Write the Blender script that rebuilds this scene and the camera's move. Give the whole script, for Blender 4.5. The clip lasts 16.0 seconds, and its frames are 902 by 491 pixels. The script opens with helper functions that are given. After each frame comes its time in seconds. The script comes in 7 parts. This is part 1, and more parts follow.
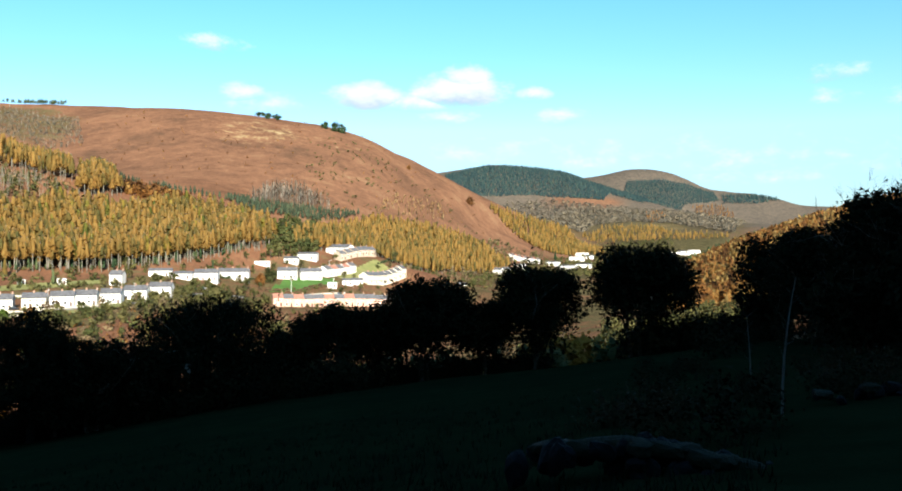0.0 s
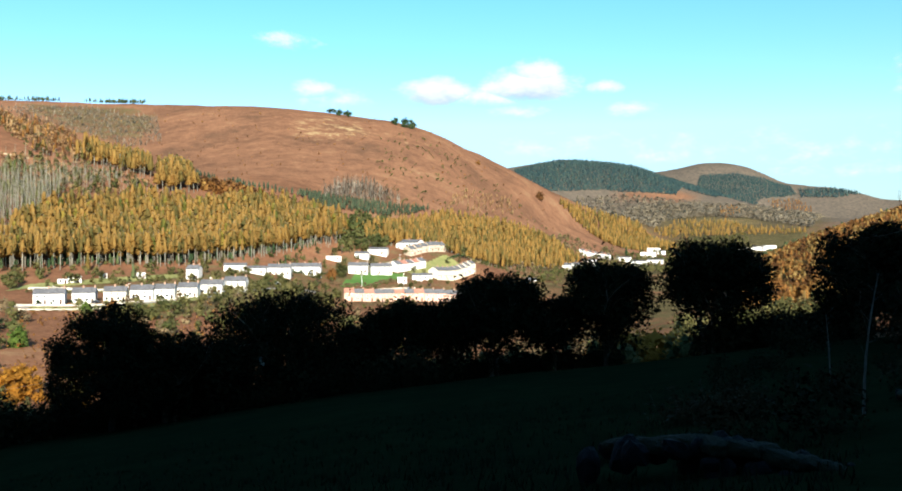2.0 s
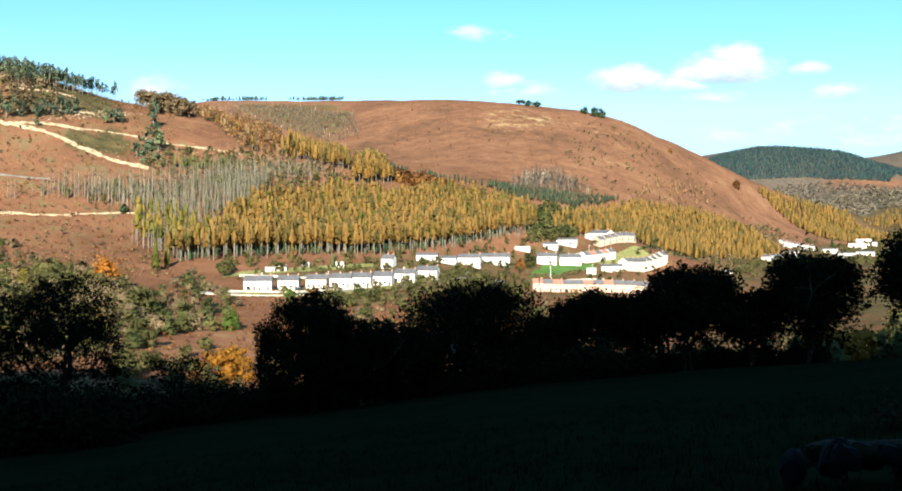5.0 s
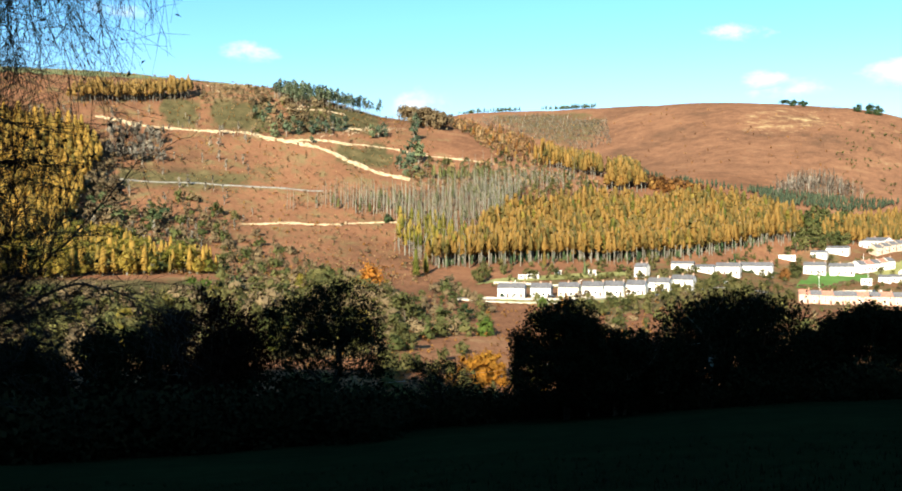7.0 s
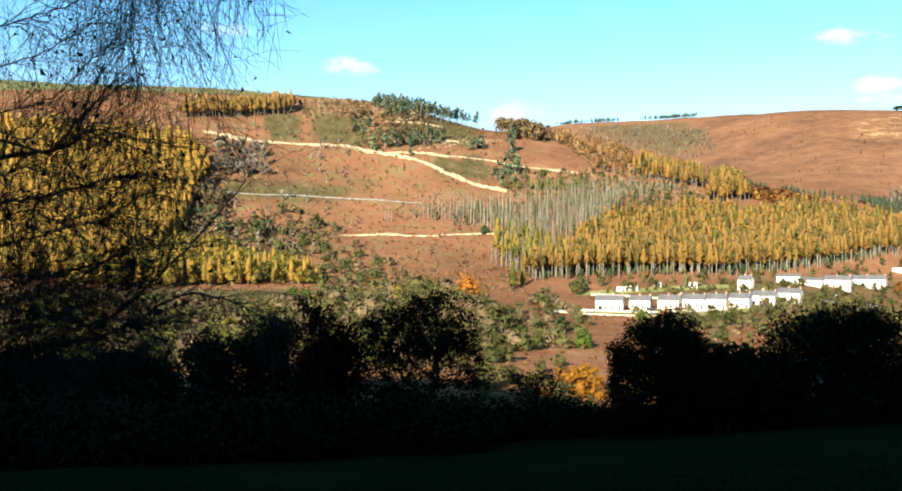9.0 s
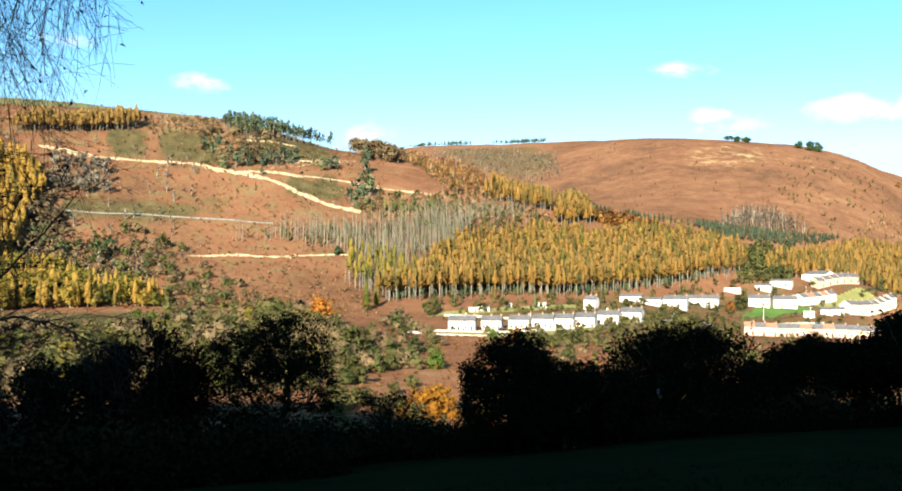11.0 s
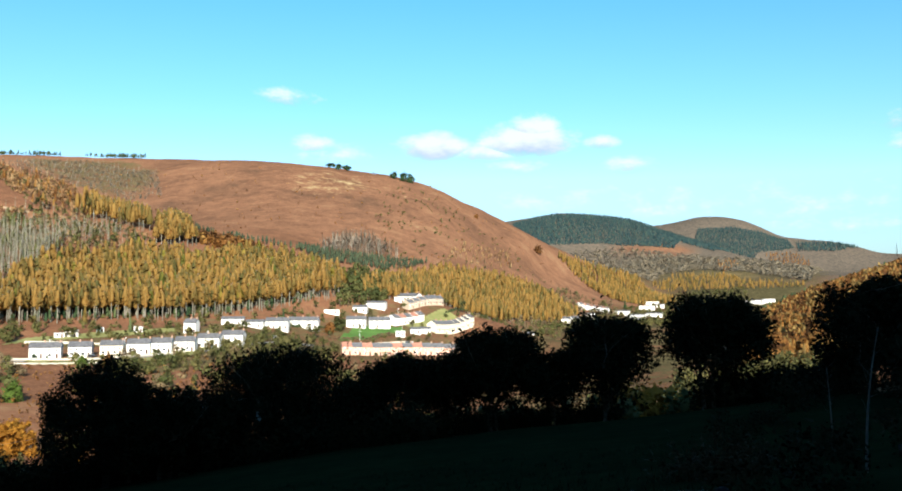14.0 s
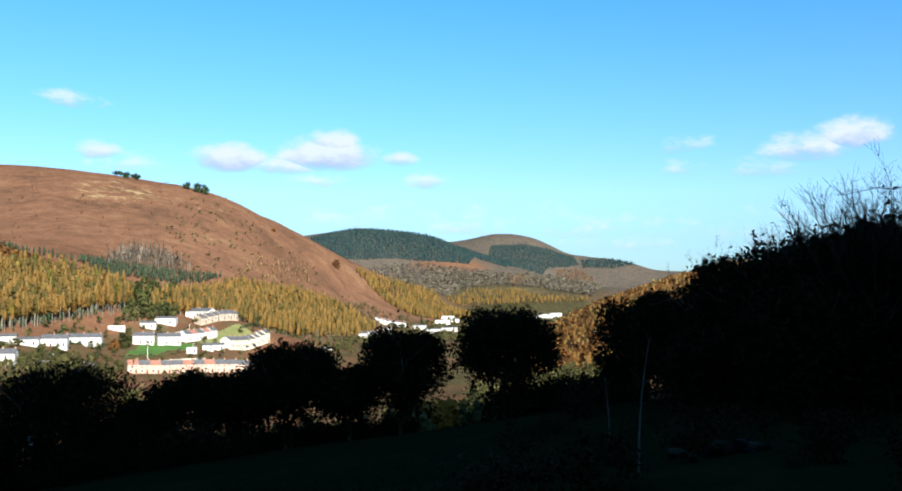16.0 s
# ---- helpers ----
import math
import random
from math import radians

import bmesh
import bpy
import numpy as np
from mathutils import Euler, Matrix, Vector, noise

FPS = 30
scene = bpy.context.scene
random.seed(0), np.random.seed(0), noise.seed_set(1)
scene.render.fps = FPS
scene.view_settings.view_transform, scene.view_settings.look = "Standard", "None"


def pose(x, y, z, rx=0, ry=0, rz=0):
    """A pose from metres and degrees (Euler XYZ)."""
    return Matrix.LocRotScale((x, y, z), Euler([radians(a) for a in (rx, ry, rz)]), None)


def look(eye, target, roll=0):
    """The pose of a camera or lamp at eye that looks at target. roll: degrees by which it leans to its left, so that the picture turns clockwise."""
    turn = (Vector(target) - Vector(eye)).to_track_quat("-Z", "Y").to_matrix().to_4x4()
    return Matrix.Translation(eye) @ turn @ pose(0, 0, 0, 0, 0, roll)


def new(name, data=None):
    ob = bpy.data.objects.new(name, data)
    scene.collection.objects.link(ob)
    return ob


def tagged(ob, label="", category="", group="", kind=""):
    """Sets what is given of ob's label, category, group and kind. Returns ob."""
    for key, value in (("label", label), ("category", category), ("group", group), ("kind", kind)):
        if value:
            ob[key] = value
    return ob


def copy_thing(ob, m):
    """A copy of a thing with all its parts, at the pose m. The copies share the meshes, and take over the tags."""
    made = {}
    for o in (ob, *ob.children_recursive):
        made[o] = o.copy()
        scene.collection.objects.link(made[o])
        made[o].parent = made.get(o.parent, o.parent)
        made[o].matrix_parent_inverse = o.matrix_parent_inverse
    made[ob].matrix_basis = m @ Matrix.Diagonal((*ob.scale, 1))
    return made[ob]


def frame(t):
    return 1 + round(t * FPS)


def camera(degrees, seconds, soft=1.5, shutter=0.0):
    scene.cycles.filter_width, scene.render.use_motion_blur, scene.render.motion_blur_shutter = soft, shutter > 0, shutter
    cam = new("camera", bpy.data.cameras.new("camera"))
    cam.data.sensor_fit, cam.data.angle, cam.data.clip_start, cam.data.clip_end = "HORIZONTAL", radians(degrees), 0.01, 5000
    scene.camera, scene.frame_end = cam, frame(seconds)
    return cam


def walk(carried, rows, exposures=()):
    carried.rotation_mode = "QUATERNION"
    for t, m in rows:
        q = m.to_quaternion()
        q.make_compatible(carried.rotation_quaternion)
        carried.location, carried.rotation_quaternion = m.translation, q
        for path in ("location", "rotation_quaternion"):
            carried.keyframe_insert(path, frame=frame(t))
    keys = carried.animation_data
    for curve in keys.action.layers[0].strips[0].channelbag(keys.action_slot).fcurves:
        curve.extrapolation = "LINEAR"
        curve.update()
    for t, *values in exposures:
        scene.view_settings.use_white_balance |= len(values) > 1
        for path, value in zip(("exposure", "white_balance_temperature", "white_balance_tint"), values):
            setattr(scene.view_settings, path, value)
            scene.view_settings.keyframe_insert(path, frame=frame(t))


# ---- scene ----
# ---- camera: somebody turning on the spot, the camera held at arm's length ----
cam = camera(52.6, 16.0, 1.85)
ROWS = [
    (0.0, 0.0, 0.0, 0.0), (0.5, 1.16, -0.1, 0.0), (1.0, 2.31, -0.19, 0.0), (1.5, 3.39, -0.26, 0.0), (2.0, 4.35, -0.3, 0.0), (2.5, 5.25, -0.32, 0.0), (3.0, 6.1, -0.36, 0.0),
    (5.5, 19.8, -0.95, 0.05), (6.0, 23.67, -0.84, 0.1), (6.5, 27.8, -0.66, 0.1), (7.0, 31.88, -0.38, 0.1), (7.5, 35.61, -0.08, 0.08), (8.0, 38.28, 0.2, 0.0),
    (10.5, 33.39, 1.44, 0.0), (11.0, 28.79, 1.66, 0.0), (11.5, 24.24, 1.89, 0.0), (12.0, 20.16, 2.11, 0.0), (12.5, 16.04, 2.36, 0.0), (13.0, 12.1, 2.59, 0.0),
    (13.5, 8.22, 2.82, 0.0), (14.0, 4.25, 3.06, 0.0), (14.5, 0.41, 3.29, 0.0), (15.0, -3.38, 3.49, 0.0), (15.5, -6.41, 3.73, 0.05), (16.0, -8.37, 3.97, 0.1),
]
ARM = 0.3


def stand(yaw, pitch, roll):
    """The camera's pose for a turn of the body."""
    a = radians(yaw)
    return pose(-ARM * (math.sin(a)), ARM * (math.cos(a) - 1), EYE, 90 + pitch, roll, yaw)


EYE = 1.6
EXPOSURES = [
    (0.0, 1.76, 6350, 10), (3.0, 1.8, 6350, 10), (5.5, 1.86, 6500, 10), (8.0, 2.02, 6950, 10), (10.5, 2.06, 7000, 10), (12.5, 1.84, 6600, 10), (14.5, 1.63, 6200, 10), (16.0, 1.52, 6000, 10),
]
walk(cam, [(t, stand(yaw, pitch, roll)) for t, yaw, pitch, roll in ROWS], EXPOSURES)

# ---- daylight: a low sun behind the right shoulder, shut off from the near field by the hill behind ----
SUN_BEARING, SUN_UP = -166.0, 22.0
sun = new("sun", bpy.data.lights.new("sun", "SUN"))
sun.data.energy, sun.data.angle, sun.data.color = 4.5, radians(0.6), (1.0, 0.91, 0.76)
sun.matrix_world = look((-500 * math.sin(radians(SUN_BEARING)), 500 * math.cos(radians(SUN_BEARING)), 500 * math.tan(radians(SUN_UP))), (0, 0, 0))
world = bpy.data.worlds.new("sky")
scene.world = world
world.use_nodes = True
wn, wl = world.node_tree.nodes, world.node_tree.links
wn.clear()
w_out, w_bg, w_sky = wn.new("ShaderNodeOutputWorld"), wn.new("ShaderNodeBackground"), wn.new("ShaderNodeTexSky")
w_sky.sky_type, w_sky.sun_disc = "NISHITA", False
w_sky.sun_elevation, w_sky.sun_rotation = radians(SUN_UP), radians(-SUN_BEARING)
w_sky.air_density, w_sky.dust_density, w_sky.ozone_density = 1.0, 0.6, 1.5
w_bg.inputs["Strength"].default_value = 0.063
wl.new(w_bg.outputs[0], w_out.inputs[0])


def wmath(op, a, b=None, c=None):
    n = wn.new("ShaderNodeMath")
    n.operation = op
    for i, v in enumerate((a, b, c)):
        if v is None:
            continue
        if isinstance(v, (int, float)):
            n.inputs[i].default_value = v
        else:
            wl.new(v, n.inputs[i])
    return n.outputs[0]


# fair-weather clouds: bearing to the left, elevation, half width, half height (degrees), thickness
CLOUDS = [
    (2.6, 8.75, 3.4, 0.75, 0.7),     (5.3, 9.1, 3.0, 1.2, 1.05), (-0.6, 9.5, 3.7, 1.5, 1.1), (-0.9, 10.2, 2.3, 1.2, 1.0), (0.0, 7.9, 2.4, 0.6, 0.45), (-5.1, 9.3, 1.4, 0.65, 0.7), (-7.0, 7.9, 2.0, 0.8, 0.65), (14.6, 12.1, 2.4, 0.7, 0.42), (12.9, 9.3, 1.6, 0.8, 0.6), (11.0, 8.6, 2.8, 0.9, 0.36),
    (33.9, 8.1, 2.2, 1.4, 0.55), (44.4, 11.2, 2.0, 0.9, 0.6), (-2.5, 5.6, 5.0, 1.2, 0.30), (-9.4, 5.2, 3.2, 1.3, 0.34), (-17.5, 5.0, 8.0, 1.6, 0.2), (-24.0, 4.6, 9.0, 1.6, 0.2), (-20.0, 4.0, 9.0, 0.9, 0.2), (-22.6, 9.9, 2.4, 0.7, 0.38),
    (-22.6, 8.5, 1.8, 0.7, 0.36), (-29.8, 9.3, 3.0, 1.2, 0.75), (-32.4, 10.0, 2.4, 1.3, 0.9), (-27.4, 8.3, 3.0, 0.8, 0.42), (52.0, 13.2, 1.8, 0.6, 0.35),
    (78.0, 18.0, 6.0, 1.8, 0.5), (105.0, 22.0, 9.0, 3.0, 0.6), (150.0, 35.0, 12.0, 4.0, 0.5), (-70.0, 18.0, 8.0, 2.5, 0.6), (-120.0, 28.0, 10.0, 3.5, 0.6),
]
w_co = wn.new("ShaderNodeTexCoord")
w_sep = wn.new("ShaderNodeSeparateXYZ")
wl.new(w_co.outputs["Generated"], w_sep.inputs[0])
w_bear = wmath("DEGREES", wmath("ARCTAN2", wmath("MULTIPLY", w_sep.outputs[0], -1.0), w_sep.outputs[1]))
w_elev = wmath("DEGREES", wmath("ARCSINE", w_sep.outputs[2]))
w_noise, w_fine = wn.new("ShaderNodeTexNoise"), wn.new("ShaderNodeTexNoise")
w_noise.inputs["Scale"].default_value, w_noise.inputs["Detail"].default_value, w_noise.inputs["Roughness"].default_value = 34.0, 9.0, 0.62
w_fine.inputs["Scale"].default_value, w_fine.inputs["Detail"].default_value = 11.0, 4.0
w_map = wn.new("ShaderNodeMapping")
w_map.inputs["Scale"].default_value = (1, 1, 2.0)
wl.new(w_co.outputs["Generated"], w_map.inputs[0])
wl.new(w_map.outputs[0], w_noise.inputs["Vector"])
wl.new(w_map.outputs[0], w_fine.inputs["Vector"])
w_wob = wmath("SUBTRACT", w_noise.outputs[0], 0.5)
cover, height = None, None
for bear, elev, hw, hh, thick in CLOUDS:
    dx = wmath("DIVIDE", wmath("SUBTRACT", w_bear, bear), hw)
    dy = wmath("DIVIDE", wmath("SUBTRACT", w_elev, elev), hh)
    # flat undersides, heaped tops
    dy2 = wmath("MULTIPLY", dy, wmath("ADD", 1.0, wmath("MULTIPLY", wmath("LESS_THAN", dy, 0.0), 0.35)))
    r = wmath("SQRT", wmath("ADD", wmath("MULTIPLY", dx, dx), wmath("MULTIPLY", dy2, dy2)))
    blob = wmath("MULTIPLY", wmath("SUBTRACT", 1.0, wmath("MULTIPLY", r, r)), thick)
    # each place takes its shading from the thickest heap over it
    if cover is None:
        cover, height = blob, dy
    else:
        first = wmath("GREATER_THAN", blob, cover)
        height = wmath("ADD", height, wmath("MULTIPLY", first, wmath("SUBTRACT", dy, height)))
        cover = wmath("MAXIMUM", cover, blob)
w_dens = wn.new("ShaderNodeMapRange")
w_dens.interpolation_type = "SMOOTHSTEP"
wl.new(wmath("ADD", cover, wmath("ADD", wmath("MULTIPLY", w_wob, 1.7), -0.04)), w_dens.inputs[0])
w_dens.inputs[1].default_value, w_dens.inputs[2].default_value, w_dens.inputs[3].default_value, w_dens.inputs[4].default_value = 0.0, 0.85, 0.0, 0.95
w_shade = wn.new("ShaderNodeMapRange")
wl.new(wmath("ADD", height, wmath("MULTIPLY", w_wob, 1.6)), w_shade.inputs[0])
w_shade.inputs[1].default_value, w_shade.inputs[2].default_value, w_shade.inputs[3].default_value, w_shade.inputs[4].default_value = -0.65, 0.2, 0.0, 1.0
w_col, w_mix = wn.new("ShaderNodeMix"), wn.new("ShaderNodeMix")
w_col.data_type = w_mix.data_type = "RGBA"
wl.new(w_shade.outputs[0], w_col.inputs[0])
w_col.inputs[6].default_value, w_col.inputs[7].default_value = (2.3, 3.0, 4.2, 1), (5.0, 5.3, 5.6, 1)
wl.new(w_dens.outputs[0], w_mix.inputs[0])
w_tint = wn.new("ShaderNodeMix")
w_tint.data_type, w_tint.blend_type = "RGBA", "MULTIPLY"
w_tint.inputs[0].default_value = 1.0
# white balance of the sky: milky near the horizon, deeper blue above
w_ramp = wn.new("ShaderNodeValToRGB")
w_stops = [(0.02, (0.45, 0.60, 0.79)), (0.12, (0.54, 0.71, 0.89)), (0.21, (0.70, 0.90, 1.06)), (0.35, (0.55, 0.92, 1.12)), (0.60, (0.38, 0.92, 1.16)), (1.0, (0.44, 0.92, 1.12))]
for k, (at, colour) in enumerate(w_stops):
    e = w_ramp.color_ramp.elements[k] if k < 2 else w_ramp.color_ramp.elements.new(at)
    e.position, e.color = at, (*colour, 1)
wl.new(wmath("DIVIDE", w_elev, 34.0), w_ramp.inputs[0])
wl.new(w_ramp.outputs[0], w_tint.inputs[7])
wl.new(w_sky.outputs[0], w_tint.inputs[6])
wl.new(w_tint.outputs[2], w_mix.inputs[6])
wl.new(w_col.outputs[2], w_mix.inputs[7])
wl.new(w_mix.outputs[2], w_bg.inputs["Color"])


# ---- lie of the land: guide lines as (bearing to the left in degrees, distance, height) ----
GUIDES = [
    # lower edge of the near field
    [(-180, 90, 55), (-130, 90, 53), (-90, 90, 18), (-60, 70, 4), (-40, 60, -2), (-25, 80, -5.5), (-13, 95, -9.4), (-7.8, 95, -10.8), (0, 94, -12.1), (10, 92, -13.6),
     (27, 84, -15.0), (38, 76, -14.7), (48, 70, -14.0), (64, 66, -12.3), (76, 62, -11), (92, 62, 4), (105, 80, 22), (130, 90, 40), (163, 90, 55), (180, 90, 55)],
    # stream in the valley bottom
    [(-180, 170, 114), (-130, 170, 109), (-90, 170, 40), (-60, 160, 14), (-40, 150, 1), (-28, 170, -8), (-18, 200, -20), (-12, 220, -30), (-4, 250, -39), (10, 240, -40),
     (26, 205, -37), (40, 185, -34), (64, 170, -33), (78, 165, -28), (95, 165, 6), (110, 170, 46), (130, 170, 78), (163, 170, 114), (180, 170, 114)],
    # shelf with the houses
    [(-180, 420, 125), (-130, 420, 110), (-80, 420, 60), (-50, 600, 0), (-30, 900, -34), (-10, 1150, -36), (-4, 1050, -36), (1, 740, -36), (6, 570, -35), (11, 545, -35),
     (14, 520, -28), (17, 495, -24.5), (29, 460, -27), (38, 420, -24), (50, 400, -23), (76, 390, -22), (95, 400, 10), (115, 420, 70), (135, 420, 95), (180, 420, 125)],
    # foot of the woods
    [(-180, 600, 130), (-130, 600, 120), (-80, 700, 60), (-50, 1100, 0), (-30, 1400, -24), (-10, 1480, -22), (-4, 1220, -14), (1, 900, -15), (6, 690, -17), (11, 645, -19),
     (17, 600, -12), (29, 555, -14), (45, 540, -9), (76, 520, -5), (95, 560, 20), (115, 600, 100), (180, 600, 130)],
    # brow of the nearer hill, running down into a spur
    [(-180, 900, 130), (-130, 900, 120), (-80, 1000, 50), (-50, 1500, 0), (-30, 1700, -10), (-10, 1600, -14), (-4, 1300, 2), (1, 1080, 20), (6, 850, 18), (11, 800, 28), (15, 800, 42),
     (21, 840, 58), (26, 880, 80), (31.8, 930, 114), (35.8, 950, 126), (42.5, 980, 160), (51, 1000, 168), (57, 1000, 167), (64, 1000, 163), (76, 1000, 160), (95, 1000, 150), (180, 900, 130)],
    # hollow behind it
    [(-180, 1150, 120), (-80, 1200, 50), (-50, 1700, 0), (-30, 1800, -4), (-10, 1720, -4), (-4, 1390, 16), (1, 1160, 45), (6, 980, 50), (11, 950, 66), (15, 950, 76), (21, 970, 72), (26, 1000, 82),
     (32, 1080, 110), (42, 1150, 145), (76, 1150, 150), (95, 1150, 150), (180, 1150, 120)],
    # crest of the bracken hill
    [(-180, 1700, 110), (-80, 1800, 40), (-50, 1900, 5), (-30, 1900, 5), (-20, 1900, 6), (-14, 1900, 10), (-9.5, 1920, 14), (-6, 1620, 43), (-2.4, 1480, 77), (0.5, 1450, 116), (3, 1450, 142),
     (6.6, 1450, 176), (10, 1480, 196), (13.6, 1500, 206), (18.9, 1550, 215), (23.6, 1580, 217), (30.6, 1600, 214), (36, 1680, 205), (76, 1700, 180), (180, 1700, 110)],
    # hollow behind the crest, fields up the far valley
    [(-180, 2300, 80), (-50, 2300, 30), (-20, 2300, 48), (-8, 2300, 52), (-3, 2200, 40), (3, 2150, 80), (10, 2200, 140), (76, 2300, 150), (180, 2300, 80)],
    # first far hill
    [(-180, 3000, 60), (-50, 3000, 40), (-25, 3000, 50), (-18, 3000, 72), (-14, 3000, 112), (-11, 3000, 160), (-8.4, 3000, 210), (-7.4, 3000, 236), (-5.6, 3000, 256), (-3.4, 3000, 262), (0.9, 3000, 236),
     (5, 3000, 200), (40, 3000, 150), (180, 3000, 60)],
    [(-180, 3450, 40), (-50, 3450, 40), (-16, 3450, 70), (-11, 3450, 110), (-4, 3450, 150), (40, 3450, 120), (180, 3450, 40)],
    # second far hill
    [(-180, 4300, 60), (-50, 4300, 120), (-30, 4300, 150), (-21.4, 4300, 178), (-18.6, 4300, 228), (-16, 4300, 252), (-14.3, 4300, 308), (-12.8, 4300, 344), (-11.2, 4300, 350), (-8.8, 4300, 320),
     (-6, 4300, 295), (0, 4300, 150), (40, 4300, 100), (180, 4300, 60)],
    [(-180, 4950, -20), (180, 4950, -20)],
]
# crest of the wooded spur on the near side of the valley: bearing, height of its ground
SPUR = [(-180, -200), (-60, 20), (-45, 22), (-35, 22), (-28, 22), (-26, 22), (-23, 16), (-19.6, 6), (-16, -8), (-14.2, -18), (-12.5, -40), (-10, -90), (180, -200)]


def slopes(x, y):
    """Tangents of a curve without overshoot, along the last axis."""
    h = np.diff(x, axis=-1)
    s = np.diff(y, axis=-1) / h
    m = np.zeros_like(y)
    a, b = s[..., :-1], s[..., 1:]
    w1, w2 = 2 * h[..., 1:] + h[..., :-1], h[..., 1:] + 2 * h[..., :-1]
    with np.errstate(divide="ignore", invalid="ignore"):
        mid = (w1 + w2) / (w1 / a + w2 / b)
    m[..., 1:-1] = np.where(a * b > 0, np.nan_to_num(mid), 0)
    m[..., 0], m[..., -1] = s[..., 0], s[..., -1]
    return m


def curve(table, x):
    """A smooth curve through the (x, y) pairs."""
    t = np.array(table, float)
    X, Y = t[:, 0], t[:, 1]
    M = slopes(X, Y)
    k = np.clip(np.searchsorted(X, x) - 1, 0, len(X) - 2)
    h = X[k + 1] - X[k]
    u = np.clip((x - X[k]) / h, 0, 1)
    return ((1 + 2 * u) * (1 - u) ** 2 * Y[k] + u * (1 - u) ** 2 * h * M[k] + u * u * (3 - 2 * u) * Y[k + 1] + u * u * (u - 1) * h * M[k + 1])


def lattice(i, j, s):
    n = np.sin(i * 127.1 + j * 311.7 + s * 74.7) * 43758.5453
    return n - np.floor(n)


def rough(x, y, s=0):
    """Value noise, -1 to 1."""
    i, j = np.floor(x), np.floor(y)
    u, v = x - i, y - j
    u, v = u * u * (3 - 2 * u), v * v * (3 - 2 * v)
    a = lattice(i, j, s) * (1 - u) + lattice(i + 1, j, s) * u
    b = lattice(i, j + 1, s) * (1 - u) + lattice(i + 1, j + 1, s) * u
    return 2 * (a * (1 - v) + b * v) - 1


def ground(x, y):
    """Height of the land at x, y (arrays or numbers)."""
    x, y = np.atleast_1d(np.asarray(x, float)), np.atleast_1d(np.asarray(y, float))
    out = np.empty(x.shape)
    for lo in range(0, len(x), 20000):
        X, Y = x[lo:lo + 20000], y[lo:lo + 20000]
        az, d = np.degrees(np.arctan2(-X, Y)), np.hypot(X, Y)
        D = [np.zeros_like(d)] + [curve([(g[0], g[1]) for g in line], az) for line in GUIDES] + [np.full_like(d, 6000)]
        Z = [np.zeros_like(d)] + [curve([(g[0], g[2]) for g in line], az) for line in GUIDES] + [np.full_like(d, -60)]
        D, Z = np.stack(D, 1), np.stack(Z, 1)
        M = slopes(D, Z)
        k = np.clip((D < d[:, None]).sum(1) - 1, 0, D.shape[1] - 2)
        r = np.arange(len(d))
        h = D[r, k + 1] - D[r, k]
        u = np.clip((d - D[r, k]) / h, 0, 1)
        z = ((1 + 2 * u) * (1 - u) ** 2 * Z[r, k] + u * (1 - u) ** 2 * h * M[r, k] + u * u * (3 - 2 * u) * Z[r, k + 1] + u * u * (u - 1) * h * M[r, k + 1])
        # the near spur, rising from the field's edge to its crest and falling behind
        crest = curve(SPUR, az)
        up = np.clip((d - 150) / 410, 0, 1)
        down = np.clip((d - 560) / 420, 0, 1)
        spur = -40 + (crest + 40) * (up * up * (3 - 2 * up)) - (crest + 90) * down * down * (3 - 2 * down)
        spur = np.where((d > 150) & (az < -9), spur, -200)
        k2 = 6.0
        e = np.clip(0.5 + 0.5 * (spur - z) / k2, 0, 1)
        z = z * (1 - e) + spur * e + k2 * e * (1 - e)
        # the field sags a little between the eye and its lower edge
        z -= 0.8 * np.sin(np.pi * np.clip((d - 6) / 84, 0, 1)) * np.clip((75 - np.abs(az - 25)) / 30, 0, 1)
        # the knoll under the upper end of the long terrace
        z += 15.0 * np.exp(-((X + 28) ** 2 + (Y - 708) ** 2) / 38.0 ** 2)
        # lumps and hollows
        amp = np.clip((d - 110) / 500, 0, 1)
        z += amp * (4.0 * rough(X / 140, Y / 140, 1) + 2.0 * rough(X / 60, Y / 60, 2) + 0.8 * rough(X / 22, Y / 22, 3)) * np.where(abs(d - 500) < 110, 0.35, 1.0)
        z += np.clip((d - 3) / 25, 0, 1) * 0.12 * rough(X / 5, Y / 5, 4) + 0.04 * np.clip(d / 10, 0, 1) * rough(X / 1.3, Y / 1.3, 5)
        out[lo:lo + 20000] = z
    return out


# ---- materials ----
def material(name, rough_=0.9, metal=0.0):
    m = bpy.data.materials.new(name)
    m.use_nodes = True
    p = m.node_tree.nodes["Principled BSDF"]
    p.inputs["Roughness"].default_value, p.inputs["Metallic"].default_value = rough_, metal
    p.inputs["Specular IOR Level"].default_value = 0.12
    return m, m.node_tree.nodes, m.node_tree.links, p


def noise_node(nodes, links, scale, detail=4.0, vec=None, roughness=0.55):
    n = nodes.new("ShaderNodeTexNoise")
    n.inputs["Scale"].default_value, n.inputs["Detail"].default_value, n.inputs["Roughness"].default_value = scale, detail, roughness
    if vec is not None:
        links.new(vec, n.inputs["Vector"])
    return n.outputs[0]


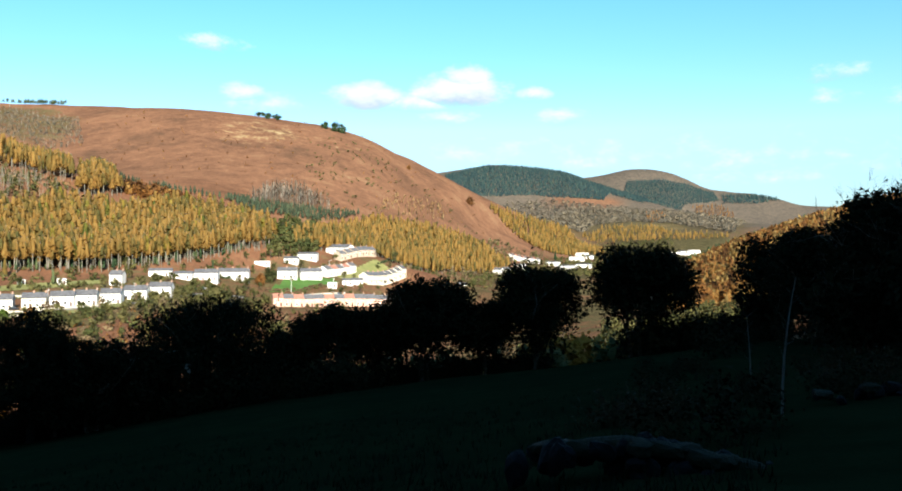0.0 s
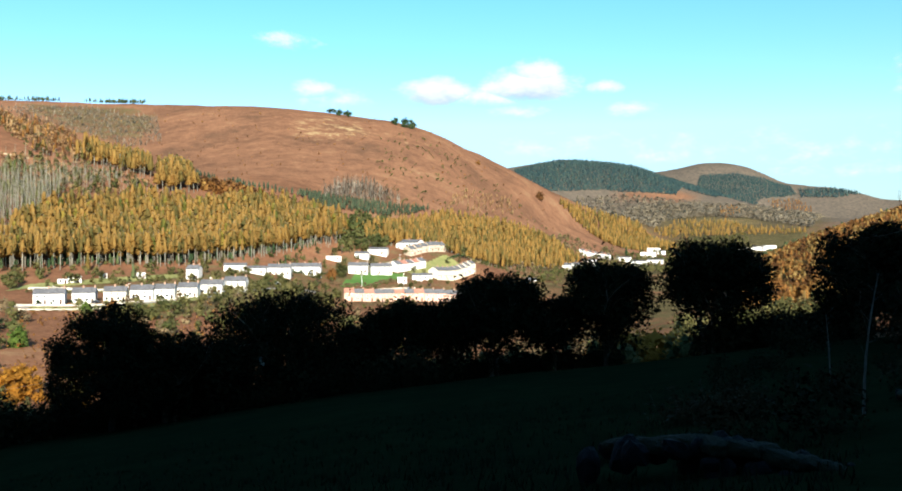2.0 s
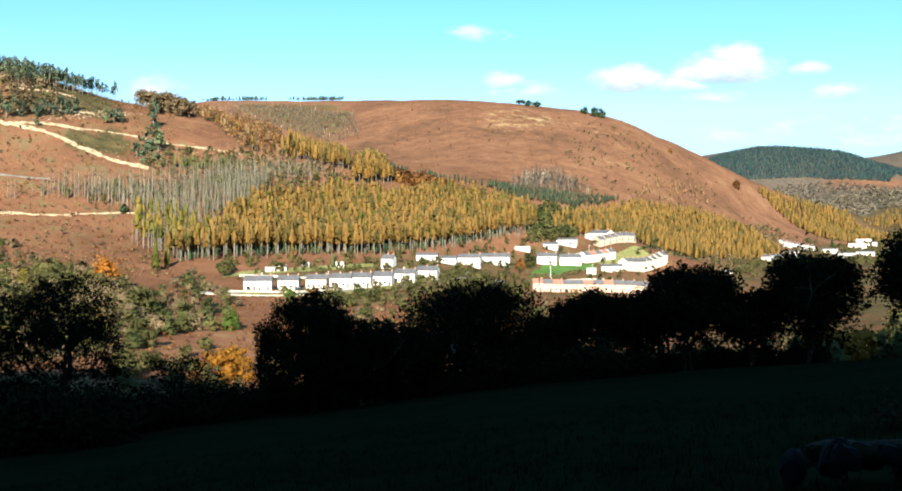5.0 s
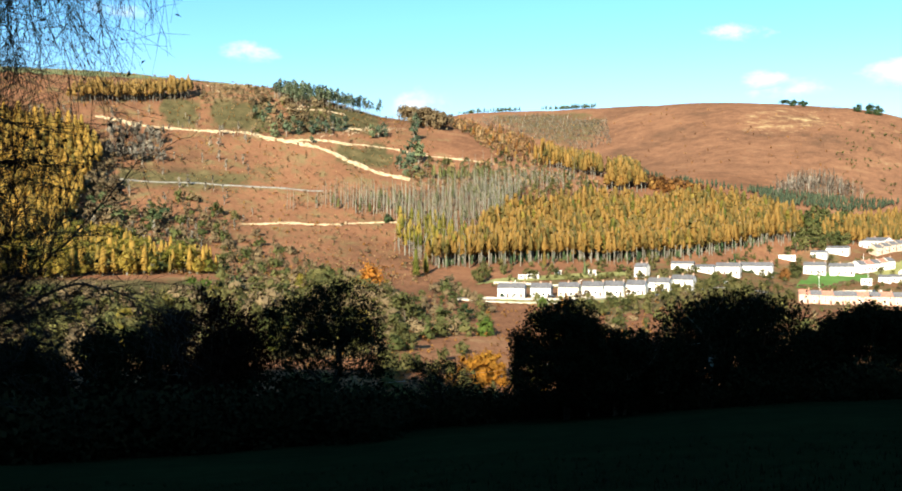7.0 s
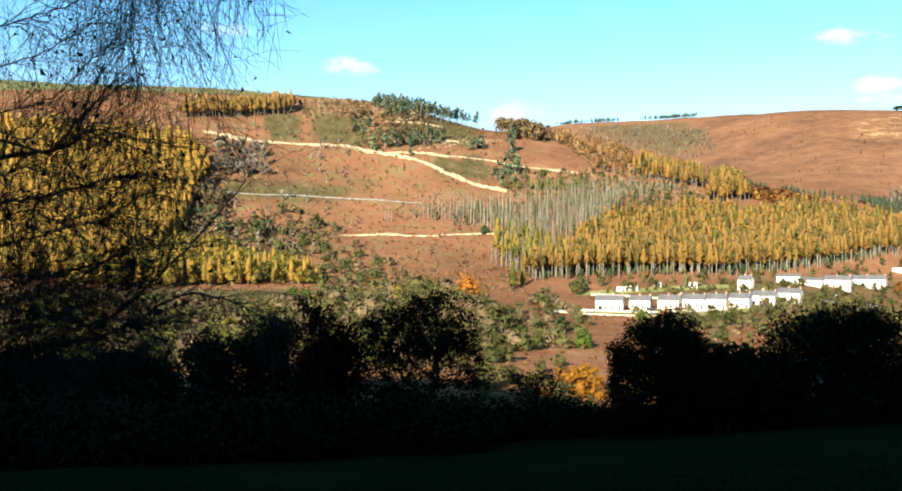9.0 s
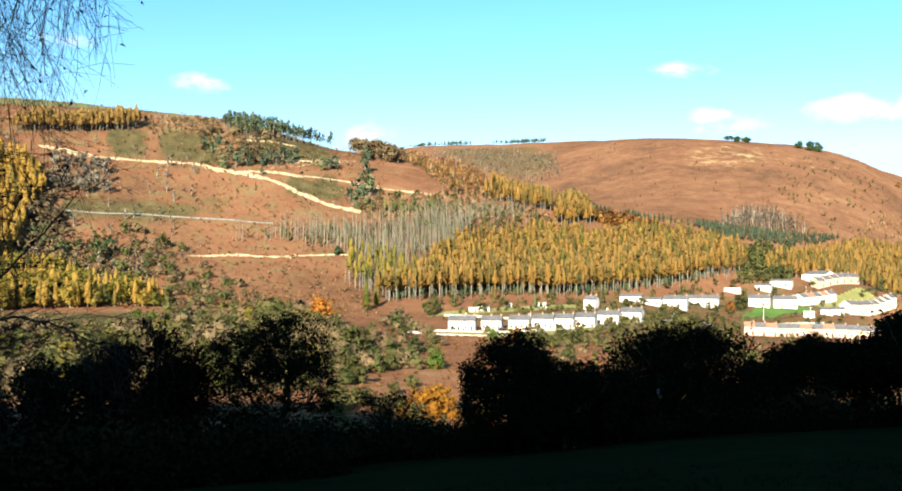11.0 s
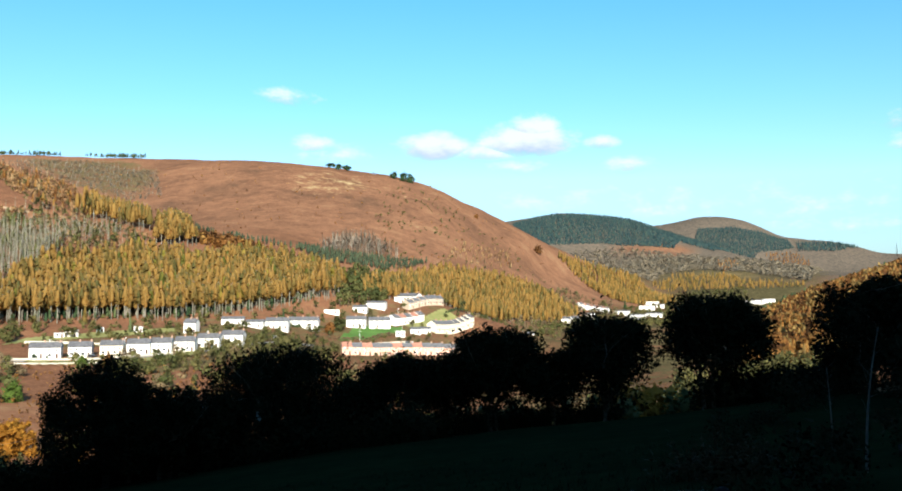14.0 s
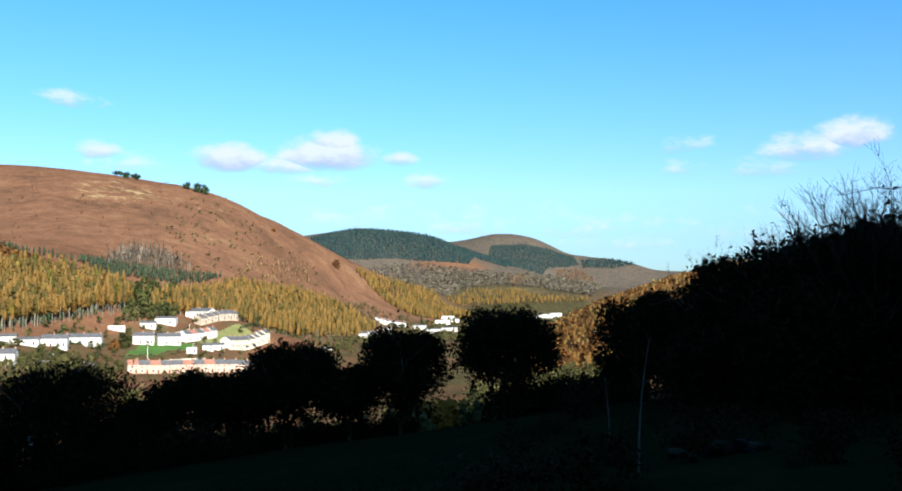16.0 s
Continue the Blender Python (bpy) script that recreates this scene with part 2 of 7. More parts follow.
def ramp(nodes, links, fac, stops):
    r = nodes.new("ShaderNodeValToRGB")
    e = r.color_ramp.elements
    while len(e) < len(stops):
        e.new(0.5)
    for k, (p, c) in zip(e, stops):
        k.position, k.color = p, (*c, 1)
    links.new(fac, r.inputs[0])
    return r.outputs[0]


def blend(nodes, links, fac, a, b, mode="MIX"):
    m = nodes.new("ShaderNodeMix")
    m.data_type, m.blend_type = "RGBA", mode
    for sock, v in ((m.inputs[0], fac), (m.inputs[6], a), (m.inputs[7], b)):
        if isinstance(v, (int, float)):
            sock.default_value = v
        elif isinstance(v, tuple):
            sock.default_value = (*v, 1)
        else:
            links.new(v, sock)
    return m.outputs[2]


def nmath(nodes, links, op, a, b=0.0):
    n = nodes.new("ShaderNodeMath")
    n.operation = op
    for i, v in enumerate((a, b)):
        if isinstance(v, (int, float)):
            n.inputs[i].default_value = v
        else:
            links.new(v, n.inputs[i])
    return n.outputs[0]


def relief(nodes, links, p, fac, strength, distance):
    b = nodes.new("ShaderNodeBump")
    b.inputs["Strength"].default_value, b.inputs["Distance"].default_value = strength, distance
    links.new(fac, b.inputs["Height"])
    links.new(b.outputs[0], p.inputs["Normal"])


def plain(name, stops, scale=0.6, rough_=0.85, bump=0.0, bump_scale=8.0, metal=0.0, tint=0.0, glow_through=0.0):
    """A surface whose colour wanders between the stops; tint: how far it differs from piece to piece."""
    m, n, l, p = material(name, rough_, metal)
    co = n.new("ShaderNodeTexCoord").outputs["Object"]
    f = noise_node(n, l, scale, 5.0, co)
    if tint:
        a = n.new("ShaderNodeAttribute")
        a.attribute_name = "tint"
        f = nmath(n, l, "ADD", nmath(n, l, "MULTIPLY", f, 1 - tint), nmath(n, l, "MULTIPLY", a.outputs["Fac"], tint))
    colour = ramp(n, l, f, stops)
    l.new(colour, p.inputs["Base Color"])
    if tint and not glow_through:
        p.inputs["Specular IOR Level"].default_value = 0.03
    if glow_through:
        # leaves let some of the light through
        t, mix = n.new("ShaderNodeBsdfTranslucent"), n.new("ShaderNodeMixShader")
        l.new(colour, t.inputs["Color"])
        mix.inputs[0].default_value = glow_through
        l.new(p.outputs[0], mix.inputs[1])
        l.new(t.outputs[0], mix.inputs[2])
        l.new(mix.outputs[0], n["Material Output"].inputs["Surface"])
    if bump:
        relief(n, l, p, noise_node(n, l, bump_scale, 6.0, co), bump, 0.05)
    return m


def ground_material():
    m, n, l, p = material("hillside", 0.95)
    p.inputs["Specular IOR Level"].default_value = 0.0
    geo = n.new("ShaderNodeNewGeometry").outputs["Position"]
    att = n.new("ShaderNodeAttribute")
    att.attribute_name = "cover"
    sep = n.new("ShaderNodeSeparateColor")
    l.new(att.outputs["Color"], sep.inputs[0])
    big, mid, fine = noise_node(n, l, 0.012, 6, geo, 0.65), noise_node(n, l, 0.07, 8, geo, 0.72), noise_node(n, l, 0.45, 6, geo, 0.75)
    tex = nmath(n, l, "ADD", nmath(n, l, "MULTIPLY", big, 0.55), nmath(n, l, "MULTIPLY", mid, 0.45))
    bracken = ramp(n, l, tex, [(0.32, (0.070, 0.043, 0.026)), (0.43, (0.125, 0.062, 0.035)), (0.54, (0.178, 0.086, 0.047)), (0.66, (0.225, 0.135, 0.072))])
    dry = ramp(n, l, mid, [(0.3, (0.15, 0.10, 0.048)), (0.5, (0.25, 0.175, 0.085)), (0.7, (0.36, 0.28, 0.15))])
    scrub = ramp(n, l, mid, [(0.3, (0.036, 0.034, 0.017)), (0.5, (0.070, 0.060, 0.028)), (0.7, (0.13, 0.098, 0.048))])
    # the near field's shade is put into this near-black green
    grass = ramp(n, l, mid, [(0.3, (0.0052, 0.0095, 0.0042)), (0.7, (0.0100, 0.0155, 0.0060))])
    edge = nmath(n, l, "MULTIPLY", nmath(n, l, "SUBTRACT", mid, 0.5), 1.3)

    def soft(channel, lo=0.38, hi=0.62):
        r = n.new("ShaderNodeMapRange")
        l.new(nmath(n, l, "ADD", sep.outputs[channel], edge), r.inputs[0])
        r.inputs[1].default_value, r.inputs[2].default_value = lo, hi
        return r.outputs[0]

    # greyed brown for far ground, in place of the haze of the air
    haze_brown = ramp(n, l, mid, [(0.3, (0.050, 0.046, 0.036)), (0.5, (0.095, 0.078, 0.060)), (0.7, (0.14, 0.108, 0.078))])
    c = blend(n, l, att.outputs["Alpha"], haze_brown, bracken)
    c = blend(n, l, soft(1), c, dry)
    c = blend(n, l, soft(2), c, scrub)
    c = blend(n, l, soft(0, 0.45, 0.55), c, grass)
    c = blend(n, l, 0.45, c, ramp(n, l, fine, [(0.25, (0.25, 0.25, 0.25)), (0.75, (1.75, 1.75, 1.75))]), "MULTIPLY")
    l.new(c, p.inputs["Base Color"])
    relief(n, l, p, nmath(n, l, "ADD", mid, nmath(n, l, "MULTIPLY", fine, 0.5)), 0.42, 1.2)
    return m


# ---- the land, one sheet to the horizon ----
def link_mesh(name, verts, faces, mats=(), smooth=False, parent=None, face_mats=None, tints=None, normals=None):
    me = bpy.data.meshes.new(name)
    verts, faces = np.asarray(verts, np.float32), np.asarray(faces, np.int32)
    n = faces.shape[1]
    me.vertices.add(len(verts))
    me.vertices.foreach_set("co", verts.ravel())
    me.loops.add(faces.size)
    me.loops.foreach_set("vertex_index", faces.ravel())
    me.polygons.add(len(faces))
    me.polygons.foreach_set("loop_start", np.arange(len(faces), dtype=np.int32) * n)
    me.polygons.foreach_set("use_smooth", np.full(len(faces), smooth, bool))
    for mt in mats:
        me.materials.append(mt)
    if face_mats is not None:
        me.polygons.foreach_set("material_index", np.asarray(face_mats, np.int32))
    me.update(calc_edges=True)
    if tints is not None:
        a = me.attributes.new("tint", "FLOAT", "POINT")
        a.data.foreach_set("value", np.asarray(tints, np.float32))
    if normals is not None:
        normals = np.asarray(normals, np.float32)
        a = me.attributes.new("custom_normal", "FLOAT_VECTOR", "POINT")
        a.data.foreach_set("vector", (normals / np.linalg.norm(normals, axis=1)[:, None]).ravel())
    ob = new(name, me)
    ob.parent = parent
    return ob


def inside(poly, x, y):
    """Which of the points lie in a polygon of the plan."""
    poly = np.array(poly, float)
    hit = np.zeros(np.shape(x), bool)
    for (ax, ay), (bx, by) in zip(poly, np.roll(poly, -1, 0)):
        if ay == by:
            continue
        hit ^= ((ay > y) != (by > y)) & (x < (bx - ax) * (y - ay) / (by - ay) + ax)
    return hit


def build_land():
    az = np.radians(np.concatenate([np.arange(-180, -44, 4.0), np.arange(-44, 76, 0.42), np.arange(76, 180, 4.0)]))
    rad = np.concatenate([[0.0], np.geomspace(1.2, 4950, 270), [6500]])
    A, R = np.meshgrid(az, rad)
    x, y = -(R * np.sin(A)).ravel(), (R * np.cos(A)).ravel()
    z = ground(x, y)
    z[R.ravel() > 5000] = -80
    nr, na = A.shape
    i = (np.arange(nr - 1)[:, None] * na + np.arange(na)[None, :])
    j = (np.arange(nr - 1)[:, None] * na + (np.arange(na)[None, :] + 1) % na)
    faces = np.stack([i, i + na, j + na, j], -1).reshape(-1, 4)
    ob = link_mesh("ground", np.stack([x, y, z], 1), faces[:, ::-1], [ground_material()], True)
    d, b = np.hypot(x, y), np.degrees(np.arctan2(-x, y))
    cover = np.zeros((len(x), 4), np.float32)
    # alpha fades the bracken with distance into the haze-dulled brown
    cover[:, 3] = np.clip((2300 - d) / 400, 0, 1) * (1 - 0.12 * np.clip((d - 800) / 150, 0, 1))
    # all ground near the eye takes the shade-darkened green
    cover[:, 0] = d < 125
    for poly, channel, amount in PATCHES:
        # ragged, feathered outlines
        p = np.array(poly, float)
        far = max(np.ptp(p[:, 0]), np.ptp(p[:, 1]))
        near = (x > p[:, 0].min() - far) & (x < p[:, 0].max() + far) & (y > p[:, 1].min() - far) & (y < p[:, 1].max() + far)
        xs, ys, hits = x[near], y[near], 0.0
        for k in range(14):
            w = far * 0.10 * (0.3 + 0.7 * k / 13)
            hits = hits + inside(poly, xs + w * rough(xs / 26, ys / 26, 20 + k) + w * 0.7 * math.cos(k * 2.4), ys + w * rough(xs / 26, ys / 26, 60 + k) + w * 0.7 * math.sin(k * 2.4))
        cover[near, channel] = np.maximum(cover[near, channel], hits / 14 * amount)
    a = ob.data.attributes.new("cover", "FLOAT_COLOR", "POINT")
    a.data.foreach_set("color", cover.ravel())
    return tagged(ob, "hill country with shade-coloured pasture, rust-brown bracken and dry grass", "ground", kind="structure")


PATCHES = [
    ([(270, 2577), (514, 2709), (468, 2552), (277, 2499)], 3, 0.9), ([(324, 2181), (455, 2283), (600, 2345), (553, 2110), (332, 2055)], 1, 0.8), ([(318, 1825), (594, 1900), (475, 1618), (318, 1597)], 2, 0.8),
    ([(120, 1500), (560, 1600), (1150, 3300), (700, 2600), (200, 2450), (100, 1900)], 2, 0.58),
    ([(-235, 400), (-120, 430), (-30, 560), (-30, 740), (-110, 720), (-170, 600), (-260, 460)], 2, 0.52),
    ([(-309, 1214), (-264, 1276), (-201, 1242), (-179, 1202), (-206, 1099), (-252, 1087), (-298, 1105)], 1, 0.38),
    ([(-900, 300), (-420, 250), (-290, 430), (-330, 560), (-470, 800), (-620, 800), (-900, 500)], 2, 0.40),
    ([(-900, 300), (-420, 250), (-290, 430), (-330, 560), (-470, 800), (-620, 800), (-900, 500)], 1, 0.30),
    ([(-420, 750), (-240, 820), (0, 950), (20, 1300), (-250, 1500), (-600, 1450)], 1, 0.18),
    ([(-182, 1219), (-123, 1252), (-89, 1226), (-126, 1132)], 1, 0.3),
    ([(-804, 382), (-744, 516), (-613, 663), (-642, 695), (-749, 610), (-829, 394)], 1, 0.7),
    ([(-627, 533), (-617, 568), (-585, 538), (-597, 516)], 2, 1.0), ([(-613, 578), (-578, 610), (-542, 579), (-570, 544)], 2, 1.0), ([(-658, 613), (-630, 665), (-578, 618), (-611, 577)], 1, 0.4),
    ([(-769, 501), (-742, 619), (-649, 694), (-635, 720), (-760, 650), (-800, 514)], 2, 0.9), ([(-536, 538), (-481, 580), (-443, 573), (-448, 510), (-481, 483)], 1, 0.22),
    ([(-550, 618), (-554, 751), (-488, 665), (-521, 593)], 2, 1.0),
    ([(-486, 585), (-457, 632), (-433, 606), (-458, 577)], 2, 1.0),
    ([(-542, 422), (-508, 485), (-473, 525), (-459, 509), (-530, 416)], 2, 0.85),
    ([(-541, 517), (-502, 564), (-432, 559), (-462, 513), (-518, 495)], 2, 0.2),
    ([(-760, 1262), (-577, 1344), (-488, 1254), (-482, 1178), (-461, 1056), (-600, 1143)], 2, 0.55),
    ([(-159, 342), (-133, 396), (-101, 491), (-123, 596), (-149, 508), (-160, 425), (-181, 389)], 2, 0.7),
    ([(-230, 109), (-184, 185), (-146, 205), (-214, 307), (-271, 369), (-336, 321), (-430, 204)], 2, 0.8),
    ([(-218, 378), (-168, 412), (-148, 482), (-128, 600), (-57, 641), (-46, 770), (-71, 747), (-121, 689), (-178, 579), (-256, 457)], 1, 0.45),
    ([(-100, 260), (40, 280), (160, 400), (200, 938), (420, 1237), (700, 1648), (421, 1886), (269, 1680), (75, 1147), (-19, 854), (-60, 500)], 2, 0.7),
    ([(-296, 448), (-149, 666), (-157, 704), (-293, 590), (-325, 540)], 2, 0.45),
    ([(90, 2450), (700, 2500), (1250, 3000), (1300, 3600), (700, 3400), (90, 2800)], 2, 0.28),
]
build_land()


# ---- trees ----
leaf_larch = plain("larch needles", [(0.14, (0.105, 0.105, 0.036)), (0.32, (0.215, 0.155, 0.046)), (0.55, (0.32, 0.195, 0.055)), (0.78, (0.38, 0.24, 0.068)), (0.95, (0.36, 0.18, 0.052))], 0.25, 0.8, tint=0.6, glow_through=0.6)
leaf_bright = plain("bright golden needles", [(0.14, (0.19, 0.16, 0.045)), (0.4, (0.36, 0.24, 0.058)), (0.65, (0.46, 0.295, 0.068)), (0.95, (0.52, 0.33, 0.085))], 0.25, 0.8, tint=0.6, glow_through=0.6)
leaf_ochre = plain("ochre larch needles", [(0.15, (0.19, 0.13, 0.05)), (0.5, (0.34, 0.22, 0.072)), (0.9, (0.42, 0.28, 0.095))], 0.25, 0.8, tint=0.6, glow_through=0.6)
leaf_gold = plain("yellow-green needles", [(0.15, (0.09, 0.11, 0.025)), (0.45, (0.24, 0.21, 0.04)), (0.65, (0.33, 0.25, 0.05)), (0.9, (0.40, 0.30, 0.07))], 0.25, 0.8, tint=0.6, glow_through=0.6)
leaf_green = plain("conifer green", [(0.2, (0.018, 0.034, 0.016)), (0.5, (0.034, 0.054, 0.024)), (0.8, (0.068, 0.085, 0.036))], 0.3, 0.8, tint=0.6)
# the blue in this green is distance haze mixed into the needles' colour
leaf_haze = plain("distant plantation green blued as haze", [(0.2, (0.014, 0.030, 0.034)), (0.5, (0.024, 0.045, 0.046)), (0.85, (0.045, 0.070, 0.056))], 0.1, 0.9, tint=0.6)
leaf_rust = plain("rust-brown leaves", [(0.15, (0.10, 0.05, 0.022)), (0.45, (0.24, 0.11, 0.035)), (0.7, (0.36, 0.18, 0.05)), (0.9, (0.42, 0.26, 0.08))], 0.25, 0.85, tint=0.6, glow_through=0.6)
leaf_orange = plain("bright orange leaves", [(0.2, (0.26, 0.090, 0.018)), (0.6, (0.40, 0.150, 0.026)), (0.9, (0.46, 0.21, 0.036))], 0.4, 0.8, tint=0.5, glow_through=0.45)
leaf_olive = plain("olive leaves", [(0.15, (0.058, 0.064, 0.022)), (0.4, (0.105, 0.104, 0.036)), (0.65, (0.140, 0.130, 0.046)), (0.9, (0.165, 0.142, 0.056))], 0.25, 0.85, tint=0.65, glow_through=0.45)
leaf_fresh = plain("fresh green leaves", [(0.2, (0.06, 0.10, 0.02)), (0.6, (0.13, 0.19, 0.035)), (0.9, (0.22, 0.26, 0.06))], 0.4, 0.8, tint=0.5, glow_through=0.45)
twig_grey = plain("grey twigs", [(0.2, (0.08, 0.07, 0.055)), (0.6, (0.17, 0.15, 0.115)), (0.9, (0.30, 0.27, 0.215))], 0.4, 0.85, tint=0.6)
twig_pale = plain("pale birch bark", [(0.2, (0.17, 0.155, 0.13)), (0.8, (0.38, 0.35, 0.30))], 0.5, 0.8, tint=0.5)
leaf_moss = plain("moss-green leaves", [(0.15, (0.055, 0.068, 0.022)), (0.4, (0.092, 0.106, 0.035)), (0.65, (0.130, 0.134, 0.046)), (0.9, (0.165, 0.152, 0.058))], 0.25, 0.85, tint=0.65, glow_through=0.45)
leaf_russet = plain("russet leaves", [(0.15, (0.13, 0.080, 0.045)), (0.45, (0.26, 0.150, 0.072)), (0.7, (0.36, 0.225, 0.105)), (0.9, (0.40, 0.30, 0.15))], 0.25, 0.85, tint=0.6, glow_through=0.4)
leaf_amber = plain("amber leaves", [(0.2, (0.22, 0.095, 0.015)), (0.6, (0.36, 0.165, 0.022)), (0.9, (0.44, 0.24, 0.035))], 0.4, 0.8, tint=0.5, glow_through=0.45)
leaf_pine = plain("pine needles", [(0.2, (0.040, 0.060, 0.040)), (0.5, (0.070, 0.095, 0.056)), (0.8, (0.10, 0.12, 0.06))], 0.3, 0.8, tint=0.6)
twig_olive = plain("olive-grey twigs", [(0.2, (0.095, 0.10, 0.050)), (0.6, (0.185, 0.185, 0.09)), (0.9, (0.30, 0.27, 0.14))], 0.4, 0.85, tint=0.6)
leaf_spruce = plain("spruce needles", [(0.2, (0.024, 0.036, 0.022)), (0.5, (0.038, 0.052, 0.031)), (0.85, (0.060, 0.072, 0.040))], 0.1, 0.9, tint=0.6)
rubble = plain("pale hillside rock", [(0.25, (0.15, 0.11, 0.07)), (0.5, (0.27, 0.205, 0.135)), (0.75, (0.40, 0.32, 0.22))], 0.6, 0.95, tint=0.5)
bark = plain("brown bark", [(0.3, (0.035, 0.027, 0.020)), (0.7, (0.10, 0.082, 0.062))], 3.0, 0.9, 0.6, 14.0)
bark_pale = plain("sunlit larch bark", [(0.3, (0.12, 0.112, 0.088)), (0.7, (0.26, 0.24, 0.19))], 1.0, 0.9)
# hedgerow leaves set near black: the hill's shade is put into their colour
leaf_shade = plain("hedgerow leaves darkened as shade", [(0.2, (0.006, 0.007, 0.003)), (0.5, (0.012, 0.012, 0.005)), (0.8, (0.026, 0.018, 0.007))], 0.7, 1.0, tint=0.3)
leaf_shade_rust = plain("copper leaves darkened as shade", [(0.2, (0.009, 0.005, 0.003)), (0.5, (0.020, 0.009, 0.005)), (0.8, (0.045, 0.018, 0.007))], 0.7, 1.0, tint=0.3)
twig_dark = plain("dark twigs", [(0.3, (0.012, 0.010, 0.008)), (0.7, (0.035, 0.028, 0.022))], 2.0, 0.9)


def tube(path, radii, sides=5):
    """A tapering stem: vertices and faces (quads)."""
    path = np.asarray(path, float)
    vs, fs = [], []
    for k, (p, r) in enumerate(zip(path, radii)):
        t = path[min(k + 1, len(path) - 1)] - path[max(k - 1, 0)]
        t = t / (np.linalg.norm(t) + 1e-9)
        a = np.cross(t, (0, 0, 1.0) if abs(t[2]) < 0.9 else (1.0, 0, 0))
        a /= np.linalg.norm(a)
        b = np.cross(t, a)
        for s in range(sides):
            w = 2 * math.pi * s / sides
            vs.append(p + r * (math.cos(w) * a + math.sin(w) * b))
        if k:
            o = (k - 1) * sides
            fs += [(o + s, o + (s + 1) % sides, o + sides + (s + 1) % sides, o + sides + s) for s in range(sides)]
    return np.array(vs), np.array(fs)


class Mesh:
    """Collects triangles with a material number each."""

    def __init__(self):
        self.v, self.f, self.m, self.n = [], [], [], 0

    def add(self, v, f, m=0):
        f = np.asarray(f, int)
        if f.shape[1] == 4:
            f = np.concatenate([f[:, :3], f[:, [0, 2, 3]]])
        self.v.append(np.asarray(v, float))
        self.f.append(f + self.n)
        self.m.append(np.full(len(f), m))
        self.n += len(v)

    def leaves(self, centres, size, rng, m=1, flat=0.0, stretch=1.0):
        """A small pointed leaf or spray at every centre, turned at random."""
        c = np.asarray(centres, float)
        k = len(c)
        a = rng.normal(size=(k, 3))
        a[:, 2] *= 1 - flat
        a /= np.linalg.norm(a, axis=1)[:, None]
        b = rng.normal(size=(k, 3))
        b -= (b * a).sum(1)[:, None] * a
        b /= np.linalg.norm(b, axis=1)[:, None]
        s = size * rng.uniform(0.6, 1.4, (k, 1))
        v = np.stack([c - a * s * stretch * 1.1 - b * s * 0.35, c - a * s * stretch * 0.1 + b * s * 0.85, c + a * s * stretch * 1.15 - b * s * 0.3], 1).reshape(-1, 3)
        self.add(v, np.arange(3 * k).reshape(-1, 3), m)

    def arrays(self):
        return np.concatenate(self.v), np.concatenate(self.f), np.concatenate(self.m)


def larch_shape(rng, h=1.0, clear=0.27, wide=0.20, whorls=13, bare=False):
    """A conical conifer of height 1: stem, inner crown and drooping sprays of uneven length."""
    g = Mesh()
    lean = rng.normal(0, 0.012, 2)
    g.add(*tube([(0, 0, -0.04), (lean[0] * 0.5, lean[1] * 0.5, 0.5), (*lean, 1.0)], (0.014, 0.009, 0.001), 4), 0)
    z = np.array((0, 0, 1.0))

    def reach(u):
        v = (u - clear) / (1 - clear)
        return wide * 0.95 * (1 - v) ** 0.6 * min(1.0, 0.6 + 2.0 * v) + 0.010

    if not bare:
        # the close inner mass of twigs, six-sided and lumpy
        rings = []
        for u in np.linspace(clear + 0.02, 0.93, 5):
            r = reach(u) * 0.55
            rings.append([(r * rng.uniform(0.7, 1.25) * math.cos(w), r * rng.uniform(0.7, 1.25) * math.sin(w), u + rng.normal(0, 0.012)) for w in np.arange(6) * 1.0472 + rng.uniform(0, 1)])
        v = np.array(sum(rings, []))
        g.add(v, [(6 * k + s, 6 * k + (s + 1) % 6, 6 * k + 6 + (s + 1) % 6, 6 * k + 6 + s) for k in range(4) for s in range(6)], 1)
    for k in range(whorls * (4 if bare else 6)):
        u = clear + (1 - clear) * (1 - math.sqrt(rng.random())) if not bare else clear + (1 - clear) * rng.random()
        r = reach(u) * rng.uniform(0.55, 1.15)
        w = rng.uniform(0, 2 * math.pi)
        d, q = np.array((math.cos(w), math.sin(w), 0)), np.array((-math.sin(w), math.cos(w), 0))
        base, tip = z * (u + 0.02) + d * r * (0.0 if bare else 0.3), z * (u - r * rng.uniform(0.15, 0.5)) + d * r
        mid = base * 0.45 + tip * 0.55 + z * r * 0.10
        t = r * 0.08 if bare else min(r * rng.uniform(0.24, 0.40), 0.055)
        g.add([base, mid + q * t, tip, mid - q * t], [(0, 1, 2, 3)], 1)
    return g.arrays()


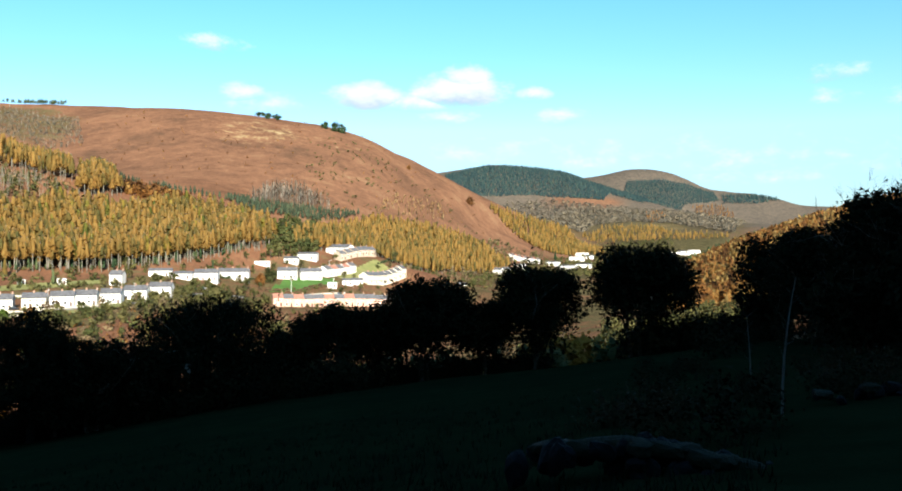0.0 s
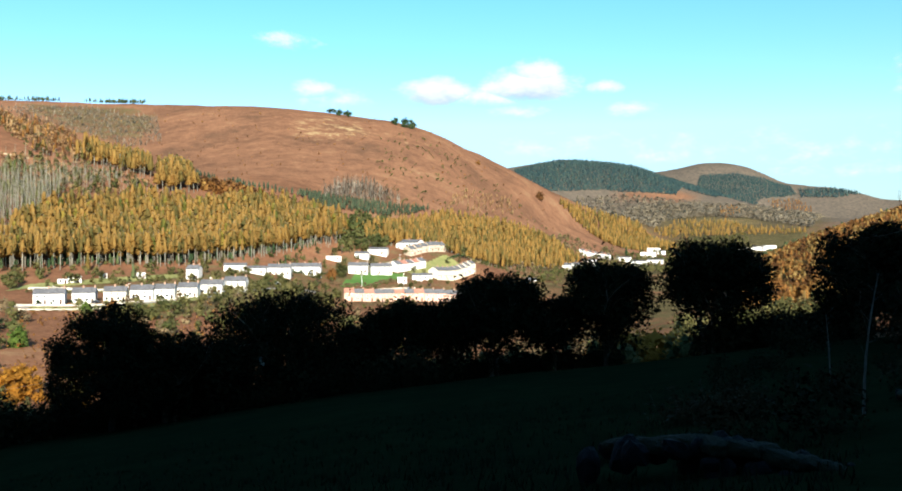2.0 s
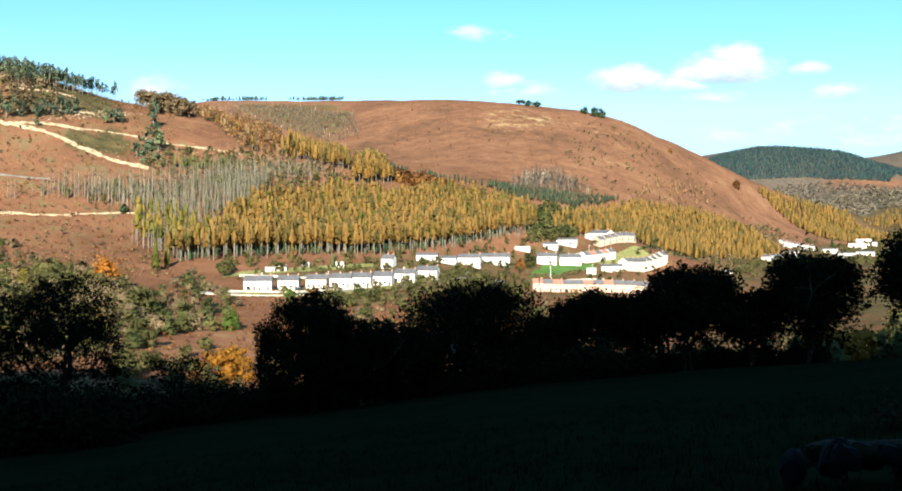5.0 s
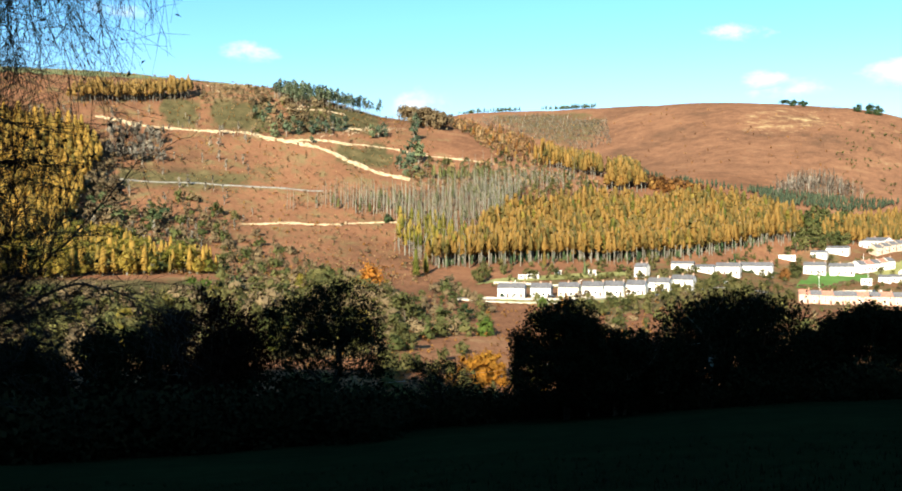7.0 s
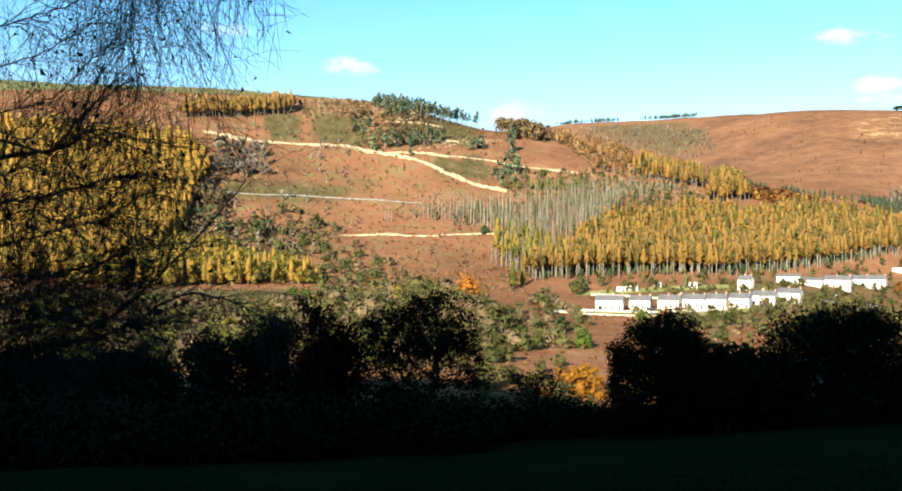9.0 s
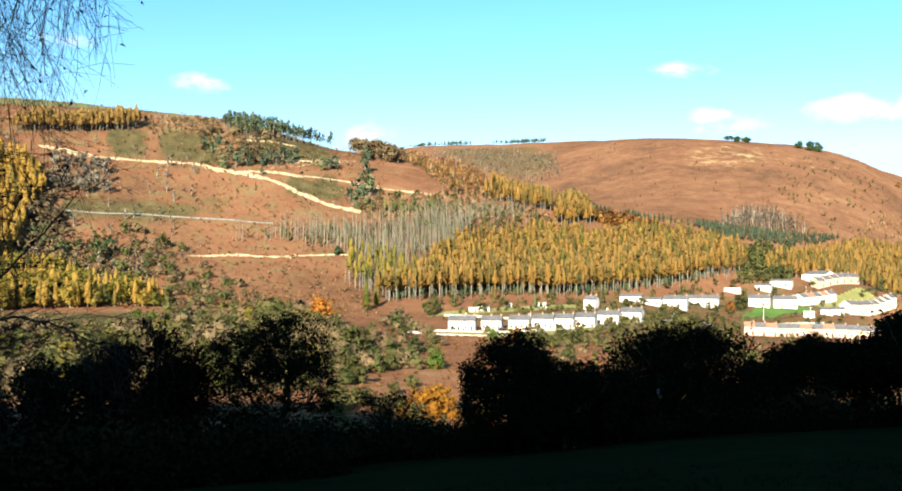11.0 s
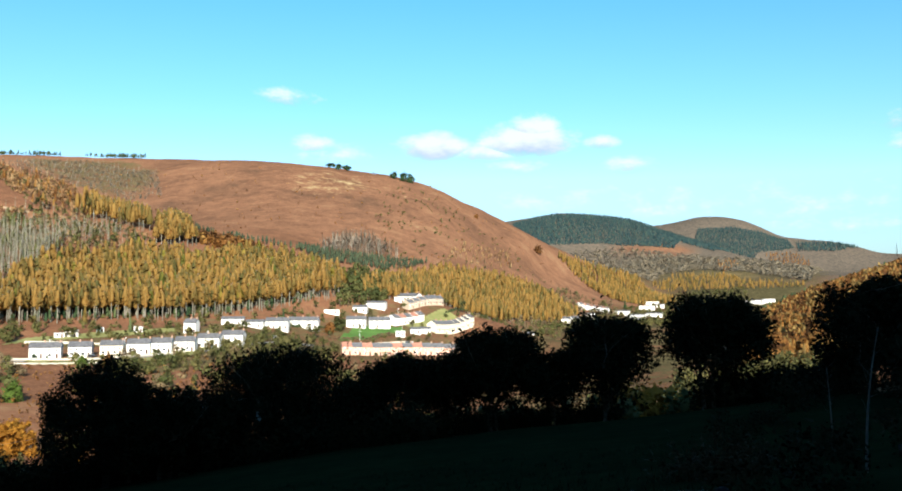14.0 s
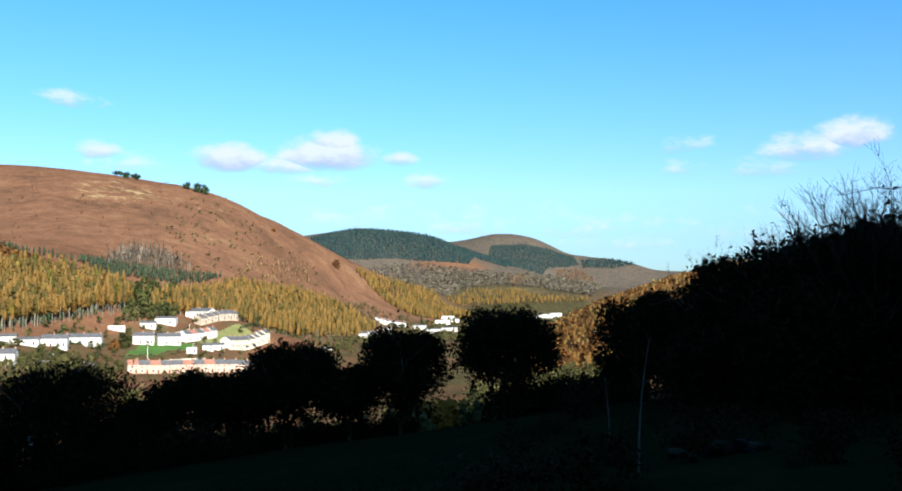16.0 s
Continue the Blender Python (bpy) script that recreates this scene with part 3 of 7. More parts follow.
def pine_shape(rng):
    g = Mesh()
    g.add(*tube([(0, 0, -0.03), (rng.normal(0, 0.02), 0, 0.55), (rng.normal(0, 0.03), 0, 0.95)], (0.018, 0.012, 0.003), 4), 0)
    for k in range(6):
        u = 0.48 + 0.09 * k
        c = np.array((rng.normal(0, 0.035), rng.normal(0, 0.035), u))
        p = c + rng.normal(size=(13, 3)) * (0.10 * (1.25 - u), 0.10 * (1.25 - u), 0.045)
        g.leaves(p, 0.05, rng, 1, 0.3)
    return g.arrays()


def round_shape(rng, clumps=9, per=15, low=0.28, size=0.075, wide=0.34, stem=True, core=True):
    """A broad-leaved tree or bush of height 1, its crown in uneven clumps."""
    g = Mesh()
    if stem:
        g.add(*tube([(0, 0, -0.05), (rng.normal(0, 0.02), rng.normal(0, 0.02), 0.3), (rng.normal(0, 0.04), 0, 0.7)], (0.03, 0.022, 0.006), 4), 0)
    for k in range(clumps):
        w, u = rng.uniform(0, 2 * math.pi), rng.uniform(0, 1)
        r = wide * math.sin(math.pi * (0.15 + 0.75 * u)) * rng.uniform(0.4, 1.0)
        c = np.array((r * math.cos(w), r * math.sin(w), low + (0.90 - low) * u))
        if stem:
            g.add(*tube([(0, 0, 0.25 + 0.2 * u), c], (0.012, 0.003), 3), 0)
        # the close inner twigs of the clump
        o = np.array([(1, 0, 0), (0, 1, 0), (-1, 0, 0), (0, -1, 0), (0, 0, 1), (0, 0, -0.6)]) * rng.uniform(0.7, 1.25, (6, 1)) * wide * 0.36
        o = np.maximum(c + o @ np.linalg.qr(rng.normal(size=(3, 3)))[0], (-9, -9, 0.0))
        if core:
            g.add(o, [(0, 1, 4), (1, 2, 4), (2, 3, 4), (3, 0, 4), (1, 0, 5), (2, 1, 5), (3, 2, 5), (0, 3, 5)], 1)
        p = c + rng.normal(size=(per, 3)) * wide * 0.27
        p[:, 2] = np.maximum(p[:, 2], 0.02)
        g.leaves(p, size, rng, 1)
    return g.arrays()


def bare_shape(rng, limbs=16, wide=0.3):
    """A leafless tree of height 1: stem, rising limbs and a haze of twigs."""
    g = Mesh()
    g.add(*tube([(0, 0, -0.05), (rng.normal(0, 0.02), 0, 0.5), (rng.normal(0, 0.03), 0, 0.98)], (0.022, 0.014, 0.002), 4), 0)
    for k in range(limbs):
        u, w = rng.uniform(0.2, 0.8), rng.uniform(0, 2 * math.pi)
        d = np.array((math.cos(w), math.sin(w), 0))
        ln = wide * (1.05 - u) * rng.uniform(0.6, 1.2)
        a, b = np.array((0, 0, u)), d * ln + np.array((0, 0, min(u + ln * rng.uniform(0.7, 1.5), 1.0)))
        g.add(*tube([a, (a + b) / 2 + d * ln * 0.1, b], (0.007, 0.005, 0.001), 3), 0)
        p = a + (b - a) * rng.uniform(0.35, 1.0, (7, 1)) + rng.normal(size=(7, 3)) * 0.03
        g.leaves(p, 0.05, rng, 1, 0.0, 1.5)
    return g.arrays()


def fine_shape(rng):
    """A slim leafless birch of height 1: a stem and fine rising branches only."""
    g = Mesh()
    g.add(*tube([(0, 0, -0.05), (rng.normal(0, 0.02), 0, 0.5), (rng.normal(0, 0.04), 0, 1.0)], (0.016, 0.011, 0.002), 3), 0)
    for k in range(11):
        u, w = rng.uniform(0.25, 0.85), rng.uniform(0, 2 * math.pi)
        ln = 0.20 * (1.1 - u) * rng.uniform(0.6, 1.3)
        d = np.array((math.cos(w) * ln, math.sin(w) * ln, ln * rng.uniform(1.0, 2.0)))
        a = np.array((0, 0, u))
        q = np.cross(d, (0, 0, 1.0))
        q = q / np.linalg.norm(q) * 0.007
        g.add([a - q, a + q, a + d * 0.6 + q * 3, a + d], [(0, 1, 2), (0, 2, 3)], 1)
    return g.arrays()


def cone_shape(rng):
    """A far-off conifer, eight faces."""
    v = [(0.2 * math.cos(a), 0.2 * math.sin(a), 0.12 + 0.05 * math.sin(3 * a)) for a in np.arange(0, 6.28, 1.5708)] + [(0, 0, 1.0)]
    return np.array(v), np.array([(0, 1, 4), (1, 2, 4), (2, 3, 4), (3, 0, 4)]), np.ones(4, int)


def rock_shape(rng):
    """A low broken boulder, wider than high."""
    a = np.arange(6) * 1.047 + rng.uniform(-0.3, 0.3, 6)
    lo = [(0.6 * math.cos(w) * r, 0.6 * math.sin(w) * r, -0.1) for w, r in zip(a, rng.uniform(0.7, 1.2, 6))]
    hi = [(0.42 * math.cos(w) * r, 0.42 * math.sin(w) * r, rng.uniform(0.12, 0.34)) for w, r in zip(a, rng.uniform(0.6, 1.2, 6))]
    f = [(k, (k + 1) % 6, 6 + k) for k in range(6)] + [((k + 1) % 6, 6 + (k + 1) % 6, 6 + k) for k in range(6)] + [(6 + k, 6 + (k + 1) % 6, 12) for k in range(6)]
    return np.array(lo + hi + [(0, 0, 0.36)]), np.array(f), np.zeros(18, int)


def scatter(poly, spacing, rng, keep=1.0):
    """Uneven planting over a polygon of the plan."""
    p = np.array(poly, float)
    lo, hi = p.min(0), p.max(0)
    gx, gy = np.meshgrid(np.arange(lo[0], hi[0], spacing), np.arange(lo[1], hi[1], spacing))
    x = gx.ravel() + rng.uniform(-0.45, 0.45, gx.size) * spacing
    y = gy.ravel() + rng.uniform(-0.45, 0.45, gx.size) * spacing
    ok = inside(poly, x, y) & (rng.random(gx.size) < keep)
    return x[ok], y[ok]


def soft_normals(v, f):
    """Half the way between each leaf's own normal and the way out of the crown."""
    d = v - (0, 0, 0.25)
    d = d / (np.linalg.norm(d, axis=1)[:, None] + 1e-6)
    d[:, 2] += 0.2
    g = np.cross(v[f[:, 1]] - v[f[:, 0]], v[f[:, 2]] - v[f[:, 0]])
    g = g / (np.linalg.norm(g, axis=1)[:, None] + 1e-9)
    g = g * np.where((g * d[f].mean(1)).sum(1) < 0, -1.0, 1.0)[:, None]
    own = np.zeros_like(v)
    for k in range(3):
        np.add.at(own, f[:, k], g)
    own = own / (np.linalg.norm(own, axis=1)[:, None] + 1e-9)
    return d * 0.45 + own * 0.75


def soft_faces(v, f, normal):
    """Turns every face so that it looks out of its crown."""
    g = np.cross(v[f[:, 1]] - v[f[:, 0]], v[f[:, 2]] - v[f[:, 0]])
    back = (g * normal[f].mean(1)).sum(1) < 0
    f = f.copy()
    f[back] = f[back][:, ::-1]
    return v, f


def wood(name, label, category, places, height, shapes, mats, seed, spread=0.22, parent=None):
    """Many trees as one mesh, each turned and scaled on its own."""
    rng = np.random.default_rng(seed)
    x, y = places
    z = ground(x, y)
    V, F, M, T, N, n = [], [], [], [], [], 0
    for px, py, pz in zip(x, y, z):
        v, f, m = shapes[rng.integers(len(shapes))]
        h = height * rng.uniform(1 - spread, 1 + spread)
        a, w = rng.uniform(0, 6.283), rng.uniform(0.85, 1.2)
        c, s = math.cos(a) * w, math.sin(a) * w
        V.append(np.stack([px + h * (c * v[:, 0] - s * v[:, 1]), py + h * (s * v[:, 0] + c * v[:, 1]), pz + h * v[:, 2]], 1))
        # crowns are shaded as rounded masses, not as loose flakes
        d = soft_normals(v, f)
        N.append(np.stack([(c * d[:, 0] - s * d[:, 1]) / w, (s * d[:, 0] + c * d[:, 1]) / w, d[:, 2]], 1))
        F.append(f + n)
        M.append(m)
        T.append(rng.random() + rng.normal(0, 0.13, len(v)))
        n += len(v)
    if not V:
        return None
    ob = link_mesh(name, *soft_faces(np.concatenate(V), np.concatenate(F), np.concatenate(N)), mats, True, parent, np.concatenate(M), np.concatenate(T), np.concatenate(N))
    return tagged(ob, label, category, kind="stuff")


tree_rng = np.random.default_rng(11)
LARCHES = [larch_shape(tree_rng, clear=0.42, wide=0.22, whorls=11) for _ in range(6)]
LARCHES_LOW = [larch_shape(tree_rng, clear=0.12, wide=0.2, whorls=12) for _ in range(4)]
LARCHES_TALL = [larch_shape(tree_rng, clear=0.5, wide=0.13, whorls=8) for _ in range(4)]
POLES = [larch_shape(tree_rng, clear=0.35, wide=0.11, whorls=9, bare=True) for _ in range(5)]
SPRUCES = [larch_shape(tree_rng, clear=0.05, wide=0.22, whorls=10) for _ in range(4)]
PINES = [pine_shape(tree_rng) for _ in range(5)]
ROUND = [round_shape(tree_rng) for _ in range(6)]
FINE_ROUND = [round_shape(np.random.default_rng(60 + k), 14, 34, 0.2, 0.04, 0.36) for k in range(5)]
FINE_BUSH = [round_shape(np.random.default_rng(70 + k), 14, 32, 0.1, 0.048, 0.5, False) for k in range(5)]
BUSHES = [round_shape(tree_rng, 8, 14, 0.12, 0.10, 0.5, False) for _ in range(6)]
BARE = [bare_shape(tree_rng) for _ in range(5)]
BIRCH = [bare_shape(tree_rng, 10, 0.16) for _ in range(4)]
BIRCH_FINE = [fine_shape(np.random.default_rng(30 + k)) for k in range(4)]
ROCKS = [rock_shape(tree_rng) for _ in range(5)]
CONES = [cone_shape(tree_rng)]
FAR_ROUND = [round_shape(tree_rng, 3, 5, 0.25, 0.2, 0.35, False) for _ in range(5)]
FAR_LARCH = [larch_shape(tree_rng, clear=0.1, wide=0.26, whorls=4) for _ in range(4)]
BRAMBLES = [round_shape(tree_rng, 15, 26, 0.08, 0.05, 0.6, False, False) for _ in range(5)]
MID_LARCH = [larch_shape(tree_rng, clear=0.26, wide=0.23, whorls=9) for _ in range(5)]
MID_ROUND = [round_shape(tree_rng, 6, 8, 0.25, 0.12, 0.36, False) for _ in range(5)]

# outlines of the woods in plan
LARCH_FOOT = [(-290, 445), (-249, 500), (-207, 529), (-171, 584), (-147, 660), (-154, 669), (-179, 597), (-216, 553), (-258, 519), (-301, 469)]
VALLEY_SIDE = [(-24, 924), (17, 939), (89, 866), (136, 1317), (56, 1240)]
SHOULDER = [(-402, 577), (-364, 590), (-306, 608), (-272, 672), (-303, 709), (-371, 674), (-417, 623)]
LARCH_EDGE = [(-172, 642), (-152, 654), (-131, 679), (-146, 730), (-177, 684)]
VALLEY_WOOD = [(-132, 656), (-99, 698), (-104, 773), (-130, 777), (-143, 738)]
BARE_STAND_B = [(-344, 580), (-331, 600), (-304, 665), (-312, 699), (-333, 678), (-355, 643), (-370, 625)]
KNOLL_ROW = [(-372, 675), (-351, 697), (-323, 706), (-295, 711), (-403, 970), (-466, 1019), (-351, 697), (-365, 671)]
LEDGE_D = [(-658, 613), (-630, 665), (-578, 618), (-611, 577)]
LEDGE_B = [(-517, 592), (-495, 693), (-484, 706), (-484, 668), (-496, 593)]
LEDGE_A = [(-559, 628), (-561, 726), (-556, 733), (-552, 620)]
LOW_SCRUB = [(-328, 315), (-287, 357), (-341, 398), (-384, 431), (-413, 430), (-415, 401)]
WOOD_EDGE = [(-471, 343), (-457, 359), (-510, 402), (-553, 429), (-560, 425), (-531, 392)]
LARCH_PATCH = [(-390, 594), (-350, 625), (-357, 632), (-392, 603)]
POLE_FRONT = [(-336, 471), (-307, 456), (-278, 464), (-294, 506), (-332, 518), (-357, 507)]
LARCH_MAIN = [(-296, 448), (-282, 475), (-252, 507), (-210, 537), (-172, 588), (-149, 666), (-132, 701), (-162, 725), (-197, 706), (-233, 668), (-271, 643), (-293, 590), (-309, 560), (-304, 506)]
BARE_STAND = [(-436, 479), (-410, 504), (-376, 519), (-353, 521), (-326, 523), (-306, 566), (-322, 623), (-357, 606), (-382, 565), (-413, 527), (-423, 503), (-429, 476)]
LARCH_KNOLL = [(-283, 676), (-256, 714), (-259, 719), (-333, 857), (-284, 690)]
RUST_WOOD = [(-470, 760), (-400, 705), (-372, 680), (-337, 692), (-342, 736), (-559, 1114), (-634, 1173), (-687, 1183), (-778, 1247)]
LARCH_LEFT = [(-437, 208), (-423, 244), (-428, 274), (-491, 353), (-529, 388), (-553, 417), (-563, 427), (-595, 434), (-627, 419), (-671, 372), (-698, 332)]
LARCH_LOW = [(-407, 229), (-384, 251), (-369, 290), (-349, 338), (-353, 341), (-376, 333), (-409, 333), (-445, 349), (-462, 333), (-469, 299), (-463, 267)]
LARCH_TOP = [(-661, 464), (-639, 513), (-622, 565), (-635, 580), (-655, 526), (-671, 483), (-655, 454)]
PINE_ROW = [(-583, 627), (-555, 631), (-540, 680), (-538, 751), (-540, 748), (-557, 684), (-574, 654), (-594, 644)]
RUST_CLUMP = [(-525, 743), (-488, 721), (-456, 734), (-472, 760), (-494, 766), (-523, 752)]
GREY_BUSHES = [(-446, 349), (-426, 369), (-402, 391), (-437, 438), (-458, 437), (-482, 438), (-491, 405), (-492, 386)]
GREY_STRIP = [(-565, 435), (-542, 455), (-555, 466), (-573, 441)]
RIVERSIDE = [(-244, 116), (-216, 150), (-186, 197), (-156, 218), (-214, 307), (-263, 364), (-311, 354), (-284, 271), (-309, 223), (-372, 177)]
SCRUB_MID = [(-183, 249), (-164, 263), (-172, 309), (-196, 351), (-221, 375), (-267, 439), (-225, 314), (-217, 293)]
SCRUB_FRONT = [(-159, 342), (-132, 379), (-103, 481), (-117, 586), (-147, 525), (-155, 428), (-177, 381)]
LARCH_RIGHT = [(-132, 711), (-104, 703), (-71, 726), (-19, 842), (73, 1113), (39, 1133), (3, 1085), (-23, 1050), (-58, 960), (-101, 817), (-125, 717)]
LARCH_UP = [(-80, 945), (-3, 1157), (-11, 1221), (-70, 1067)]
LARCH_FAR = [(64, 1399), (97, 1400), (144, 1393), (257, 1536), (261, 1558), (219, 1703), (152, 1561), (97, 1463), (59, 1405)]
BIRCH_STAND = [(-178, 790), (-153, 848), (-114, 904), (-119, 899), (-152, 920), (-177, 885), (-178, 792)]
SPRUCE_BELT = [(-197, 787), (-166, 757), (-135, 806), (-88, 914), (-116, 896), (-161, 831), (-195, 794)]
SPRUCE_BELT_LEFT = [(-301, 830), (-235, 759), (-178, 778), (-170, 803), (-192, 777), (-240, 775), (-293, 809)]
BROWN_BELT = [(-259, 721), (-221, 715), (-201, 741), (-205, 740), (-240, 744), (-271, 753)]
DEAD_HEATH = [(-732, 1216), (-600, 1143), (-471, 1078), (-447, 1112), (-509, 1246), (-630, 1294)]
VALLEY_TREES = [(-27, 783), (49, 923), (157, 985), (150, 591), (159, 512), (453, 1874), (269, 1680), (73, 1105)]


def scatter_rng(seed):
    return np.random.default_rng(seed)


leaf_brown = plain("grey-brown leaves", [(0.15, (0.075, 0.058, 0.034)), (0.5, (0.115, 0.084, 0.046)), (0.9, (0.155, 0.115, 0.062))], 0.1, 0.9, tint=0.6)
leaf_far = plain("distant bare woods", [(0.15, (0.060, 0.058, 0.048)), (0.5, (0.115, 0.100, 0.075)), (0.9, (0.19, 0.155, 0.10))], 0.1, 0.9, tint=0.6)
YELLOW, GOLD, GREEN = [bark_pale, leaf_larch], [bark_pale, leaf_gold], [bark, leaf_green]
wood("larch_wood", "dense plantation of golden autumn larches above the houses", "wood", scatter(LARCH_MAIN, 3.9, scatter_rng(1)), 16, LARCHES, YELLOW, 21, 0.3)
wood("larch_fringe", "tall golden larches with bare pale stems on a wood edge", "wood", scatter(LARCH_MAIN, 11, scatter_rng(2)), 18, LARCHES_TALL, YELLOW, 22)
wood("green_understorey", "dark green young conifers under larches", "wood", scatter(LARCH_MAIN, 10.5, scatter_rng(3)), 8, SPRUCES, GREEN, 23)
wood("pole_stand", "stand of grey leafless conifer poles with thin olive tops", "wood", scatter(BARE_STAND, 3.7, scatter_rng(4)), 17, POLES, [bark_pale, twig_olive], 24)
wood("pole_front", "bare pale larch poles with thin golden tops at the wood edge", "wood", scatter(POLE_FRONT, 4.2, scatter_rng(104)), 18, LARCHES_TALL + POLES, [bark_pale, leaf_gold], 124)
wood("pole_stand_olive", "olive conifers among grey poles", "wood", scatter(BARE_STAND, 10, scatter_rng(5)), 9, MID_LARCH, [bark_pale, leaf_moss], 25)
wood("larch_knoll", "tall golden larches on a knoll above the wood", "wood", scatter(LARCH_KNOLL, 4.6, scatter_rng(6)), 17, LARCHES, YELLOW, 26)
wood("knoll_row", "golden larches with pale bare stems along the hill shoulder", "wood", scatter(KNOLL_ROW, 5.2, scatter_rng(206)), 14, MID_LARCH + LARCHES_TALL, YELLOW, 226, 0.4)
wood("pole_stand_upper", "grey-olive conifer poles behind the larches", "wood", scatter(BARE_STAND_B, 3.7, scatter_rng(207)), 10, POLES, [bark_pale, twig_olive], 227)
wood("pole_stand_moss", "olive young conifers behind the larches", "wood", scatter(BARE_STAND_B, 11, scatter_rng(208)), 7, MID_LARCH, [bark_pale, leaf_olive], 228)
wood("shoulder_scrub", "olive and brown scrub on the hill shoulder", "scrub", scatter(SHOULDER, 7, scatter_rng(212), 0.9), 5, MID_ROUND, [bark, leaf_olive], 232, 0.45)
wood("shoulder_brown", "russet scrub on the hill shoulder", "scrub", scatter(SHOULDER, 9, scatter_rng(213), 0.9), 5, MID_ROUND, [bark, leaf_russet], 233, 0.45)
wood("shoulder_poles", "grey poles on the hill shoulder", "wood", scatter(SHOULDER, 9, scatter_rng(214), 0.9), 10, POLES, [bark_pale, twig_olive], 234, 0.35)
wood("larch_foot", "dark green young spruces along the foot of the larch wood", "wood", scatter(LARCH_FOOT, 5, scatter_rng(215), 0.6), 6, MID_LARCH, [bark, leaf_green], 235, 0.4)
wood("larch_front", "tall larches with bare pale stems along the front of the wood", "wood", scatter(LARCH_FOOT, 5, scatter_rng(216), 0.8), 17, LARCHES_TALL, YELLOW, 236, 0.2)
wood("valley_side", "olive trees among the lower houses", "wood", scatter(VALLEY_SIDE, 12, scatter_rng(217), 0.8), 5, ROUND, [bark, leaf_moss], 237, 0.4)
wood("valley_side_brown", "brown trees among the lower houses", "wood", scatter(VALLEY_SIDE, 12, scatter_rng(218), 0.8), 5, BUSHES, [bark, leaf_brown], 238, 0.4)
wood("valley_wood", "olive broad-leaved trees between the larch woods", "wood", scatter(VALLEY_WOOD, 6.5, scatter_rng(209)), 9, ROUND, [bark, leaf_moss], 229, 0.3)
wood("larch_edge", "tall golden larches with bare pale stems at the wood end", "wood", scatter(LARCH_EDGE, 4.6, scatter_rng(210)), 17, LARCHES_TALL, YELLOW, 230)
wood("larch_moss", "yellow-green larches among golden ones", "wood", scatter(LARCH_MAIN, 13, scatter_rng(211)), 17, LARCHES, GOLD, 231)
wood("rust_scrub", "rust-brown scrub and young trees on a hill shoulder", "scrub", scatter(RUST_WOOD, 7.5, scatter_rng(7), 0.9), 4.2, MID_ROUND, [bark, leaf_russet], 27, 0.4)
wood("olive_scrub", "olive scrub and young birches on a hill shoulder", "scrub", scatter(RUST_WOOD, 8.5, scatter_rng(307), 0.9), 4.2, MID_ROUND + BARE, [bark, leaf_olive], 327, 0.4)
wood("larch_patch", "yellow-green young larches behind grey poles", "wood", scatter(LARCH_PATCH, 5, scatter_rng(107)), 11, MID_LARCH, [bark_pale, leaf_moss], 127)
wood("autumn_clump", "clump of rust-brown trees on the hill shoulder", "wood", scatter(RUST_CLUMP, 6.5, scatter_rng(108)), 14, BARE + FINE_ROUND, [bark, leaf_brown], 128)
wood("wood_edge", "grey-brown leafless trees along the wood edge", "wood", scatter(WOOD_EDGE, 7, scatter_rng(109)), 9, BARE + BUSHES, [bark, leaf_brown], 129, 0.35)
wood("wood_edge_green", "dark green bushes along the wood edge", "wood", scatter(WOOD_EDGE, 12, scatter_rng(110)), 7, BUSHES, [bark, leaf_green], 130, 0.35)
wood("low_scrub", "olive and brown scrub at the hill foot", "scrub", scatter(LOW_SCRUB, 7.5, scatter_rng(111), 0.75), 4.2, BARE + FINE_BUSH, [bark, leaf_brown], 131, 0.45)
wood("low_scrub_green", "green bushes at the hill foot", "scrub", scatter(LOW_SCRUB, 11, scatter_rng(112), 0.75), 4.5, FINE_BUSH, [bark, leaf_moss], 132, 0.4)
wood("rust_scrub_trees", "golden-brown autumn trees on a hill shoulder", "wood", scatter(RUST_WOOD, 13, scatter_rng(8)), 8, MID_ROUND + MID_LARCH, [bark_pale, leaf_russet], 28)
wood("rust_larches", "rust-coloured larches on a hill shoulder", "wood", scatter(RUST_WOOD, 16, scatter_rng(308)), 9, MID_LARCH, [bark_pale, leaf_rust], 328)
wood("larch_wood_west", "steep hillside wood of golden larches", "wood", scatter(LARCH_LEFT, 4.3, scatter_rng(9)), 17, MID_LARCH, [bark_pale, leaf_bright], 29, 0.3)
wood("larch_belt", "belt of yellow larches at the hill foot", "wood", scatter(LARCH_LOW, 4.8, scatter_rng(10), 0.8), 13, LARCHES_LOW, [bark_pale, leaf_bright], 30, 0.3)
wood("larch_belt_green", "yellow-green trees at the hill foot", "wood", scatter(LARCH_LOW, 6.5, scatter_rng(11), 0.8), 11, FINE_ROUND, GOLD, 140, 0.3)
wood("larch_belt_olive", "olive trees at the hill foot", "wood", scatter(LARCH_LOW, 13, scatter_rng(113)), 10, ROUND, [bark, leaf_moss], 141, 0.3)
wood("larch_strip", "strip of golden larches below the hilltop", "wood", scatter(LARCH_TOP, 4.0, scatter_rng(12)), 16, LARCHES, [bark_pale, leaf_ochre], 31)
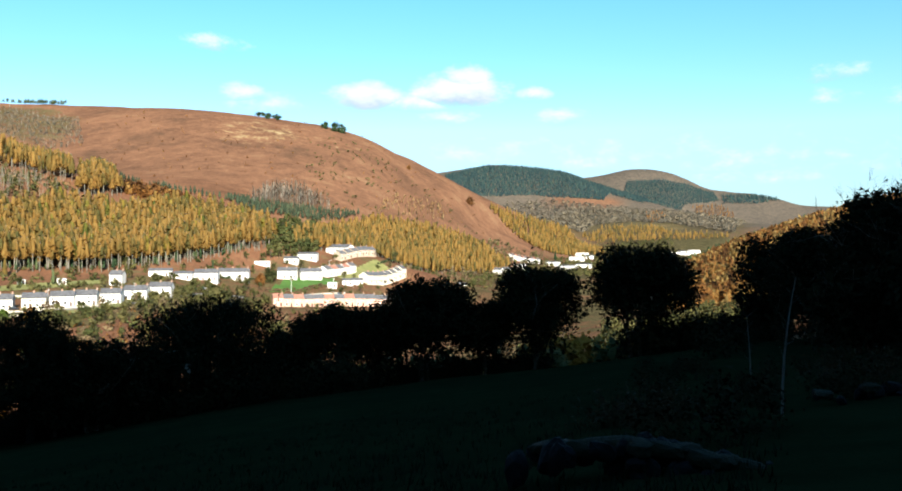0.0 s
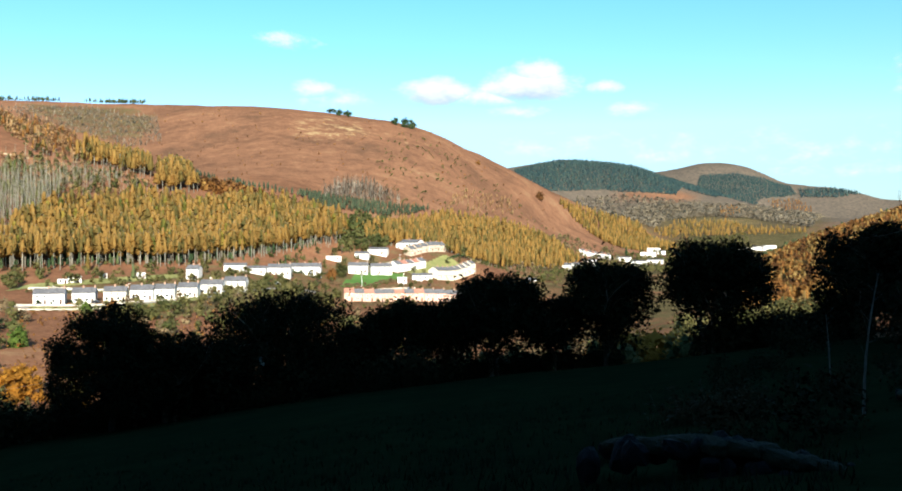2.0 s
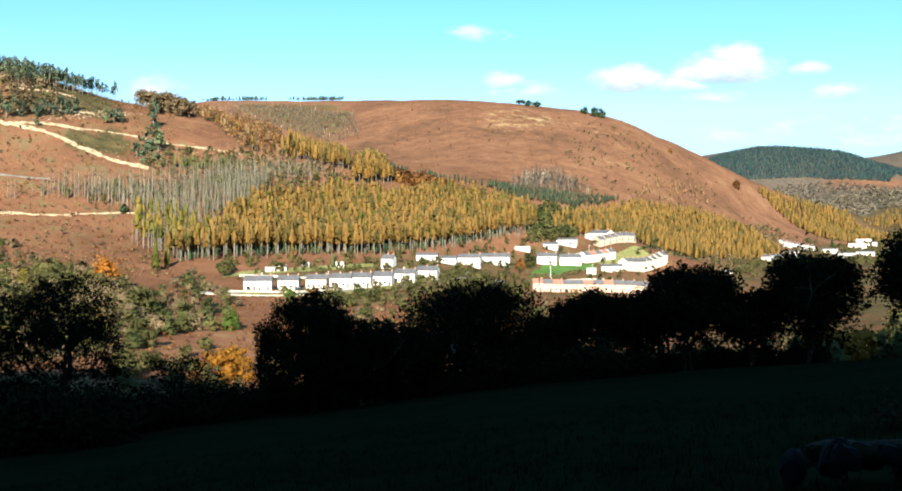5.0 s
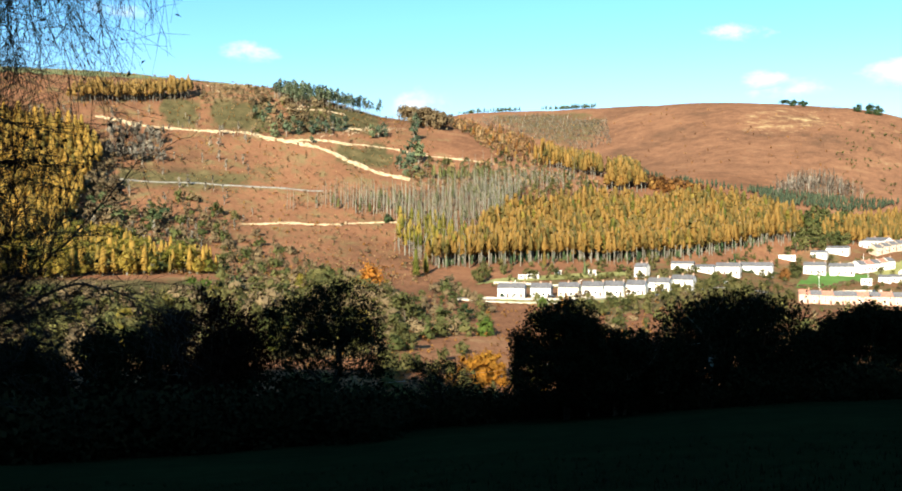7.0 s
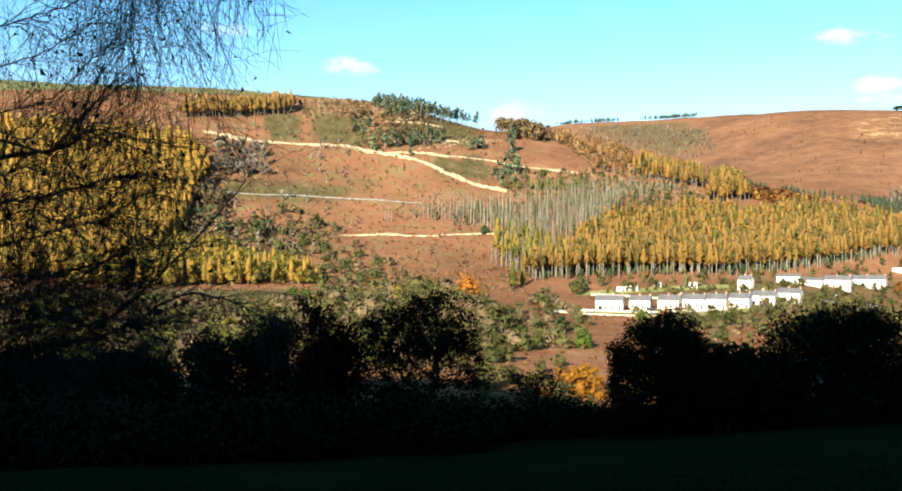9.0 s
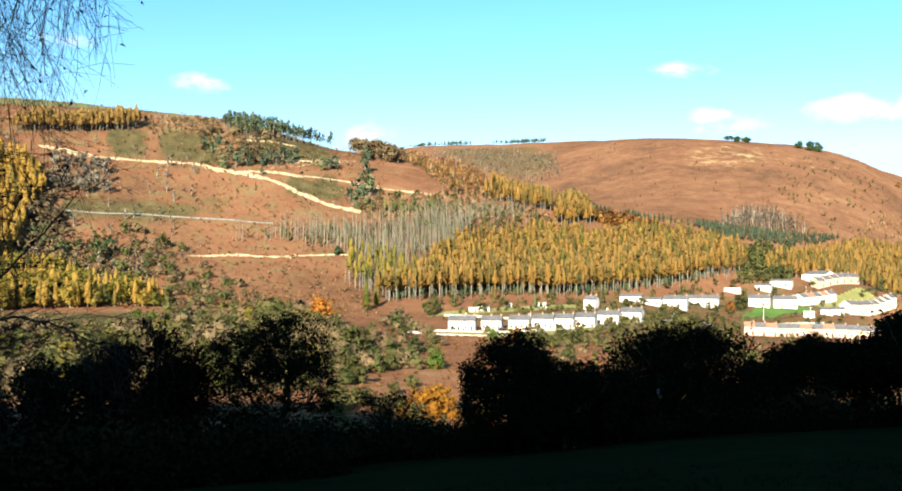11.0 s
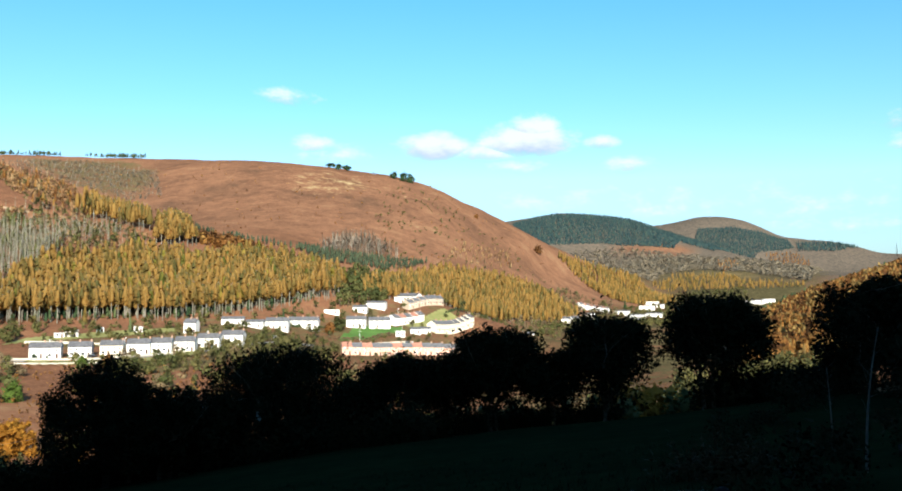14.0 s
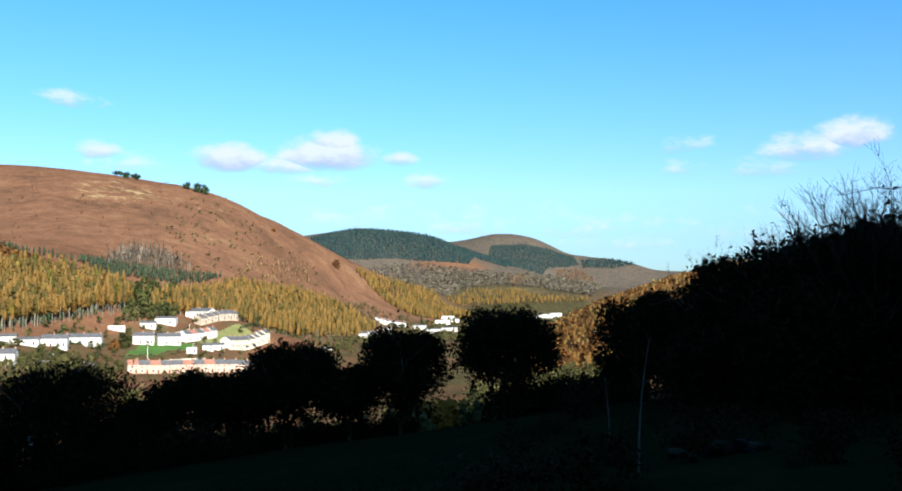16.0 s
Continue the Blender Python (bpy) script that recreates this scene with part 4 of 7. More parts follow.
wood("pine_row", "row of dark green pines on the skyline", "wood", scatter(PINE_ROW, 4.4, scatter_rng(13)), 15, PINES, [bark_pale, leaf_pine], 32)
wood("grey_bushes", "grey-brown leafless bushes on bracken", "scrub", scatter(GREY_BUSHES, 8.5, scatter_rng(14)), 6, BUSHES + BARE, [bark, leaf_brown], 33, 0.4)
wood("green_bushes", "dark green and olive bushes on bracken", "scrub", scatter(GREY_BUSHES, 17, scatter_rng(114)), 7, BUSHES + ROUND, [bark, leaf_moss], 133, 0.4)
wood("grey_strip", "strip of grey leafless trees", "wood", scatter(GREY_STRIP, 5, scatter_rng(15)), 12, POLES + BIRCH, [twig_grey, twig_grey], 34)
wood("riverside_trees", "olive trees along the stream", "wood", scatter(RIVERSIDE, 12, scatter_rng(16)), 7, FINE_ROUND + FINE_BUSH, [bark, leaf_olive], 35, 0.4)
wood("riverside_brown", "grey-brown leafless trees along the stream", "wood", scatter(RIVERSIDE, 14, scatter_rng(116)), 8, BARE + FINE_BUSH, [bark, leaf_brown], 135, 0.35)
wood("riverside_green", "green bushes along the stream", "wood", scatter(RIVERSIDE, 14, scatter_rng(117)), 6, FINE_ROUND + FINE_BUSH, [bark, leaf_moss], 136, 0.4)
wood("riverside_gold", "yellow autumn trees along the stream", "wood", scatter(RIVERSIDE, 22, scatter_rng(118)), 6, FINE_ROUND, [bark, leaf_gold], 137, 0.4)
wood("valley_scrub", "olive bushes on bracken below the houses", "scrub", scatter(SCRUB_MID, 11, scatter_rng(17), 0.8), 5, FINE_ROUND + FINE_BUSH, [bark, leaf_moss], 36, 0.4)
wood("valley_scrub_brown", "brown thorn bushes on bracken below the houses", "scrub", scatter(SCRUB_MID, 9, scatter_rng(119), 0.8), 4.5, BARE + FINE_BUSH, [bark, leaf_brown], 138, 0.4)
wood("bank_scrub", "olive and brown scrub on the bank below the houses", "scrub", scatter(SCRUB_FRONT, 7, scatter_rng(18), 0.8), 4.5, BARE + FINE_BUSH, [bark, leaf_olive], 37, 0.4)
wood("larch_wood_north", "golden larch plantation on the valley side", "wood", scatter(LARCH_RIGHT, 4.4, scatter_rng(19)), 13, MID_LARCH, YELLOW, 38)
wood("larch_scatter", "scattered muted larches and thorns on a bracken slope", "wood", scatter(LARCH_UP, 6.5, scatter_rng(20), 0.8), 6, MID_LARCH, [bark_pale, leaf_russet], 39, 0.35)
wood("larch_wood_far", "distant golden larch plantation down the valley", "wood", scatter(LARCH_FAR, 5.2, scatter_rng(21)), 12, FAR_LARCH, YELLOW, 40)
wood("birch_stand", "stand of pale leafless birches on the bracken hill", "wood", scatter(BIRCH_STAND, 4.2, scatter_rng(22)), 14, BIRCH_FINE, [twig_grey, twig_grey], 41)
wood("spruce_belt", "dark green spruce belt on the bracken hill", "wood", scatter(SPRUCE_BELT, 3.8, scatter_rng(23)), 6.5, MID_LARCH, [bark, leaf_spruce], 42)
wood("spruce_strip", "dark green spruces along the hill foot", "wood", scatter(SPRUCE_BELT_LEFT, 4, scatter_rng(24)), 6.5, MID_LARCH, [bark, leaf_spruce], 43)
wood("brown_belt", "brown leafless trees behind the larches", "wood", scatter(BROWN_BELT, 5.5, scatter_rng(25)), 8, BARE + BUSHES, [bark, leaf_rust], 44)
wood("dead_trees", "grey dead trees on cleared heath", "wood", scatter(DEAD_HEATH, 8, scatter_rng(26), 0.8), 6.5, BIRCH_FINE, [twig_pale, twig_grey], 45, 0.4)
wood("heath_brush", "low grey-brown brush on cleared heath", "scrub", scatter(DEAD_HEATH, 6, scatter_rng(27), 0.9), 3, FAR_ROUND, [bark, leaf_far], 245, 0.5)
HILL_LINE = [(-795, 1318), (-746, 1319), (-696, 1324), (-655, 1343), (-619, 1373), (-590, 1382)]


def beside(line, count, seed, wide):
    """Places strewn unevenly along a line of the plan, in clumps."""
    rng = np.random.default_rng(seed)
    p = np.array(line, float)
    u = np.concatenate([np.clip(rng.normal(c, 0.04, count // 6), 0, 1) for c in rng.uniform(0, 1, 6)]) * (len(p) - 1)
    k = np.minimum(u.astype(int), len(p) - 2)
    q = p[k] + (p[k + 1] - p[k]) * (u - k)[:, None] + rng.normal(0, wide, (len(u), 2))
    return q[:, 0], q[:, 1]


wood("skyline_conifers", "small dark conifers on the hill skyline", "wood", beside(HILL_LINE, 150, 27, 6), 6.5, MID_LARCH, [bark, leaf_green], 46, 0.4)
wood("skyline_scrub", "low dark scrub along the hill skyline", "scrub", beside(HILL_LINE, 120, 28, 8), 4, FAR_ROUND, [bark, leaf_green], 246, 0.4)
wood("crest_scrub", "low dark trees along the crest of the bracken hill", "wood", beside([(-284, 1344), (-270, 1360), (-249, 1363), (-232, 1362)], 30, 29, 3), 5.5, FAR_ROUND, [bark, leaf_green], 247, 0.4)
wood("valley_trees", "olive and grey trees on the valley floor", "wood", scatter(VALLEY_TREES, 12.5, scatter_rng(28), 0.9), 6, MID_ROUND, [bark, leaf_olive], 47, 0.35)

# the far valley and its hills
FAR_PINES_A = [(-17, 2834), (81, 2873), (172, 2875), (281, 2874), (370, 2863), (470, 2900), (491, 2785), (435, 2608), (334, 2586), (237, 2596), (137, 2561), (40, 2560), (-10, 2600)]
FAR_PINES_B = [(430, 2784), (520, 3100), (752, 3914), (1006, 3944), (1126, 3931), (1116, 3798), (938, 3679), (571, 2710), (481, 2727)]
FAR_PINES_C = [(1147, 3876), (1317, 3911), (1393, 3865), (1260, 3743), (1123, 3757)]
FAR_GREY = [(120, 1650), (150, 2300), (315, 2446), (499, 2516), (700, 2500), (1107, 3400), (604, 1942), (561, 2320), (350, 2273), (250, 1800)]
FAR_ORANGE = [(252, 1781), (367, 2207), (492, 2204), (493, 1988), (593, 1946), (562, 1845), (344, 1795), (258, 1747)]
FAR_ORANGE_B = [(519, 2464), (587, 2559), (570, 2417), (494, 2279)]
FAR_ORANGE_C = [(972, 3679), (1099, 3755), (1123, 3608), (799, 2699)]
wood("far_plantation", "distant dark green conifer plantation on a hill", "wood", scatter(FAR_PINES_A, 5.5, scatter_rng(51)), 9, CONES, [bark, leaf_haze], 71)
# packed close and dark, these conifers take the place of a cloud's shadow
wood("far_plantation_high", "distant dark green conifers that stand in for a cloud's shadow on the second hill", "wood", scatter(FAR_PINES_B, 6.5, scatter_rng(52)), 10, CONES, [bark, leaf_haze], 72)
wood("far_plantation_ridge", "distant dark conifers along a ridge", "wood", scatter(FAR_PINES_C, 12, scatter_rng(53)), 16, CONES, [bark, leaf_haze], 73)
wood("far_grey_woods", "distant grey-brown leafless woods up the valley", "wood", scatter(FAR_GREY, 8.5, scatter_rng(54)), 8, FAR_ROUND, [bark, leaf_far], 74, 0.4)
wood("far_grey_slope", "distant grey-brown leafless woods below the plantation", "wood", scatter([(60, 2250), (90, 2480), (270, 2560), (420, 2520), (560, 2560), (760, 2700), (700, 2500), (560, 2330), (300, 2240)], 9, scatter_rng(58), 0.85), 8, FAR_ROUND, [bark, leaf_far], 78, 0.4)
wood("far_larches", "distant orange larches on the valley floor", "wood", scatter(FAR_ORANGE, 15, scatter_rng(55)), 11, FAR_LARCH, [bark, leaf_larch], 75)
wood("far_larches_slope", "distant patch of orange larches", "wood", scatter(FAR_ORANGE_B, 11, scatter_rng(56)), 11, FAR_LARCH, [bark, leaf_rust], 76)
wood("far_larches_hill", "distant orange larches below the second hill", "wood", scatter(FAR_ORANGE_C, 15, scatter_rng(57)), 12, FAR_LARCH, [bark, leaf_rust], 77)


def strewn(seed, count, bear, dist):
    rng = np.random.default_rng(seed)
    a, d = np.radians(rng.uniform(*bear, count)), rng.uniform(*dist, count)
    return -d * np.sin(a), d * np.cos(a)


# the wooded spur on the near side
wood("spur_larches", "orange-brown larches on the wooded spur", "wood", strewn(61, 2200, (-27, -13.6), (340, 610)), 7, MID_LARCH + MID_ROUND, [bark, leaf_rust], 81)
wood("spur_gold", "golden larches among brown ones on the spur", "wood", strewn(62, 900, (-27, -13.4), (330, 600)), 7, MID_ROUND + MID_LARCH, [bark, leaf_ochre], 82)
wood("spur_conifers", "dark green conifers along the spur's back", "wood", strewn(63, 1300, (-30, -14.0), (580, 700)), 9, MID_LARCH, [bark, leaf_green], 83)
wood("dingle_trees", "olive and grey trees in the dingle below the spur", "wood", strewn(64, 200, (-20, -9), (190, 340)), 7.5, FINE_ROUND + BARE, [bark, leaf_olive], 84, 0.35)
wood("dingle_gold", "yellow autumn bushes just beyond the hedgerow", "scrub", strewn(65, 40, (-13, 4), (150, 240)), 4, FINE_ROUND + FINE_BUSH, [bark, leaf_gold], 85, 0.4)
wood("dingle_olive", "olive thicket just beyond the hedgerow", "scrub", strewn(66, 120, (-14, 26), (150, 330)), 3.6, FINE_ROUND + BARE, [bark, leaf_moss], 86, 0.4)
wood("dingle_brown", "brown thicket just beyond the hedgerow", "scrub", strewn(166, 120, (-14, 26), (150, 330)), 3.6, BARE + FINE_BUSH, [bark, leaf_brown], 186, 0.4)
wood("stream_orange", "orange autumn trees beside the stream", "scrub", strewn(67, 13, (28.7, 31.6), (232, 252)), 6.5, FINE_ROUND, [bark, leaf_amber], 87, 0.3)

wood("gap_gold", "golden bushes seen beneath the hedgerow trees", "scrub", strewn(170, 30, (-11.5, -5.5), (118, 150)), 5.0, FINE_BUSH, [bark, leaf_amber], 190, 0.35)
wood("gap_straw", "yellow-olive bushes seen beneath the hedgerow trees", "scrub", strewn(171, 80, (-10, 14), (112, 150)), 3.4, FINE_BUSH, [bark, leaf_olive], 191, 0.4)
wood("gap_bushes", "brown and olive bushes in the dip beside the oak", "scrub", strewn(168, 36, (28.5, 36), (118, 190)), 4.2, FINE_BUSH + BARE, [bark, leaf_brown], 188, 0.4)
wood("dingle_scrub", "olive thorn bushes in the hollow beyond the hedgerow", "scrub", strewn(172, 60, (27, 42), (135, 235)), 3.0, FINE_BUSH + BARE, [bark, leaf_olive], 192, 0.45)
wood("dingle_scrub_brown", "brown thorn bushes in the hollow beyond the hedgerow", "scrub", strewn(173, 60, (27, 42), (135, 235)), 2.8, BARE + FINE_BUSH, [bark, leaf_brown], 193, 0.45)
wood("gap_green", "olive bushes in the dip beside the oak", "scrub", strewn(169, 22, (28.5, 36), (130, 200)), 4.2, FINE_BUSH, [bark, leaf_moss], 189, 0.4)

wood("hollow_bushes", "olive and straw bushes on the far side of the hollow", "scrub", strewn(401, 50, (24, 37), (185, 290)), 4.5, FINE_BUSH + FINE_ROUND, [bark, leaf_olive], 401, 0.4)
wood("hollow_gold", "golden-brown bushes on the far side of the hollow", "scrub", strewn(402, 18, (26, 33), (150, 230)), 4.5, FINE_ROUND, [bark, leaf_amber], 402, 0.4)

# scrub and dead stems strewn over the open hillsides
wood("hillside_rust", "low rust-brown scrub over the felled hillside", "scrub", strewn(91, 1700, (33, 60), (470, 950)), 1.7, FAR_ROUND, [bark, leaf_rust], 91, 0.6)
wood("hillside_brown", "dark brown heather and dead scrub over the felled hillside", "scrub", strewn(191, 1100, (33, 60), (470, 900)), 2.0, FAR_ROUND, [bark, leaf_brown], 291, 0.6)
wood("hillside_olive", "low olive gorse over the felled hillside", "scrub", strewn(92, 800, (33, 60), (470, 950)), 1.3, FAR_ROUND, [bark, leaf_olive], 92, 0.6)
wood("snags", "pale dead stems left standing on the felled hillside", "wood", strewn(94, 140, (44, 57), (560, 800)), 7.0, BIRCH, [twig_pale, twig_grey], 94, 0.45)
FELLED_TOP = [(-586, 604), (-563, 692), (-494, 607), (-536, 552)]
CREST_ROUGH = [(-646, 594), (-597, 676), (-559, 632), (-610, 561)]
FELLED_EDGE = [(-601, 460), (-581, 499), (-534, 459), (-554, 424)]
wood("felled_top_shrubs", "grey-brown shrubs below the hilltop pines", "scrub", scatter(FELLED_TOP, 8, scatter_rng(301), 0.8), 7, BUSHES + BARE, [bark, leaf_brown], 301, 0.5)
wood("felled_top_gorse", "dark green gorse below the hilltop pines", "scrub", scatter(FELLED_TOP, 8, scatter_rng(302), 0.8), 3.5, FAR_ROUND, [bark, leaf_moss], 302, 0.5)
wood("crest_shrubs", "grey-brown dead shrubs on the rough hilltop", "scrub", scatter(CREST_ROUGH, 7, scatter_rng(303), 0.8), 4, BUSHES + FAR_ROUND, [bark, leaf_brown], 303, 0.5)
wood("felled_edge_stems", "grey bare saplings beside the larches", "scrub", scatter(FELLED_EDGE, 5.5, scatter_rng(304), 0.8), 12, POLES + BIRCH + BARE, [twig_grey, twig_grey], 304, 0.4)
wood("ledge_rocks", "pale broken rock ledges on the hillside", "rock", scatter(LEDGE_A, 1.9, scatter_rng(141), 0.8), 1.5, ROCKS, [rubble], 241, 0.4)
wood("ledge_rocks", "pale broken rock ledges below the pines", "rock", scatter(LEDGE_B, 2.2, scatter_rng(142), 0.6), 1.3, ROCKS, [rubble], 242, 0.4)
wood("crest_rocks", "pale rocks and dry tussocks near the hilltop", "rock", scatter(LEDGE_D, 5, scatter_rng(144), 0.6), 1.2, ROCKS, [rubble], 244, 0.5)
wood("crest_grass_tufts", "low scrub between the hilltop rocks", "scrub", scatter(LEDGE_D, 7, scatter_rng(145), 0.8), 2.2, FAR_ROUND, [bark, leaf_brown], 245, 0.5)
wood("bracken_brush", "low brown brush and brash over the felled hillside", "scrub", strewn(146, 3600, (33, 60), (470, 950)), 1.2, FAR_ROUND, [bark, leaf_russet], 246, 0.6)
wood("hill_thorns", "small dark thorn bushes on the bracken hill", "scrub", strewn(95, 420, (-3, 26), (860, 1380)), 2.0, FAR_ROUND, [bark, leaf_rust], 95, 0.6)
wood("hill_foot_scrub", "olive scrub along the foot of the bracken hill", "scrub", strewn(96, 420, (-5, 9), (840, 1250)), 3.2, FAR_ROUND, [bark, leaf_olive], 96, 0.5)
wood("garden_shrubs", "olive and brown shrubs in the gardens between the houses", "scrub", strewn(97, 240, (6, 29), (500, 690)), 2.6, BUSHES, [bark, leaf_olive], 97, 0.5)
wood("slope_bracken", "tall dead bracken and briars on the bank below the houses", "scrub", strewn(98, 1300, (12, 42), (230, 440)), 1.3, FAR_ROUND, [bark, leaf_rust], 98, 0.5)
wood("bank_trees", "olive trees and thickets on the bank below the village", "wood", strewn(99, 95, (5, 27), (340, 440)), 3.8, ROUND + BUSHES + BARE, [bark, leaf_olive], 99, 0.45)
wood("bank_green", "green trees and thickets on the bank below the village", "wood", strewn(199, 70, (5, 27), (340, 440)), 3.8, ROUND + BUSHES, [bark, leaf_moss], 199, 0.45)
wood("bank_brown", "brown leafless thickets on the bank below the village", "wood", strewn(100, 130, (3, 24), (330, 470)), 3.6, BARE + BUSHES, [bark, leaf_brown], 100, 0.45)
wood("village_trees", "olive and green trees among the houses", "wood", strewn(101, 60, (3, 20), (570, 760)), 6, ROUND, [bark, leaf_olive], 101, 0.4)
wood("village_edge_trees", "olive and brown trees beyond the long terrace", "wood", scatter([(-40, 726), (-20, 742), (30, 900), (44, 1040), (0, 930), (-43, 790)], 8, scatter_rng(219), 0.85), 5, ROUND + BARE, [bark, leaf_moss], 239, 0.4)
wood("village_edge_brown", "grey-brown leafless trees beyond the long terrace", "wood", scatter([(-40, 726), (-20, 742), (30, 900), (44, 1040), (0, 930), (-43, 790)], 10, scatter_rng(220), 0.85), 5, BARE + BUSHES, [bark, leaf_brown], 240, 0.4)
wood("upper_garden_trees", "small trees on the slope behind the houses", "wood", strewn(102, 60, (13, 30), (505, 560)), 4.5, ROUND + BUSHES, [bark, leaf_olive], 102, 0.4)


# ---- hedgerow at the lower edge of the field ----
def part(name, verts, faces, mats, parent, label="", smooth=False, face_mats=None):
    ob = link_mesh(name, verts, faces, mats, smooth, parent, face_mats)
    return tagged(ob, label) if label else ob


def unit(v):
    return v / (np.linalg.norm(v) + 1e-9)


def bend(a, direction, length, rng, steps=4, lift=0.0, wander=0.18):
    """A crooked branch that starts at a."""
    pts, d = [np.array(a, float)], unit(np.array(direction, float))
    for _ in range(steps):
        d = unit(d + rng.normal(0, wander, 3) + np.array((0, 0, lift)))
        pts.append(pts[-1] + d * length / steps)
    return np.array(pts)


def grow_tree(x, y, h, w, seed, kind, name="tree", label=""):
    """A hedgerow tree: trunk and limbs in one mesh, the leaves in another, kept within an uneven crown."""
    rng = np.random.default_rng(seed)
    root = new(name)
    z0 = float(ground(x, y)[0])
    root.location = (x, y, z0 - 0.1)
    stem, crown, spray = Mesh(), Mesh(), Mesh()
    clear = {"thin": 0.28, "bare": 0.30, "spiky": 0.06, "copper": 0.05, "dense": 0.10, "oakdense": 0.18}[kind]
    low = {"bare": 0.30, "thin": 0.30, "oakdense": 0.15, "dense": 0.12 if abs(x) < 12 else 0.0}.get(kind, 0.0)
    stems = {"oakdense": 3, "dense": 3, "copper": 2}.get(kind, 1)
    limbs = {"thin": 14, "bare": 20, "spiky": 26, "copper": 24, "dense": 22, "oakdense": 24}[kind]
    cover = {"thin": 30, "bare": 0, "spiky": 190, "copper": 190, "dense": 130, "oakdense": 130}[kind]
    size = {"spiky": 0.13, "thin": 0.11, "copper": 0.13}.get(kind, 0.17)
    leaves = int(cover * w * h * (1 - low))
    up = {"spiky": 0.40, "copper": 0.45, "bare": 0.25}.get(kind, 0.10)
    mid, half = np.array((0, 0, h * (1 + low) / 2)), np.array((w / 2, w / 2, h * (1 - low) / 2))
    ph = rng.uniform(0, 6.28, 6)

    def hold(p):
        """Draws what strays outside the crown back to its uneven rim."""
        q = (p - mid) / half
        turn, tip = np.arctan2(q[:, 1], q[:, 0]), q[:, 2]
        rim = 0.90 + 0.10 * np.sin(2 * turn + ph[0] + 3 * tip) + 0.11 * np.sin(5 * turn + ph[1]) * np.cos(5 * tip + ph[2]) + 0.08 * np.sin(9 * turn + ph[3]) * np.cos(8 * tip + ph[4])
        r = (np.abs(q) ** 2.0).sum(1) ** 0.5 + 1e-6
        back = np.where(r > rim, rim * (1 - 0.30 * rng.random(len(p))) + 0.24 * rng.random(len(p)) ** 4, r)
        return mid + q / r[:, None] * back[:, None] * half

    bases = []
    for s in range(stems):
        off = rng.normal(0, 0.05 * w, 2) * (stems > 1)
        r0 = (0.013 if kind == 'bare' else 0.026) * h / math.sqrt(stems)
        p = bend((off[0], off[1], -0.2), (off[0] * 0.15, off[1] * 0.15, 1), h * (clear + 0.14) + 0.2, rng, 4, 0.1, 0.07)
        stem.add(*tube(p, np.linspace(r0 * 1.25, r0 * 0.8, 5), 7))
        bases.append((p, r0))
    tips, lobes = [], []
    for k in range(limbs):
        p, r0 = bases[k % stems]
        u = rng.uniform(0.6, 1.0)
        a = p[0] + (p[-1] - p[0]) * u
        ang = 2 * math.pi * (k + rng.uniform(-0.3, 0.3)) * 0.382
        rise = rng.uniform(-0.9 if low == 0 else -0.25, 1.4) if k else 1.6
        d = unit(np.array((math.cos(ang), math.sin(ang), rise)))
        reach = 1 / math.sqrt(((d / half) ** 2).sum())
        lobe = w * rng.uniform(0.11, 0.21) * {"thin": 0.7, "bare": 0.0}.get(kind, 1.0)
        goal = mid + d * max(reach * rng.uniform(0.9, 1.08) - lobe * 0.9, 0.2)
        lobes.append((goal, lobe))
        if kind == "thin":
            goal = mid + d * reach * rng.uniform(0.55, 0.9) * (0.8 if k == 0 else 1.0)
        ln = np.linalg.norm(goal - a)
        b = bend(a, goal - a, ln, rng, 6, up * 0.3, 0.13)
        stem.add(*tube(b, np.linspace(r0 * 0.55, r0 * 0.12, 7), 5))
        for j in range(9):
            c = b[rng.integers(2, 7)]
            d2 = unit((b[-1] - b[0]) / ln + rng.normal(0, 0.7, 3) + np.array((0, 0, up)))
            q = bend(c, d2, ln * rng.uniform(0.2, 0.38), rng, 3, up * 0.4, 0.22)
            stem.add(*tube(q, np.linspace(r0 * 0.17, r0 * 0.06, 4), 4))
            for i in range(15 if kind == 'bare' else 4):
                e = q[rng.integers(1, 4)]
                d3 = unit(unit(q[-1] - q[0]) + rng.normal(0, 0.5, 3) + np.array((0, 0, up * 1.5)))
                t = bend(e, d3, ln * rng.uniform(0.08, 0.18), rng, 2, up * 0.5, 0.25)
                (spray if kind == "bare" else stem).add(*tube(t, (r0 * 0.05, r0 * 0.035, 0.006), 3))
                tips.append(t)
    v, f, _ = stem.arrays()
    v[:, 2] = np.minimum(v[:, 2], h * 1.02)
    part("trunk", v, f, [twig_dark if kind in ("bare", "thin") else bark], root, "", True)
    if kind == "bare":
        v, f, _ = spray.arrays()
        part("twig_spray", v, f, [twig_dark], root, "fine leafless twigs")
